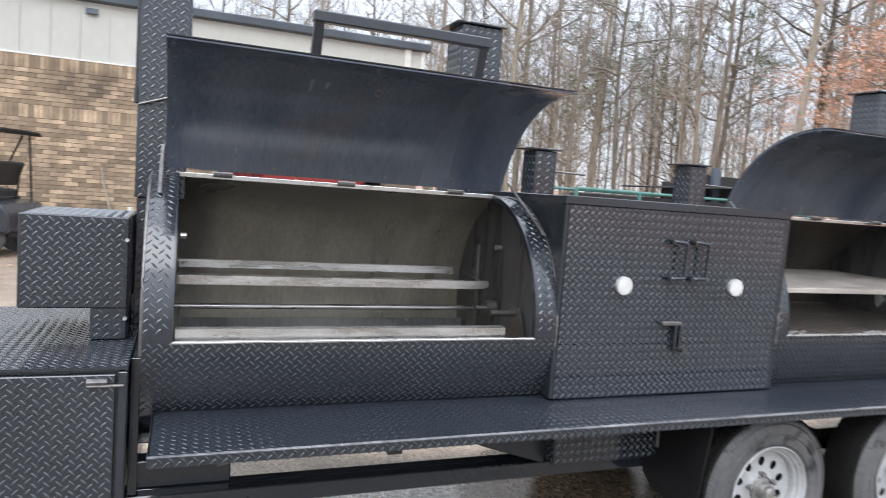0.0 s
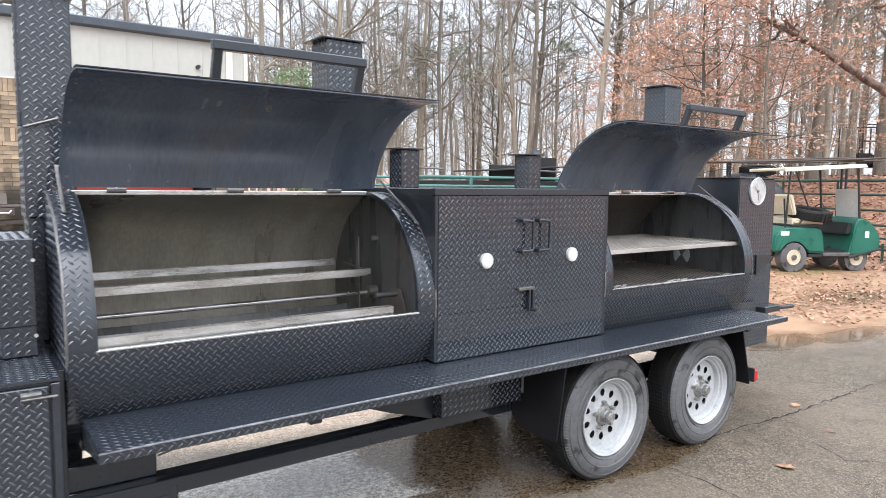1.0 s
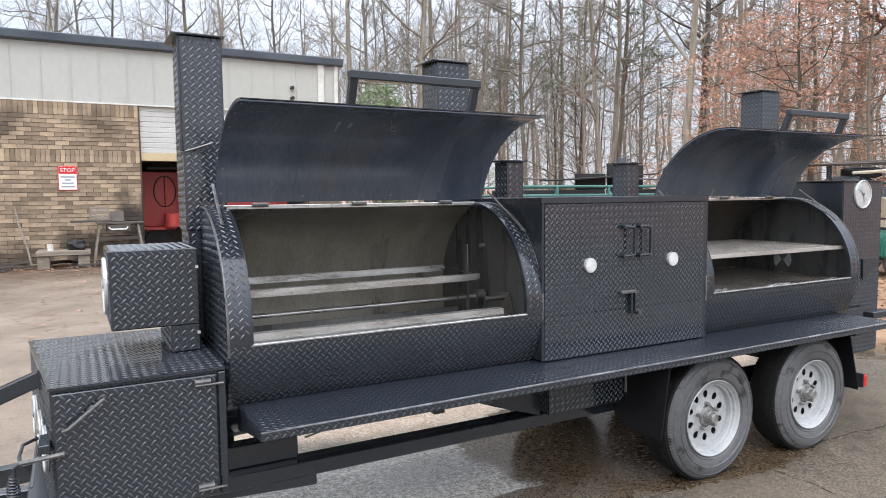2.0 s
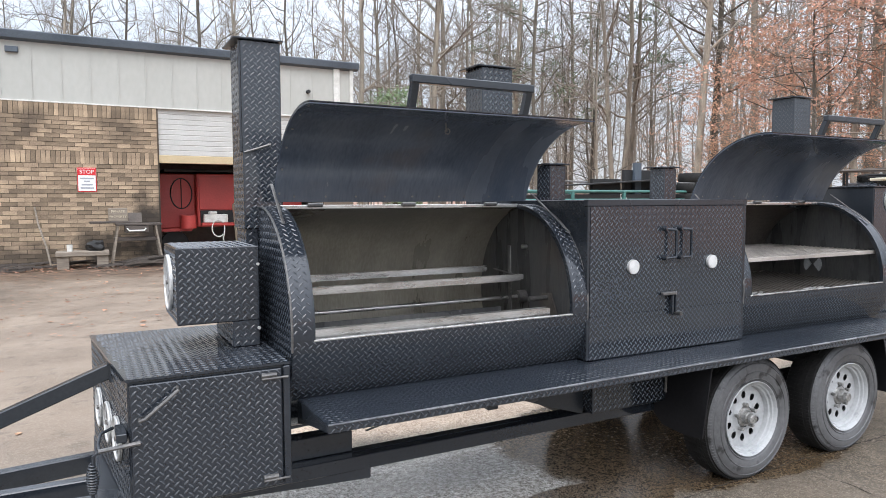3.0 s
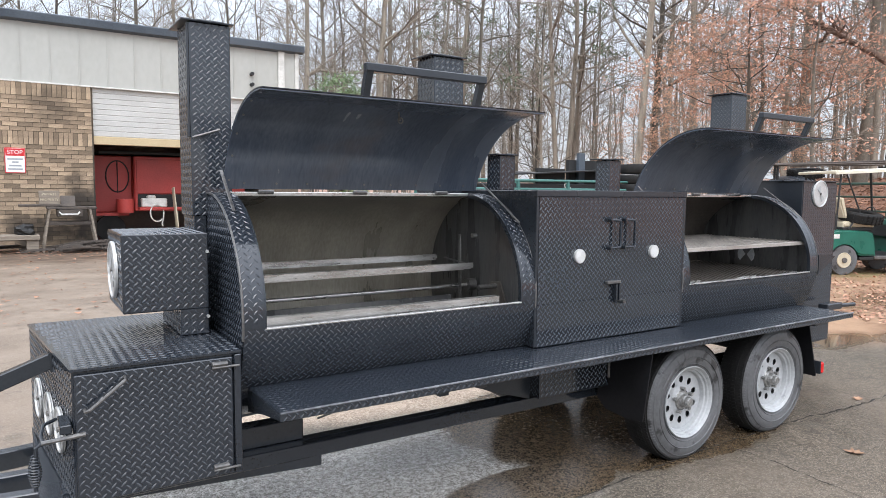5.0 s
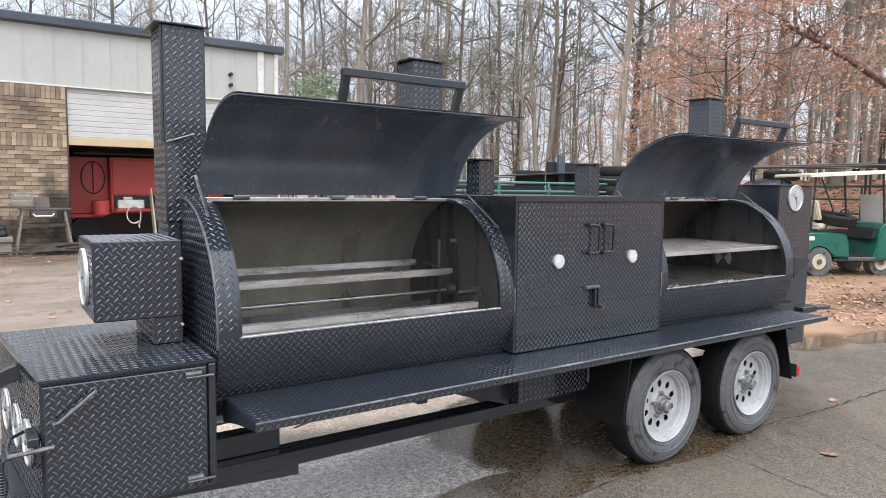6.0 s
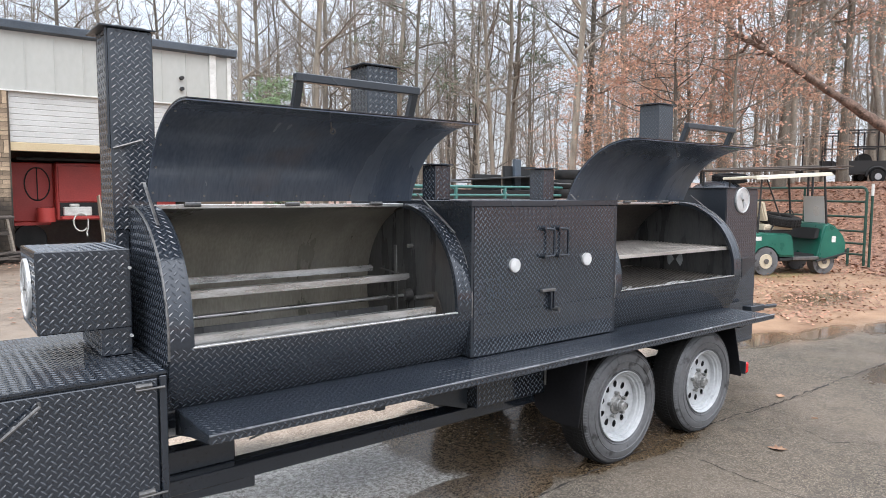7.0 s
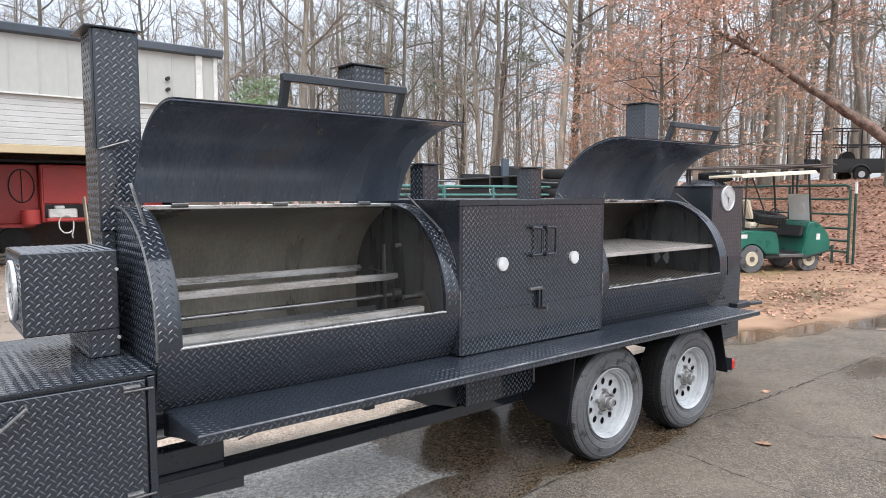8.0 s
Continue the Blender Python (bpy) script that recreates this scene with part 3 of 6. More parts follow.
def barrel(x0, x1, o0, o1, name, cap_left, cap_right, lining, cap_lining):
    """A drum with an opening in its front from x o0 to o1, angle 183 to 93."""
    lo, hi = 183, 92
    body = part(name, shell(x0, x1, BC, BR, lo, 360 + hi, 0.006, 72), BLACK, trailer, "black drum with bare steel inside", smooth=True)
    for a, b in ((x0, o0), (o1, x1)):
        part("rim_strip", shell(a, b, BC, BR + 0.001, hi, lo, 0.008, 40), BLACK, body, smooth=True)
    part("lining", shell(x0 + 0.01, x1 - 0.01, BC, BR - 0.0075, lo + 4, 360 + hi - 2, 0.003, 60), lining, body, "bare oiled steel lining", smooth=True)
    # the edge of the opening
    for a in (o0, o1):
        s = 1 if a == o1 else -1
        part("opening_edge", shell(min(a, a - s * 0.006), max(a, a - s * 0.006), BC, BR + 0.002, hi, lo, 0.022, 40), BLACK_SMOOTH, body, smooth=True)
    part("opening_lip", box(o0, o1, BC[0] - 0.502, BC[0] - 0.480, 0.966, 0.974, 0.002), STEEL, body, "worn bright lip")
    top = on_arc(BC, BR, hi)
    part("opening_lip", box(o0, o1, top[0] - 0.006, top[0] + 0.014, top[1] - 0.012, top[1] + 0.006, 0.002), STEEL, body, "worn bright lip")
    for x, on in ((x0, cap_left), (x1, cap_right)):
        if on:
            s = 1 if x == x0 else -1
            ring = [on_arc(BC, BR - 0.002, i * 5) for i in range(72)]
            part("end_cap", prism(ring, min(x, x + s * 0.006), max(x, x + s * 0.006)), BLACK, body, smooth=True)
            inside = [on_arc(BC, BR - 0.012, i * 5) for i in range(72)]
            part("cap_lining", prism(inside, min(x + s * 0.008, x + s * 0.012), max(x + s * 0.008, x + s * 0.012)), cap_lining, body, "sooty inner end wall", smooth=True)
            welds = tube([(x - s * 0.002, *on_arc(BC, BR - 0.001, 80 + i * 4)) for i in range(28)], 0.005, 6)
            part("weld_seam", welds, GREYSTEEL, body, smooth=True)
    areas = [(x0, x1, -0.29, arc_len(183) - 0.004, barrel_place, None)]
    areas += [(x0, o0 - 0.008, 0.0, arc_len(85), barrel_place, None), (o1 + 0.008, x1, 0.0, arc_len(85), barrel_place, None)]
    areas += [(o0, o1, arc_len(hi) + 0.02, arc_len(60), barrel_place, None)]
    if cap_left:
        areas.append((BC[0] - BR, BC[0] + BR, BC[1] - BR, BC[1] + BR, flat("x", x0, -1), lambda u, v: math.hypot(u - BC[0], v - BC[1]) < BR - 0.02))
    tread(body, areas)
    return body


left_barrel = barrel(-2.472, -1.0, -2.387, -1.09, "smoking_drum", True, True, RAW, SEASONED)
right_barrel = barrel(0.146, 1.62, 0.205, 1.53, "grilling_drum", True, True, SOOT, SEASONED)

LC, LR = (0.03, 1.362), 0.528       # axis (y, z) and radius of the raised lids


def lid(x0, x1, hx0, hx1, hand_z):
    body = part("lid", shell(x0, x1, LC, LR, 17.5, 96, 0.005, 30), LID_IN, trailer, "raised curved lid, sooty black inside", smooth=True)
    part("lid_skin", shell(x0, x1, LC, LR + 0.0065, 17.5, 96, 0.004, 30), BLACK, body, smooth=True)
    # handle: two posts and a square tube across
    y0, z0 = on_arc(LC, LR, 93)
    hy, hz = -0.04, hand_z
    for x in (hx0, hx1):
        part("handle_post", bar((x, y0, z0), (x, hy, hz), 0.03, 0.03), BLACK_SMOOTH, body)
    part("handle", bar((hx0 - 0.02, hy, hz), (hx1 + 0.02, hy, hz), 0.034, 0.034, 0.004), BLACK_SMOOTH, body, "square-tube lid handle")
    # catch on the inside, with its ring
    cx = (x0 + x1) / 2
    a = 74
    p, q = on_arc(LC, LR - 0.006, a), on_arc(LC, LR - 0.045, a)
    part("catch", tube([(cx, *p), (cx, *q)], 0.004, 8), GREYSTEEL, body, smooth=True)
    part("catch_ring", tube([(cx + 0.012 * math.cos(k * 0.7), q[0] - 0.006, q[1] + 0.012 * math.sin(k * 0.7)) for k in range(10)], 0.003, 6), GREYSTEEL, body, smooth=True)
    # rivets up the inner edge and along the foot
    for k in range(6):
        p, q = on_arc(LC, LR - 0.0045, 22 + k * 13), on_arc(LC, LR - 0.0085, 22 + k * 13)
        part("rivet", tube([(x0 + 0.022, *p), (x0 + 0.022, *q)], 0.005, 7), GREYSTEEL, body, smooth=True)
    for k in range(9):
        x = x0 + 0.09 + (x1 - x0 - 0.18) * k / 8
        p, q = on_arc(LC, LR - 0.0045, 20.5), on_arc(LC, LR - 0.0085, 20.5)
        part("rivet", tube([(x, *p), (x, *q)], 0.005, 7), GREYSTEEL, body, smooth=True)
    # hinges at the foot
    for i in range(3):
        x = x0 + 0.2 + (x1 - x0 - 0.4) * i / 2
        y, z = on_arc(LC, LR, 14)
        part("hinge", tube([(x - 0.035, y + 0.02, z + 0.016), (x + 0.035, y + 0.02, z + 0.016)], 0.011, 10), GREYSTEEL, body, smooth=True)
    bm = bmesh.new()
    add_tread(bm, x0, x1, 0.02, 0.70, lambda u, v, h: (u, *on_arc(LC, LR + 0.0065 + h, 15 + math.degrees(v / LR))))
    part("tread", bm, LUG, body, "raised diamond tread lugs", smooth=True, kind="stuff")
    return body


lid(-2.43, -1.08, -2.005, -1.462, 2.002)
lid(0.175, 1.51, 0.635, 1.16, 1.992)


def stay(x, y0, z0, y1, z1, x1=None):
    """A flat prop between the drum and its lid."""
    part("lid_stay", bar((x, y0, z0), (x if x1 is None else x1, y1, z1), 0.013, 0.006), GREYSTEEL, trailer, "thin grey lid stay")


stay(-2.44, 0.33, 1.43, 0.52, 1.60)
stay(-1.02, 0.22, 1.36, 0.48, 1.56, -1.075)
stay(0.175, 0.36, 1.44, 0.50, 1.56)
stay(1.59, 0.24, 1.36, 0.48, 1.56, 1.515)

# cabinet between the drums
cab = part("cabinet", box(-1.0, 0.144, Y_CAB + 0.022, 1.08, 0.7275, 1.526, 0.004), BLACK_SMOOTH, trailer, "square black smoking cabinet")
part("top_rail", box(-1.006, 0.15, Y_CAB - 0.003, Y_CAB + 0.03, 1.494, 1.528, 0.003), BLACK_SMOOTH, cab)
part("corner_post", box(-1.004, -0.988, Y_CAB - 0.002, Y_CAB + 0.03, 0.7275, 1.494, 0.003), BLACK_SMOOTH, cab)
part("corner_post", box(0.124, 0.148, Y_CAB - 0.001, Y_CAB + 0.03, 0.7275, 1.494, 0.003), BLACK_SMOOTH, cab)
part("lower_panel", box(-0.9875, 0.1235, Y_CAB - 0.002, Y_CAB + 0.022, 0.7275, 0.9442, 0.001), BLACK, cab)
for a, b in ((-0.9865, -0.4390), (-0.4370, 0.1225)):
    part("cabinet_door", box(a, b, Y_CAB - 0.002, Y_CAB + 0.02, 0.9462, 1.492, 0.001), BLACK, cab, "diamond-plate cabinet door")
tread(cab, [(-0.985, 0.122, 0.731, 1.490, flat("y", Y_CAB - 0.002, -1))])
for x in (-0.496, -0.384):
    pts = [(x, Y_CAB, 1.374), (x, Y_CAB - 0.03, 1.374), (x + 0.010, Y_CAB - 0.036, 1.372), (x + 0.052, Y_CAB - 0.038, 1.368), (x + 0.057, Y_CAB - 0.038, 1.358), (x + 0.057, Y_CAB - 0.038, 1.232), (x + 0.052, Y_CAB - 0.038, 1.224), (x + 0.010, Y_CAB - 0.036, 1.222), (x, Y_CAB - 0.03, 1.222), (x, Y_CAB, 1.222)]
    part("door_handle", tube(pts, 0.008, 8), BLACK, cab, "bent black rod handle", smooth=True)
    for z in (1.374, 1.222):
        part("handle_boss", disc((x, Y_CAB, z), (0, -1, 0), 0.014, 0.034, 12, 0.003), BLACK, cab, smooth=True)
part("door_latch", box(-0.513, -0.414, Y_CAB - 0.03, Y_CAB - 0.004, 1.024, 1.040, 0.003), GREYSTEEL, cab, "steel slide latch")
for x in (-0.448, -0.424):
    part("latch_bar", box(x, x + 0.012, Y_CAB - 0.03, Y_CAB - 0.004, 0.918, 1.024, 0.003), BLACK, cab)
part("latch_knob", disc((-0.413, Y_CAB - 0.002, 0.926), (0, -1, 0), 0.012, 0.055, 12, 0.002), GREYSTEEL, cab, smooth=True)


def dial(x, z, r, y):
    face = part("thermometer", disc((x, y, z), (0, -1, 0), r, 0.016, 28, 0.003), CHROME, cab, "round thermometer with a white dial", smooth=True)
    part("dial_face", disc((x, y - 0.0165, z), (0, -1, 0), r * 0.86, 0.001, 28), WHITE_DIAL, cab)


dial(-0.711, 1.184, 0.037, Y_CAB)
dial(-0.135, 1.186, 0.037, Y_CAB)


def stack(x0, x1, y0, y1, z0, z1, name, flap, rod):
    """A square flue of diamond plate, with its rain flap and damper rod."""
    ob = part(name, box(x0, x1, y0, y1, z0, z1, 0.003), BLACK, trailer, "square diamond-plate smoke stack")
    tread(ob, [(x0 + 0.01, x1 - 0.01, z0, z1, flat("y", y0, -1)), (y0 + 0.01, y1 - 0.01, z0, z1, flat("x", x0, -1)), (x0 + 0.01, x1 - 0.01, z0, z1, flat("y", y1, 1)), (y0 + 0.01, y1 - 0.01, z0, z1, flat("x", x1, 1))])
    if flap:
        bm = box(x0 - 0.035, x1 + 0.012, y0 - 0.015, y1 + 0.02, z1 + 0.002, z1 + 0.009, 0.001)
        part("rain_flap", bm, BLACK_SMOOTH, ob)
        part("flap_hinge", tube([(x0 + 0.03, y0 - 0.012, z1 + 0.006), (x1 - 0.03, y0 - 0.012, z1 + 0.006)], 0.006, 8), BLACK_SMOOTH, ob, smooth=True)
    if rod:
        part("damper_rod", tube(rod, 0.005, 8), GREYSTEEL, ob, "thin damper rod", smooth=True)
    return ob


stack(-2.536, -2.360, 0.635, 0.865, 1.40, 2.238, "chimney", True, [(-2.530, 0.630, 1.742), (-2.422, 0.618, 1.778), (-2.415, 0.618, 1.780)])
stack(-2.528, -2.474, 0.645, 0.855, 0.915, 1.40, "chimney_foot", False, None)
part("flap_rod", box(-2.546, -2.537, 0.640, 0.652, 1.77, 2.236, 0.001), BLACK_SMOOTH, trailer)
part("flap_rod_sleeve", box(-2.549, -2.5365, 0.636, 0.656, 1.745, 1.80, 0.002), BLACK_SMOOTH, trailer)
stack(-1.245, -1.050, 0.700, 0.880, 1.478, 2.246, "chimney", True, None)
stack(1.402, 1.592, 0.700, 0.880, 1.466, 2.262, "chimney", True, None)
stack(-0.943, -0.837, 0.492, 0.612, 1.526, 1.714, "vent_flue", True, [(-0.84, 0.53, 1.63), (-0.68, 0.50, 1.625)])
stack(-0.095, 0.004, 0.492, 0.612, 1.526, 1.714, "vent_flue", True, [(0.0, 0.53, 1.63), (0.17, 0.50, 1.625)])

# side shelf, running the whole length
SH0, SH1, SHY = -2.434, 1.545, -0.194
shelf = part("side_shelf", box(SH0, SH1, SHY, 0.24, 0.718, 0.72, 0.002), BLACK, trailer, "long diamond-plate side shelf")
part("shelf_lip", box(SH0, SH1, SHY - 0.002, SHY + 0.006, 0.694, 0.725, 0.002), BLACK_SMOOTH, shelf, "worn front lip")
part("shelf_angle", box(SH0 + 0.20, SH1 - 0.05, SHY + 0.03, SHY + 0.036, 0.680, 0.716, 0.002), BLACK_SMOOTH, shelf)
part("lip_edge", tube([(SH0, SHY - 0.0005, 0.7245), (SH1, SHY - 0.0005, 0.7245)], 0.0048, 8), EDGE_GLINT, shelf, "thin light strip painted along the lip as its highlight", smooth=True)
tread(shelf, [(SH0 + 0.01, -1.0, SHY + 0.01, 0.18, flat("z", 0.72, 1)), (-1.0, 0.146, SHY + 0.01, 0.10, flat("z", 0.72, 1)), (0.146, SH1, SHY + 0.01, 0.18, flat("z", 0.72, 1)),
              (SH0 + 0.01, SH1 - 0.01, 0.695, 0.718, flat("y", SHY - 0.002, -1))], BLACK)
# gusset at the shelf's end
bm = bmesh.new()
g = [bm.verts.new((x, y, z)) for x in (SH0 - 0.001, SH0 + 0.005) for y, z in ((SHY, 0.72), (SHY, 0.698), (0.0, 0.665), (0.19, 0.62), (0.19, 0.72))]
bm.faces.new(g[:5]); bm.faces.new(g[5:][::-1])
for i in range(5):
    bm.faces.new((g[i], g[(i + 1) % 5], g[5 + (i + 1) % 5], g[5 + i]))
part("shelf_gusset", bm, BLACK_SMOOTH, shelf)
for x in (-1.705, 1.20):
    part("shelf_bracket", box(x - 0.025, x + 0.025, SHY + 0.05, 0.16, 0.658, 0.716, 0.003), BLACK_SMOOTH, shelf)
part("shelf_hook", tube([(-2.18, SHY + 0.10, 0.66), (-2.24, SHY + 0.13, 0.635)], 0.004, 6), GREYSTEEL, shelf)

# frame
for y in (0.20, 1.0):
    part("frame_rail", box(-3.10, 1.28, y, y + 0.05, 0.368, 0.432, 0.004), BLACK, trailer, "black steel frame rail")
    part("rail_flange", box(-3.10, 1.28, y + 0.05, y + 0.10, 0.420, 0.434, 0.002), BLACK, trailer)
part("rear_subframe", box(1.28, 1.92, 0.45, 1.0, 0.368, 0.432, 0.004), BLACK, trailer)
for x in (-2.45, -0.95, -0.55, 0.43, 1.23):
    part("cross_member", box(x, x + 0.05, 0.25, 1.0, 0.375, 0.43, 0.003), BLACK, trailer)
part("jack_tube", box(-2.50, -2.175, 0.26, 0.34, 0.434, 0.527, 0.004), BLACK, trailer)
for x in (-2.45, -0.98, 0.3, 1.4):
    part("drum_saddle", box(x, x + 0.05, 0.45, 0.80, 0.43, 0.53, 0.003), BLACK_SMOOTH, trailer)
toolbox = part("tool_box", box(-0.955, -0.455, 0.11, 0.62, 0.45, 0.722, 0.004), BLACK, trailer, "diamond-plate box under the cabinet")
tread(toolbox, [(-0.945, -0.465, 0.46, 0.715, flat("y", 0.11, -1)), (0.12, 0.6, 0.46, 0.715, flat("x", -0.955, -1))])
part("box_hinge", tube([(-0.463, 0.10, 0.50), (-0.463, 0.10, 0.60)], 0.007, 8), GREYSTEEL, trailer, smooth=True)
bm = bmesh.new()
g = [bm.verts.new((x, y, z)) for y in (0.186, 0.194) for x, z in ((-1.45, 0.72), (-1.45, 0.60), (-1.20, 0.51), (-0.957, 0.434), (-0.957, 0.72))]
bm.faces.new(g[:5]); bm.faces.new(g[5:][::-1])
for i in range(5):
    bm.faces.new((g[i], g[(i + 1) % 5], g[5 + (i + 1) % 5], g[5 + i]))
part("gusset_plate", bm, BLACK_SMOOTH, trailer)

# running gear
def wheel(x, y, s):
    """A tyre on a silver wheel with a ring of slots; s = -1 faces the near side."""
    R, W = 0.343, 0.205
    prof = [(0.20, 0.085), (0.215, 0.098), (0.245, 0.106), (0.275, 0.108), (0.300, 0.102), (0.322, 0.092), (0.334, 0.080), (0.341, 0.064), (0.343, 0.03), (0.343, 0.0)]
    full = [(r, -w) for r, w in prof] + [(r, w) for r, w in reversed(prof[:-1])]
    cx, cz = x, R - 0.011
    n = 72

    def lathe(pr, seg=n, close=False, off=0.0):
        bm = bmesh.new()
        rings = []
        for i in range(seg):
            a = i * math.tau / seg
            rings.append([bm.verts.new((cx + r * math.cos(a), y + s * w, cz + r * math.sin(a))) for r, w in pr])
        for i in range(seg):
            p, q = rings[i], rings[(i + 1) % seg]
            for k in range(len(pr) - (0 if close else 1)):
                bm.faces.new((p[k], p[(k + 1) % len(pr)], q[(k + 1) % len(pr)], q[k]))
        return bm

    # dished rim with a slotted disc
    rim = part("wheel", lathe([(0.204, 0.104), (0.208, 0.100), (0.202, 0.086), (0.190, 0.070), (0.182, 0.062), (0.178, 0.045), (0.170, 0.042), (0.170, 0.052), (0.175, 0.066), (0.184, 0.070), (0.187, 0.082), (0.195, 0.086), (0.199, 0.100)], close=True), RIM, trailer, "silver steel wheel with a ring of slots", smooth=True)
    part("barrel_rim", lathe([(0.200, 0.090), (0.190, 0.05), (0.186, -0.06), (0.200, -0.09)]), RIM, rim, smooth=True)
    part("tyre", lathe(full, close=False), SIDEWALL, rim, "dusty black tyre", smooth=True)
    part("tyre_tread", lathe([(0.335, -0.082), (0.343, -0.064), (0.3455, -0.03), (0.3455, 0.03), (0.343, 0.066), (0.335, 0.084)]), TYRE, rim, smooth=True)
    bm = bmesh.new()
    for k in range(96):
        a = k * math.tau / 96
        for w0, w1 in ((-0.078, -0.046), (-0.040, -0.014), (-0.009, 0.009), (0.014, 0.040), (0.046, 0.078)):
            c, t = Vector((math.cos(a), 0, math.sin(a))), Vector((-math.sin(a), 0, math.cos(a)))
            o = Vector((cx, y, cz))
            h = 0.0075
            r0 = 0.3445 if abs(w0 + w1) < 0.1 else 0.340
            vs = []
            for rr in (r0, r0 + h * 0.6):
                for ww, tt in ((w0, -h), (w1, -h), (w1, h), (w0, h)):
                    vs.append(bm.verts.new(o + c * rr + Vector((0, s * ww, 0)) + t * tt))
            for f in ((4, 5, 6, 7), (0, 1, 5, 4), (1, 2, 6, 5), (2, 3, 7, 6), (3, 0, 4, 7)):
                bm.faces.new([vs[i] for i in f])
    part("tread_block", bm, TYRE, rim, "worn tread blocks", kind="stuff")
    for rr, ww in ((0.222, 0.1015), (0.262, 0.1078), (0.306, 0.0995)):
        part("sidewall_ring", lathe([(rr - 0.003, ww - 0.001), (rr, ww + 0.0035), (rr + 0.003, ww - 0.001)]), SIDEWALL, rim, smooth=True)
    bm = bmesh.new()
    for k in range(120):
        a0 = k * math.tau / 120
        ring = []
        for da, lift in ((-0.009, 0.0), (-0.006, 0.0022), (0.006, 0.0022), (0.009, 0.0)):
            ring.append([bm.verts.new((cx + r * math.cos(a0 + da), y + s * (w + lift), cz + r * math.sin(a0 + da))) for r, w in ((0.316, 0.095), (0.326, 0.0895), (0.337, 0.076))])
        for p, q in zip(ring, ring[1:]):
            for m_ in range(2):
                bm.faces.new((p[m_], p[m_ + 1], q[m_ + 1], q[m_]))
    part("shoulder_rib", bm, SIDEWALL, rim, "short ribs round the tyre's shoulder", kind="stuff")
    # disc face: flat ring with oval slots cut through
    bm = bmesh.new()
    slots = 10
    seg = 320
    r_in, s0, s1, r_out = 0.060, 0.098, 0.140, 0.172

    def pt(r, a):
        w = 0.038 + 0.004 * max(0, (r - 0.145) / 0.027) + (0.012 if r < 0.075 else 0)
        return bm.verts.new((cx + r * math.cos(a), y + s * w, cz + r * math.sin(a)))
    radii = [r_in, 0.080, 0.090] + [s0 + (s1 - s0) * i / 20 for i in range(21)] + [0.155, r_out]
    grid = [[pt(r, i * math.tau / seg) for r in radii] for i in range(seg)]
    for i in range(seg):
        k = i % (seg // slots)
        for j in range(len(radii) - 1):
            rm = (radii[j] + radii[j + 1]) / 2
            am = (k + 0.5 - seg / slots / 2) * math.tau / seg * 0.119
            if s0 < rm < s1 and (am / 0.0165) ** 2 + ((rm - 0.119) / 0.0205) ** 2 < 1.0:
                continue
            p, q = grid[i], grid[(i + 1) % seg]
            bm.faces.new((p[j], p[j + 1], q[j + 1], q[j]))
    part("wheel_disc", bm, RIM, rim, smooth=True)
    part("brake_drum", disc((cx, y + s * 0.0, cz), (0, s, 0), 0.16, 0.012, 40), DARK, rim)
    hub_bm = lathe([(0.058, 0.046), (0.052, 0.056), (0.040, 0.060), (0.036, 0.082), (0.029, 0.085), (0.027, 0.106), (0.022, 0.110), (0.0005, 0.110)], 32)
    part("hub", hub_bm, HUB, rim, "greasy steel hub", smooth=True)
    for k in range(5):
        a = k * math.tau / 5 + 0.4
        part("lug_nut", disc((cx + 0.07 * math.cos(a), y + s * 0.046, cz + 0.07 * math.sin(a)), (0, s, 0), 0.011, 0.026, 6, 0.002), HUB, rim)


for x in (0.0, 0.862):
    wheel(x, 0.016, -1)
    wheel(x, 1.245, 1)
    part("axle", tube([(x, 0.12, 0.337), (x, 1.17, 0.337)], 0.038, 14), BLACK_SMOOTH, trailer, smooth=True)
    for y in (0.225, 1.025):
        for k in range(4):
            part("leaf_spring", prism([(y - 0.022, 0.30 - 0.008 * k), (y + 0.022, 0.30 - 0.008 * k), (y + 0.022, 0.307 - 0.008 * k), (y - 0.022, 0.307 - 0.008 * k)], x - 0.36 + 0.07 * k, x + 0.36 - 0.07 * k), DARK, trailer)
for y in (0.20, 1.0):
    part("spring_hanger", box(0.40, 0.46, y, y + 0.05, 0.29, 0.368, 0.003), BLACK_SMOOTH, trailer)
    part("equaliser", box(0.36, 0.50, y - 0.025, y, 0.285, 0.325, 0.004), GREYSTEEL, trailer)
# splash plates before and behind the wheels
part("splash_plate", prism([(0.19, 0.722), (-0.186, 0.70), (-0.135, 0.314), (0.0, 0.302), (0.125, 0.312), (0.19, 0.36)], -0.452, -0.444), MUDFLAP, trailer)
part("splash_plate", prism([(0.20, 0.722), (-0.03, 0.70), (-0.10, 0.32), (-0.10, 0.300), (0.20, 0.300)], 1.292, 1.300), MUDFLAP, trailer)
lamp = part("tail_light", box(1.302, 1.335, -0.135, -0.075, 0.325, 0.40, 0.008), RED_LENS, trailer, "red tail light")
part("lamp_base", box(1.300, 1.305, -0.13, -0.07, 0.318, 0.406, 0.002), BLACK_SMOOTH, lamp)
for y in (0.02, 0.08):
    part("bolt", disc((1.2915, y, 0.325), (-1, 0, 0), 0.007, 0.006, 8), CHROME, trailer)

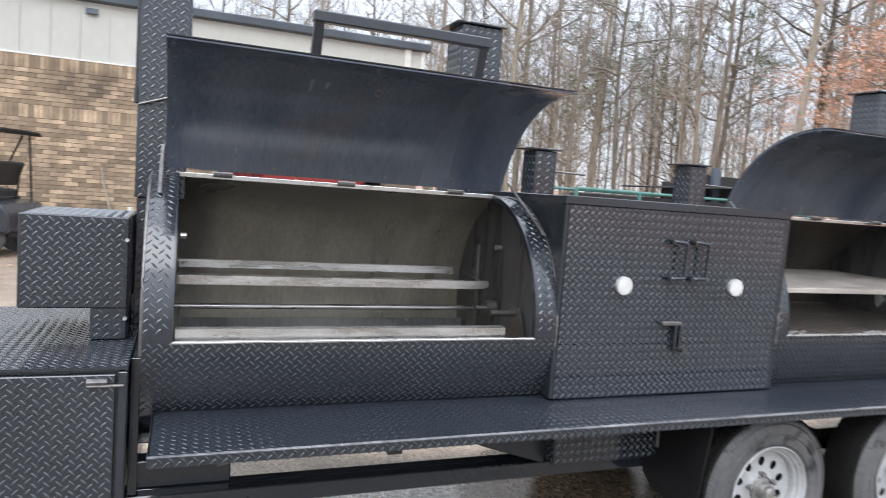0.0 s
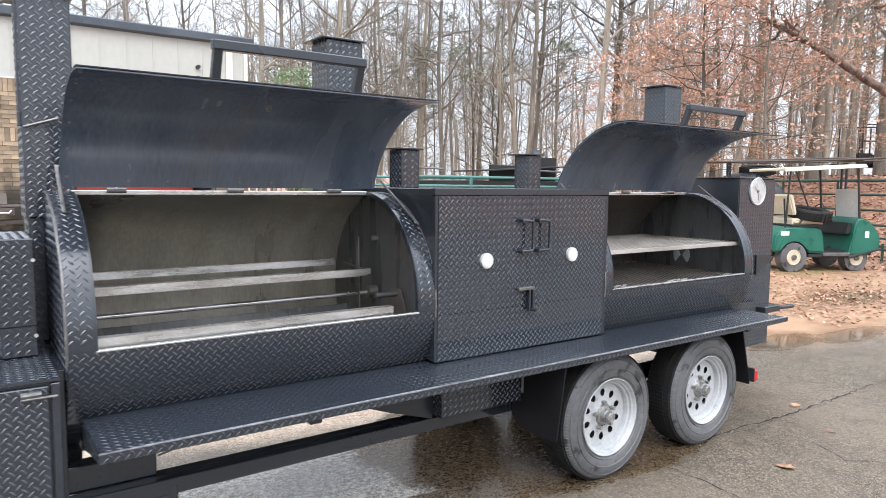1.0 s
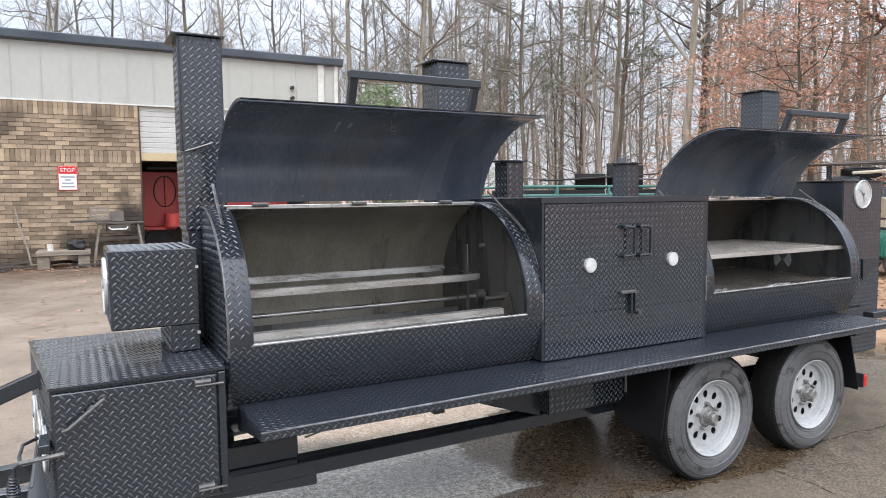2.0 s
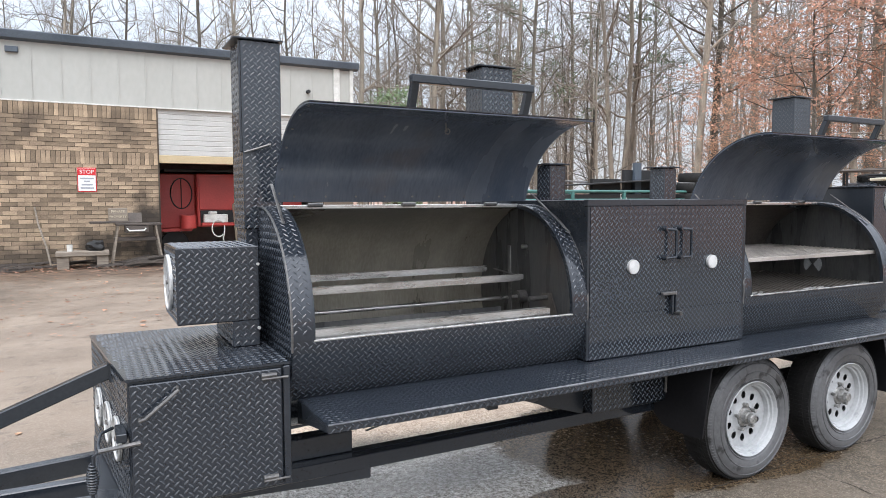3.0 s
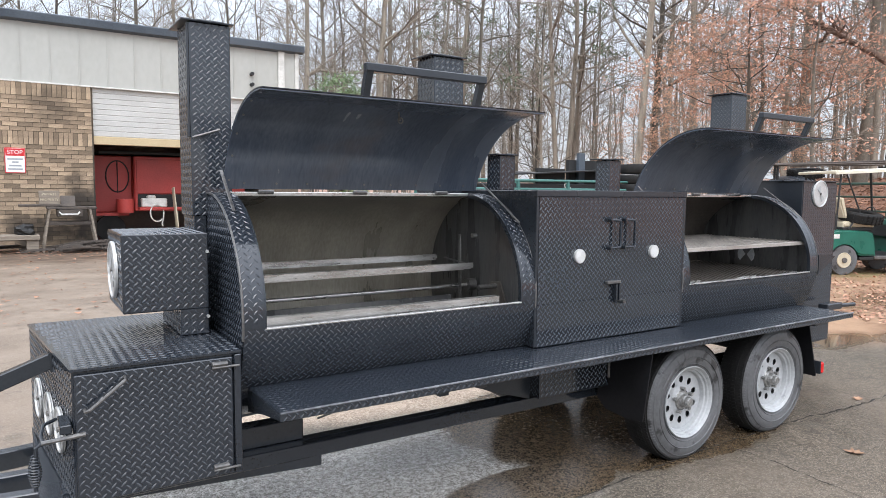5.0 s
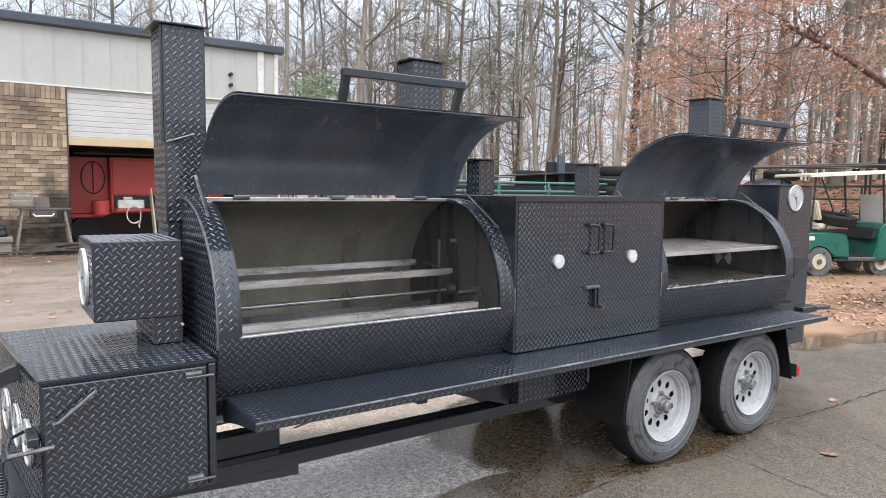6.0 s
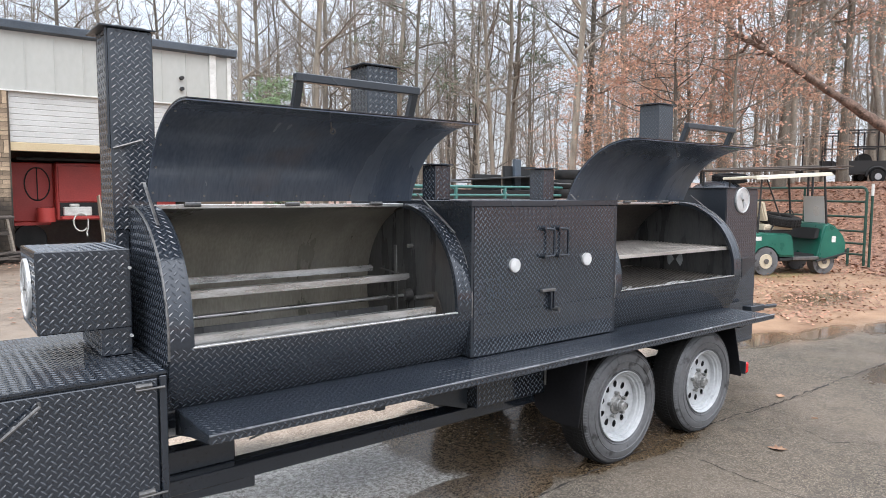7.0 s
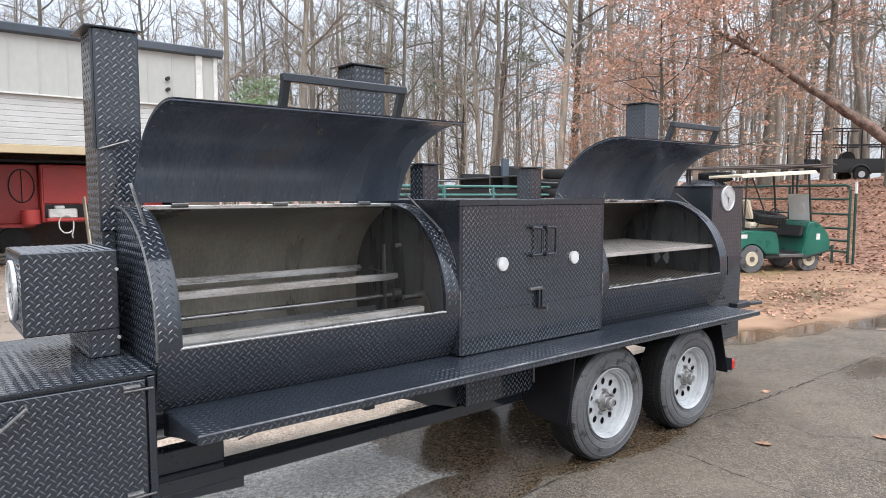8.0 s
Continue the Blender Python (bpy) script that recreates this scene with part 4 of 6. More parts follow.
# firebox at the tongue end
FB0, FB1, FBY0, FBY1, FZ0, FZ1 = -3.065, -2.506, 0.050, 0.98, 0.43, 0.905
SLANT = 0.10
bm = box(FB0, FB1, FBY0 + 0.012, FBY1, FZ0, FZ1, 0)
for v in bm.verts:
    if v.co.x < -2.9 and v.co.y > 0.5:
        v.co.x -= SLANT
bmesh.ops.bevel(bm, geom=bm.edges[:], offset=0.004, segments=1, affect="EDGES")
fb = part("firebox", bm, BLACK, trailer, "square diamond-plate firebox")
bm = box(FB0 - 0.006, FB1 + 0.004, FBY0 - 0.004, FBY1 + 0.004, FZ1 + 0.001, FZ1 + 0.010, 0)
for v in bm.verts:
    if v.co.x < -2.9 and v.co.y > 0.5:
        v.co.x -= SLANT
part("top_plate", bm, BLACK, fb, "wet diamond-plate top")
part("firebox_door", box(FB0 + 0.006, FB1 - 0.028, FBY0 - 0.008, FBY0 + 0.010, 0.445, FZ1 - 0.012, 0.003), BLACK, fb, "diamond-plate firebox door")
part("hinge_post", box(FB1 - 0.022, FB1 + 0.004, FBY0 - 0.010, FBY0 + 0.010, 0.44, FZ1 - 0.004, 0.003), BLACK, fb)


def slant_place(u, v, h):
    k = (u - FBY0) / (FBY1 - FBY0)
    return (FB0 - SLANT * k - h, u, v)


tread(fb, [(FB0 + 0.012, FB1 - 0.034, 0.45, FZ1 - 0.016, flat("y", FBY0 - 0.008, -1)), (FB0 - 0.08, FB1, FBY0, FBY1, flat("z", FZ1 + 0.010, 1), lambda u, v: u > FB0 - SLANT * (v - FBY0) / (FBY1 - FBY0) + 0.01),
           (FBY0 + 0.02, FBY1, 0.44, FZ1 - 0.01, slant_place)])
for z in (0.874, 0.484):
    part("hinge_strap", tube([(FB1 - 0.105, FBY0 - 0.014, z), (FB1 - 0.05, FBY0 - 0.014, z)], 0.010, 8), GREYSTEEL, fb, smooth=True)
    part("hinge_pin", tube([(FB1 - 0.105, FBY0 - 0.018, z - 0.012), (FB1 - 0.006, FBY0 - 0.018, z - 0.012)], 0.0045, 8), GREYSTEEL, fb, smooth=True)
part("door_handle", tube([(-2.905, FBY0 - 0.008, 0.872), (-2.905, FBY0 - 0.04, 0.868), (-3.015, FBY0 - 0.045, 0.782), (-3.03, FBY0 - 0.04, 0.775), (-3.03, FBY0 - 0.008, 0.775)], 0.006, 8), GREYSTEEL, fb, "slanting steel door handle", smooth=True)


def damper(c, axis, r, parent):
    """A round draught plate: silver disc, raised rim and two dark vanes."""
    c, a = Vector(c), Vector(axis).normalized()
    p, q = frame_axes(a)
    part("damper_disc", disc(c, a, r, 0.008, 36, 0.002), CHROME, parent, "round silver draught damper", smooth=True)
    bm = bmesh.new()
    add_tube(bm, [c + a * 0.008 + r * 0.95 * (math.cos(k * math.tau / 36) * p + math.sin(k * math.tau / 36) * q) for k in range(37)], 0.006, 8)
    part("damper_rim", bm, CHROME, parent, smooth=True)
    for base in (0.6, 0.6 + math.pi):
        bm = bmesh.new()
        o = c + a * 0.0105
        ring = [bm.verts.new(o)]
        ring += [bm.verts.new(o + r * 0.62 * (math.cos(base + k * 0.13) * p + math.sin(base + k * 0.13) * q)) for k in range(7)]
        bm.faces.new(ring)
        top = [bm.verts.new(v.co + a * 0.002) for v in ring]
        bm.faces.new(top[::-1])
        for k in range(len(ring)):
            bm.faces.new((ring[k], ring[(k + 1) % len(ring)], top[(k + 1) % len(ring)], top[k]))
        part("damper_vane", bm, RIM, parent)
    part("damper_knob", disc(c + a * 0.008, a, 0.010, 0.007, 12, 0.002), GREYSTEEL, parent)


for y in (0.26, 0.48, 0.72):
    damper((FB0 - SLANT * (y - FBY0) / (FBY1 - FBY0) - 0.002, y, 0.65), (-1, -0.1, 0), 0.082, fb)
# tongue
part("tongue_brace", bar((-3.10, 0.45, 0.868), (-4.20, 0.55, 0.42), 0.05, 0.058, 0.004), BLACK_SMOOTH, trailer)
part("brace_foot", box(-3.112, -3.098, 0.415, 0.485, 0.825, 0.90, 0.002), BLACK_SMOOTH, trailer)
for y0, y1 in ((0.225, 0.53), (0.57, 0.60), (1.025, 0.67)):
    part("tongue_rail", bar((-2.112 if y0 != 0.57 else -3.06, y0, 0.364), (-4.6, y1, 0.364), 0.055, 0.080, 0.004), BLACK, trailer, "glossy black tongue rail")
part("tongue_plate", box(-3.17, -3.07, 0.10, 1.06, 0.405, 0.425, 0.003), BLACK_SMOOTH, trailer)
part("ash_apron", prism([(0.50, 0.335), (0.985, 0.335), (0.985, 0.428), (0.50, 0.428)], -3.165, -3.155), BLACK, trailer)
part("coupler", box(-4.75, -4.5, 0.53, 0.69, 0.30, 0.40, 0.01), BLACK_SMOOTH, trailer)
# latch with its coil-grip lever at the firebox corner
part("latch_plate", box(-3.105, -3.07, 0.04, 0.17, 0.70, 0.73, 0.003), BLACK_SMOOTH, fb)
part("latch_loop", tube([(-3.11, 0.14, 0.728), (-3.15, 0.10, 0.725), (-3.16, 0.06, 0.70), (-3.155, 0.04, 0.675)], 0.006, 8), BLACK_SMOOTH, fb, smooth=True)
part("latch_bolt", tube([(-3.16, 0.035, 0.685), (-3.03, 0.035, 0.693)], 0.008, 8), GREYSTEEL, fb, smooth=True)
part("latch_lever", tube([(-3.155, 0.035, 0.685), (-3.175, 0.04, 0.67), (-3.18, 0.045, 0.525)], 0.006, 8), BLACK_SMOOTH, fb, smooth=True)
part("coil_grip", tube([(-3.18 + (0.008 + 0.011 * math.sin(k * 0.0349)) * math.cos(k * 0.8), 0.045 + (0.008 + 0.011 * math.sin(k * 0.0349)) * math.sin(k * 0.8), 0.645 - 0.0012 * k) for k in range(90)], 0.003, 5), BLACK_SMOOTH, fb, "coiled spring grip", smooth=True)

part("drum_neck", box(-2.503, -2.474, 0.20, 0.90, 0.44, 0.90, 0.002), BLACK, trailer)
# draught box on the drum's end
bx = part("draught_box", box(-2.86, -2.532, 0.386, 0.80, 1.026, 1.338, 0.004), BLACK, trailer, "square diamond-plate draught box")
part("draught_duct", box(-2.645, -2.533, 0.388, 0.78, 0.918, 1.027, 0.003), BLACK, bx)
tread(bx, [(-2.85, -2.542, 1.034, 1.331, flat("y", 0.386, -1)), (0.396, 0.79, 1.034, 1.331, flat("x", -2.86, -1)), (-2.85, -2.542, 0.396, 0.79, flat("z", 1.338, 1)),
           (-2.635, -2.542, 0.925, 1.02, flat("y", 0.388, -1)), (0.396, 0.77, 0.925, 1.02, flat("x", -2.645, -1))])
damper((-2.862, 0.59, 1.183), (-1, 0, 0), 0.118, bx)
for z in (1.262, 0.992):
    part("bolt", disc((-2.538, 0.388, z), (0, -1, 0), 0.0065, 0.012, 8), CHROME, bx)

# rear firebox
RX0, RX1, RY0 = 1.94, 2.43, 0.42
rear = part("rear_firebox", box(RX0, RX1, RY0, 1.05, 0.32, 1.612, 0.004), BLACK_SMOOTH, trailer, "tall black rear firebox with diamond-plate front")
part("front_plate", box(RX0 + 0.002, RX1 - 0.002, RY0 - 0.006, RY0 - 0.001, 0.33, 1.60, 0.001), BLACK, rear)
tread(rear, [(RX0 + 0.01, RX1 - 0.01, 0.34, 1.595, flat("y", RY0 - 0.006, -1))])
damper((2.17, RY0 - 0.006, 1.518), (0, -1, 0), 0.105, rear)
part("box_top", box(RX0 - 0.01, RX1 + 0.01, RY0 - 0.012, 1.06, 1.613, 1.622, 0.001), BLACK_SMOOTH, rear)
part("drum_neck", box(1.62, 1.90, 0.50, 0.98, 0.60, 1.20, 0.004), BLACK_SMOOTH, rear)
bm = bmesh.new()
g = [bm.verts.new((x, y, z)) for y in (RY0 - 0.020, RY0 - 0.012) for x, z in ((2.19, 1.035), (2.44, 1.012), (2.20, 0.878))]
bm.faces.new(g[:3]); bm.faces.new(g[3:][::-1])
for i in range(3):
    bm.faces.new((g[i], g[(i + 1) % 3], g[3 + (i + 1) % 3], g[3 + i]))
part("corner_bracket", bm, BLACK_SMOOTH, rear, "black triangular bracket")
part("rear_handle", tube([(2.22, 0.25, 0.648), (2.475, 0.25, 0.637)], 0.016, 10), BLACK_SMOOTH, rear, smooth=True)
part("rear_handle_grip", box(2.03, 2.24, 0.22, 0.30, 0.625, 0.675, 0.006), BLACK_SMOOTH, rear)

# turning trays inside the left drum
for y, z, x1 in ((0.46, 1.118, -1.137), (0.74, 1.142, -1.19)):
    part("tray_rail", prism([(y, z + 0.018), (y, z - 0.014), (y + 0.003, z - 0.014), (y + 0.003, z + 0.014), (y + 0.028, z + 0.014), (y + 0.028, z + 0.018)], -2.455, x1), STEEL, left_barrel, "bright steel tray rail")
part("tray_rail", prism([(0.145, 1.006), (0.145, 0.968), (0.148, 0.968), (0.148, 1.002), (0.185, 1.002), (0.185, 1.006)], -2.375, -1.20), STEEL, left_barrel, "bright steel tray rail")
part("tray_pan", box(-2.36, -1.2, 0.30, 0.58, 0.905, 0.91, 0.001), GREYSTEEL, left_barrel)
part("tray_side", box(-2.36, -1.2, 0.575, 0.58, 0.91, 0.955, 0.001), SEASONED, left_barrel)
part("spit_shaft", tube([(-2.46, 0.605, 0.995), (-1.02, 0.605, 0.995)], 0.011, 12), STEEL, left_barrel, "turning shaft", smooth=True)
part("tray_pan", box(-2.45, -1.195, 0.466, 0.738, 1.100, 1.104, 0.001), STEEL, left_barrel, "bright steel tray bottom")
part("tray_end", box(-2.375, -2.37, 0.46, 0.75, 1.06, 1.15, 0.001), GREYSTEEL, left_barrel)
part("tray_arm", bar((-2.38, 0.50, 1.29), (-2.38, 0.46, 1.06), 0.028, 0.006), GREYSTEEL, left_barrel)
part("pivot_bolt", disc((-2.37, 0.50, 1.275), (1, 0, 0), 0.011, 0.02, 8, 0.002), STEEL, left_barrel)
part("tray_end", box(-2.365, -2.36, 0.27, 0.58, 0.905, 1.0, 0.001), GREYSTEEL, left_barrel)
part("tray_arm", bar((-1.135, 0.598, 1.28), (-1.135, 0.585, 0.88), 0.028, 0.006), GREYSTEEL, left_barrel)
part("tray_arm", bar((-1.14, 0.46, 1.12), (-1.14, 0.74, 1.14), 0.02, 0.005), GREYSTEEL, left_barrel)
part("bearing", disc((-1.03, 0.605, 0.995), (-1, 0, 0), 0.035, 0.05, 16, 0.004), GREYSTEEL, left_barrel, smooth=True)
part("bracket_plate", prism([(0.28, 0.88), (0.50, 0.86), (0.44, 1.03), (0.36, 1.04)], -1.035, -1.027), SOOT, left_barrel)
part("pivot_bolt", tube([(-1.15, 0.39, 1.013), (-1.03, 0.39, 1.013)], 0.013, 10), GREYSTEEL, left_barrel, smooth=True)
part("pivot_bolt", tube([(-1.05, 0.60, 1.27), (-1.02, 0.60, 1.27)], 0.012, 10), STEEL, left_barrel, smooth=True)

# grates inside the right drum: expanded steel in a flat-bar frame
def grate(x0, x1, y0, y1, z, material, label):
    bm = bmesh.new()
    slope, step = 0.42, 0.031
    for sign in (-1, 1):
        rise_ = slope * (x1 - x0)
        c = y0 - (rise_ if sign > 0 else 0)
        while c < y1 + (0 if sign > 0 else rise_):
            # the part of y = c + sign * slope * (x - x0) that lies on the grate
            xa, xb = sorted((x0 + (y0 - c) / (sign * slope), x0 + (y1 - c) / (sign * slope)))
            xa, xb = max(xa, x0), min(xb, x1)
            if xb - xa > 0.02:
                add_bar(bm, (xa, c + sign * slope * (xa - x0), z + 0.002 * sign), (xb, c + sign * slope * (xb - x0), z + 0.002 * sign), 0.0055, 0.004)
            c += step
    g = part("grate", bm, material, right_barrel, label)
    for y in (y0 - 0.012, y1 - 0.012):
        part("grate_rail", box(x0, x1, y, y + 0.024, z - 0.020, z + 0.004, 0.002), SCREEN, g)
    for x in (x0, x1 - 0.02, (x0 + x1) / 2):
        part("cross_rail", box(x, x + 0.02, y0 + 0.013, y1 - 0.013, z - 0.022, z - 0.006, 0.001), SEASONED, g)
    return g


grate(0.16, 1.605, 0.19, 1.0, 1.175, SCREEN, "expanded-steel cooking grate")
grate(0.16, 1.605, 0.15, 1.06, 0.955, SOOT, "sooty expanded-steel lower grate")
part("drip_sheet", box(0.16, 1.605, 0.17, 1.04, 0.915, 0.919, 0.001), SOOT, right_barrel)
rnd = random.Random(5)
for x in (0.22, 0.30, 0.36, 0.80, 0.87, 0.94, 1.30, 1.36, 1.42):
    part("foil_scrap", bar((x, 0.165 + rnd.uniform(0, 0.02), 0.962), (x + rnd.uniform(0.05, 0.09), 0.175 + rnd.uniform(0, 0.03), 0.968), 0.02, 0.008), STEEL, right_barrel)
# twin vanes of the vent in the end wall
for s in (-1, 1):
    bm = bmesh.new()
    cy, cz = 0.649, 1.046
    pts = [(cy + s * 0.008, cz)] + [(cy + s * 0.07 * math.cos(a), cz + 0.07 * math.sin(a)) for a in (-0.8, -0.5, 0, 0.5, 0.8)]
    lo = [bm.verts.new((1.606, y, z)) for y, z in pts]
    up = [bm.verts.new((1.598, y, z)) for y, z in pts]
    bm.faces.new(lo); bm.faces.new(up[::-1])
    for k in range(len(pts)):
        bm.faces.new((lo[k], lo[(k + 1) % len(pts)], up[(k + 1) % len(pts)], up[k]))
    part("vent_vane", bm, RIM, right_barrel, "small silver vent vane")

# ---- workshop building ----
WY = 16.0                                   # front wall
DX0, DX1, SID, EAVE = -1.45, 2.85, 3.87, 5.42
shop = thing("workshop_building", (-4, WY + 8, 0), "low workshop of tan brick under cream metal siding, shutter half raised", "building")
wall = part("brick_wall", box(-14, DX0 - 0.01, WY + 0.012, WY + 0.25, 0, SID, 0), MORTAR, shop, "tan brick wall")
part("brick_wall", box(DX1, 3.74, WY + 0.012, WY + 0.25, 0, SID, 0), MORTAR, shop, "tan brick wall")
part("side_wall", box(3.5, 3.75, WY + 0.25, WY + 16, 0, EAVE - 0.05, 0), SIDING, shop)
part("siding", box(-14, 3.75, WY + 0.03, WY + 0.22, SID, EAVE - 0.1, 0), SIDING, shop, "cream ribbed metal siding")
x = -13.9
while x < 3.7:
    part("siding_rib", prism([(WY + 0.03, SID), (WY + 0.03, EAVE - 0.1), (WY + 0.012, EAVE - 0.1), (WY + 0.012, SID)], x, x + 0.025), SIDING, shop)
    x += 0.61
part("siding_foot", box(-14, 3.76, WY - 0.01, WY + 0.03, SID - 0.015, SID + 0.02, 0.004), OFFWHITE, shop)
part("corner_trim", box(3.18, 3.36, WY - 0.03, WY + 0.03, SID, EAVE - 0.12, 0.01), OFFWHITE, shop)
part("corner_trim", box(3.66, 3.77, WY - 0.02, WY + 0.03, SID, EAVE - 0.12, 0.01), OFFWHITE, shop)
part("gutter", prism([(WY - 0.16, EAVE), (WY - 0.13, EAVE - 0.16), (WY + 0.03, EAVE - 0.2), (WY + 0.03, EAVE + 0.02), (WY - 0.14, EAVE + 0.02)], -14.1, 3.9), GUTTER, shop, "blue-grey gutter")
part("roof", prism([(WY - 0.1, EAVE + 0.03), (WY + 8, EAVE + 0.5), (WY + 16.1, EAVE + 0.03), (WY + 16.1, EAVE - 0.02), (WY + 8, EAVE + 0.44), (WY - 0.1, EAVE - 0.02)], -14.1, 3.9), GUTTER, shop, "low metal roof")
part("wall_vent", box(-4.62, -4.36, WY - 0.05, WY + 0.03, 4.95, 5.08, 0.01), GUTTER, shop)
for z in (4.55, 4.27):
    part("pipe_stub", tube([(2.44, WY + 0.03, z), (2.44, WY - 0.10, z)], 0.05, 12), DARK, shop, smooth=True)
# shutter: slats, bottom rail, side guides
for k in range(9):
    z = 2.70 + k * 0.13
    part("shutter_slat", prism([(WY + 0.088, z), (WY + 0.078, z + 0.012), (WY + 0.075, z + 0.116), (WY + 0.088, z + 0.128), (WY + 0.115, z + 0.128), (WY + 0.115, z)], DX0 - 0.005, DX1), DOORWHITE, shop)
part("shutter_rail", box(DX0, DX1, WY + 0.06, WY + 0.13, 2.50, 2.70, 0.01), CREAM, shop, "yellowed bottom rail")
for x in (DX0 - 0.015, DX1 - 0.05):
    part("door_jamb", box(x, x + 0.03, WY + 0.03, WY + 0.3, 0, SID - 0.02, 0.005), MORTAR, shop)
# room behind the shutter
part("shop_floor", box(-6, 3.5, WY + 0.25, WY + 12, -0.05, 0.012, 0), INTERIOR, shop)
part("shop_back", box(-6, 3.5, WY + 4.6, WY + 4.8, 0, 4.6, 0), INTERIOR, shop)
part("shop_partition", box(-6.2, -6, WY + 0.25, WY + 12, 0, 4.6, 0), INTERIOR, shop)
part("shop_ceiling", box(-6, 3.5, WY + 0.25, WY + 12, 4.6, 4.7, 0), INTERIOR, shop)

# red catering trailer in the doorway
red = thing("red_trailer", (0.7, WY + 2.2, 0), "red catering trailer parked inside the workshop doorway", "trailer")
part("body", box(-1.35, -0.38, WY + 1.6, WY + 3.6, 0.78, 2.30, 0.03), REDPAINT, red)
part("body", box(-0.38, 2.6, WY + 1.3, WY + 3.6, 0.82, 2.30, 0.03), REDPAINT, red)
part("hatch", box(-0.32, 1.9, WY + 1.27, WY + 1.31, 1.30, 2.22, 0.01), REDPAINT, red)
# flat dark panel on the body, painting the shade inside the hatch
part("hatch_shade_panel", box(-0.30, 1.6, WY + 1.275, WY + 1.315, 0.90, 1.28, 0.01), DARK, red)
part("hatch_tray", box(-0.30, 1.6, WY + 1.0, WY + 1.30, 0.86, 0.935, 0.01), REDPAINT, red)
part("generator", box(-0.24, 0.40, WY + 1.04, WY + 1.26, 0.94, 1.17, 0.02), OFFWHITE, red, "white machine in the hatch")
part("generator_cap", box(-0.10, 0.12, WY + 1.08, WY + 1.24, 1.17, 1.25, 0.02), OFFWHITE, red)
part("drum", disc((-0.63, WY + 1.2, 0.79), (0, 0, 1), 0.21, 0.36, 28, 0.01), REDPAINT, red, smooth=True)
part("ring_mark", tube([(-0.75 + 0.28 * math.cos(k * 0.2618), WY + 1.592, 1.75 + 0.42 * math.sin(k * 0.2618)) for k in range(25)], 0.018, 6), DARK, red)
part("ring_mark", tube([(-0.75, WY + 1.592, 1.33), (-0.75, WY + 1.592, 2.17)], 0.014, 6), DARK, red)
part("roof_rack", box(-1.2, 2.6, WY + 1.4, WY + 3.6, 2.34, 2.42, 0.01), DARK, red)
# cream strip painted on the body as the reflection of a lamp
part("lamp_reflection", box(-0.15, 0.0, WY + 1.56, WY + 1.6, 1.9, 2.2, 0.01), CREAM, red)
for x in (-0.95, 1.7):
    part("tyre", disc((x, WY + 1.5, 0.36), (0, 1, 0), 0.36, 0.2, 28, 0.03), TYRE, red, smooth=True)
part("mudguard", prism([(WY + 1.45, 0.70), (WY + 1.75, 0.70), (WY + 1.75, 0.78), (WY + 1.45, 0.78)], -1.4, -0.5), REDPAINT, red)
hose = thing("hose", (0.13, WY + 0.98, 0), "pale looped hose hanging from the red trailer", "hose")
part("hose_loop", tube([(0.127 + 0.17 * math.sin(2.3 + k * 0.25), WY + 0.98 + 0.002 * k, 0.78 + 0.23 * math.cos(2.3 + k * 0.25)) for k in range(24)] + [(0.29, WY + 1.03, 0.62), (0.25, WY + 1.03, 0.50), (0.27, WY + 1.03, 0.42)], 0.017, 8), OFFWHITE, hose, smooth=True)
blk = thing("propped_board", (0.55, WY + 0.9, 0), "pale board leaning in the workshop doorway", "board")
part("board", bar((0.62, WY + 0.75, 0.0), (0.55, WY + 1.02, 1.46), 0.28, 0.03), SEATCREAM, blk)

# sign on the brick wall
sign = thing("stop_sign", (-3.07, WY, 1.78), "white metal notice with a red STOP band on the brick wall", "sign")
part("border", box(-3.275, -2.865, WY - 0.020, WY - 0.011, 1.770, 2.350, 0.004), SIGNRED, sign)
part("plate", box(-3.257, -2.883, WY - 0.0235, WY - 0.0195, 1.788, 2.335, 0.001), SIGNWHITE, sign)
part("red_band", box(-3.255, -2.885, WY - 0.0265, WY - 0.0225, 2.165, 2.33, 0.001), SIGNRED, sign)


def lettering(text, size, x, y, z, material, parent):
    cu = bpy.data.curves.new("letters", "FONT")
    cu.body, cu.size, cu.align_x, cu.align_y, cu.extrude = text, size, "CENTER", "CENTER", 0.001
    tmp = bpy.data.objects.new("letters", cu)
    me = bpy.data.meshes.new_from_object(tmp)
    bpy.data.objects.remove(tmp)
    me.transform(pose(x, y, z, 90, 0, 0))
    me.transform(Matrix.Translation(-ORIGIN[parent.name]))
    me.materials.append(material)
    ob = new("lettering", me)
    ob.parent = parent
    return ob


lettering("STOP", 0.128, -3.07, WY - 0.029, 2.245, SIGNWHITE, sign)
for z, w in ((2.09, 0.30), (2.02, 0.13), (1.94, 0.24), (1.86, 0.28)):
    part("print_bar", box(-3.07 - w / 2, -3.07 + w / 2, WY - 0.0255, WY - 0.0225, z - 0.018, z + 0.018, 0), PRINT, sign)

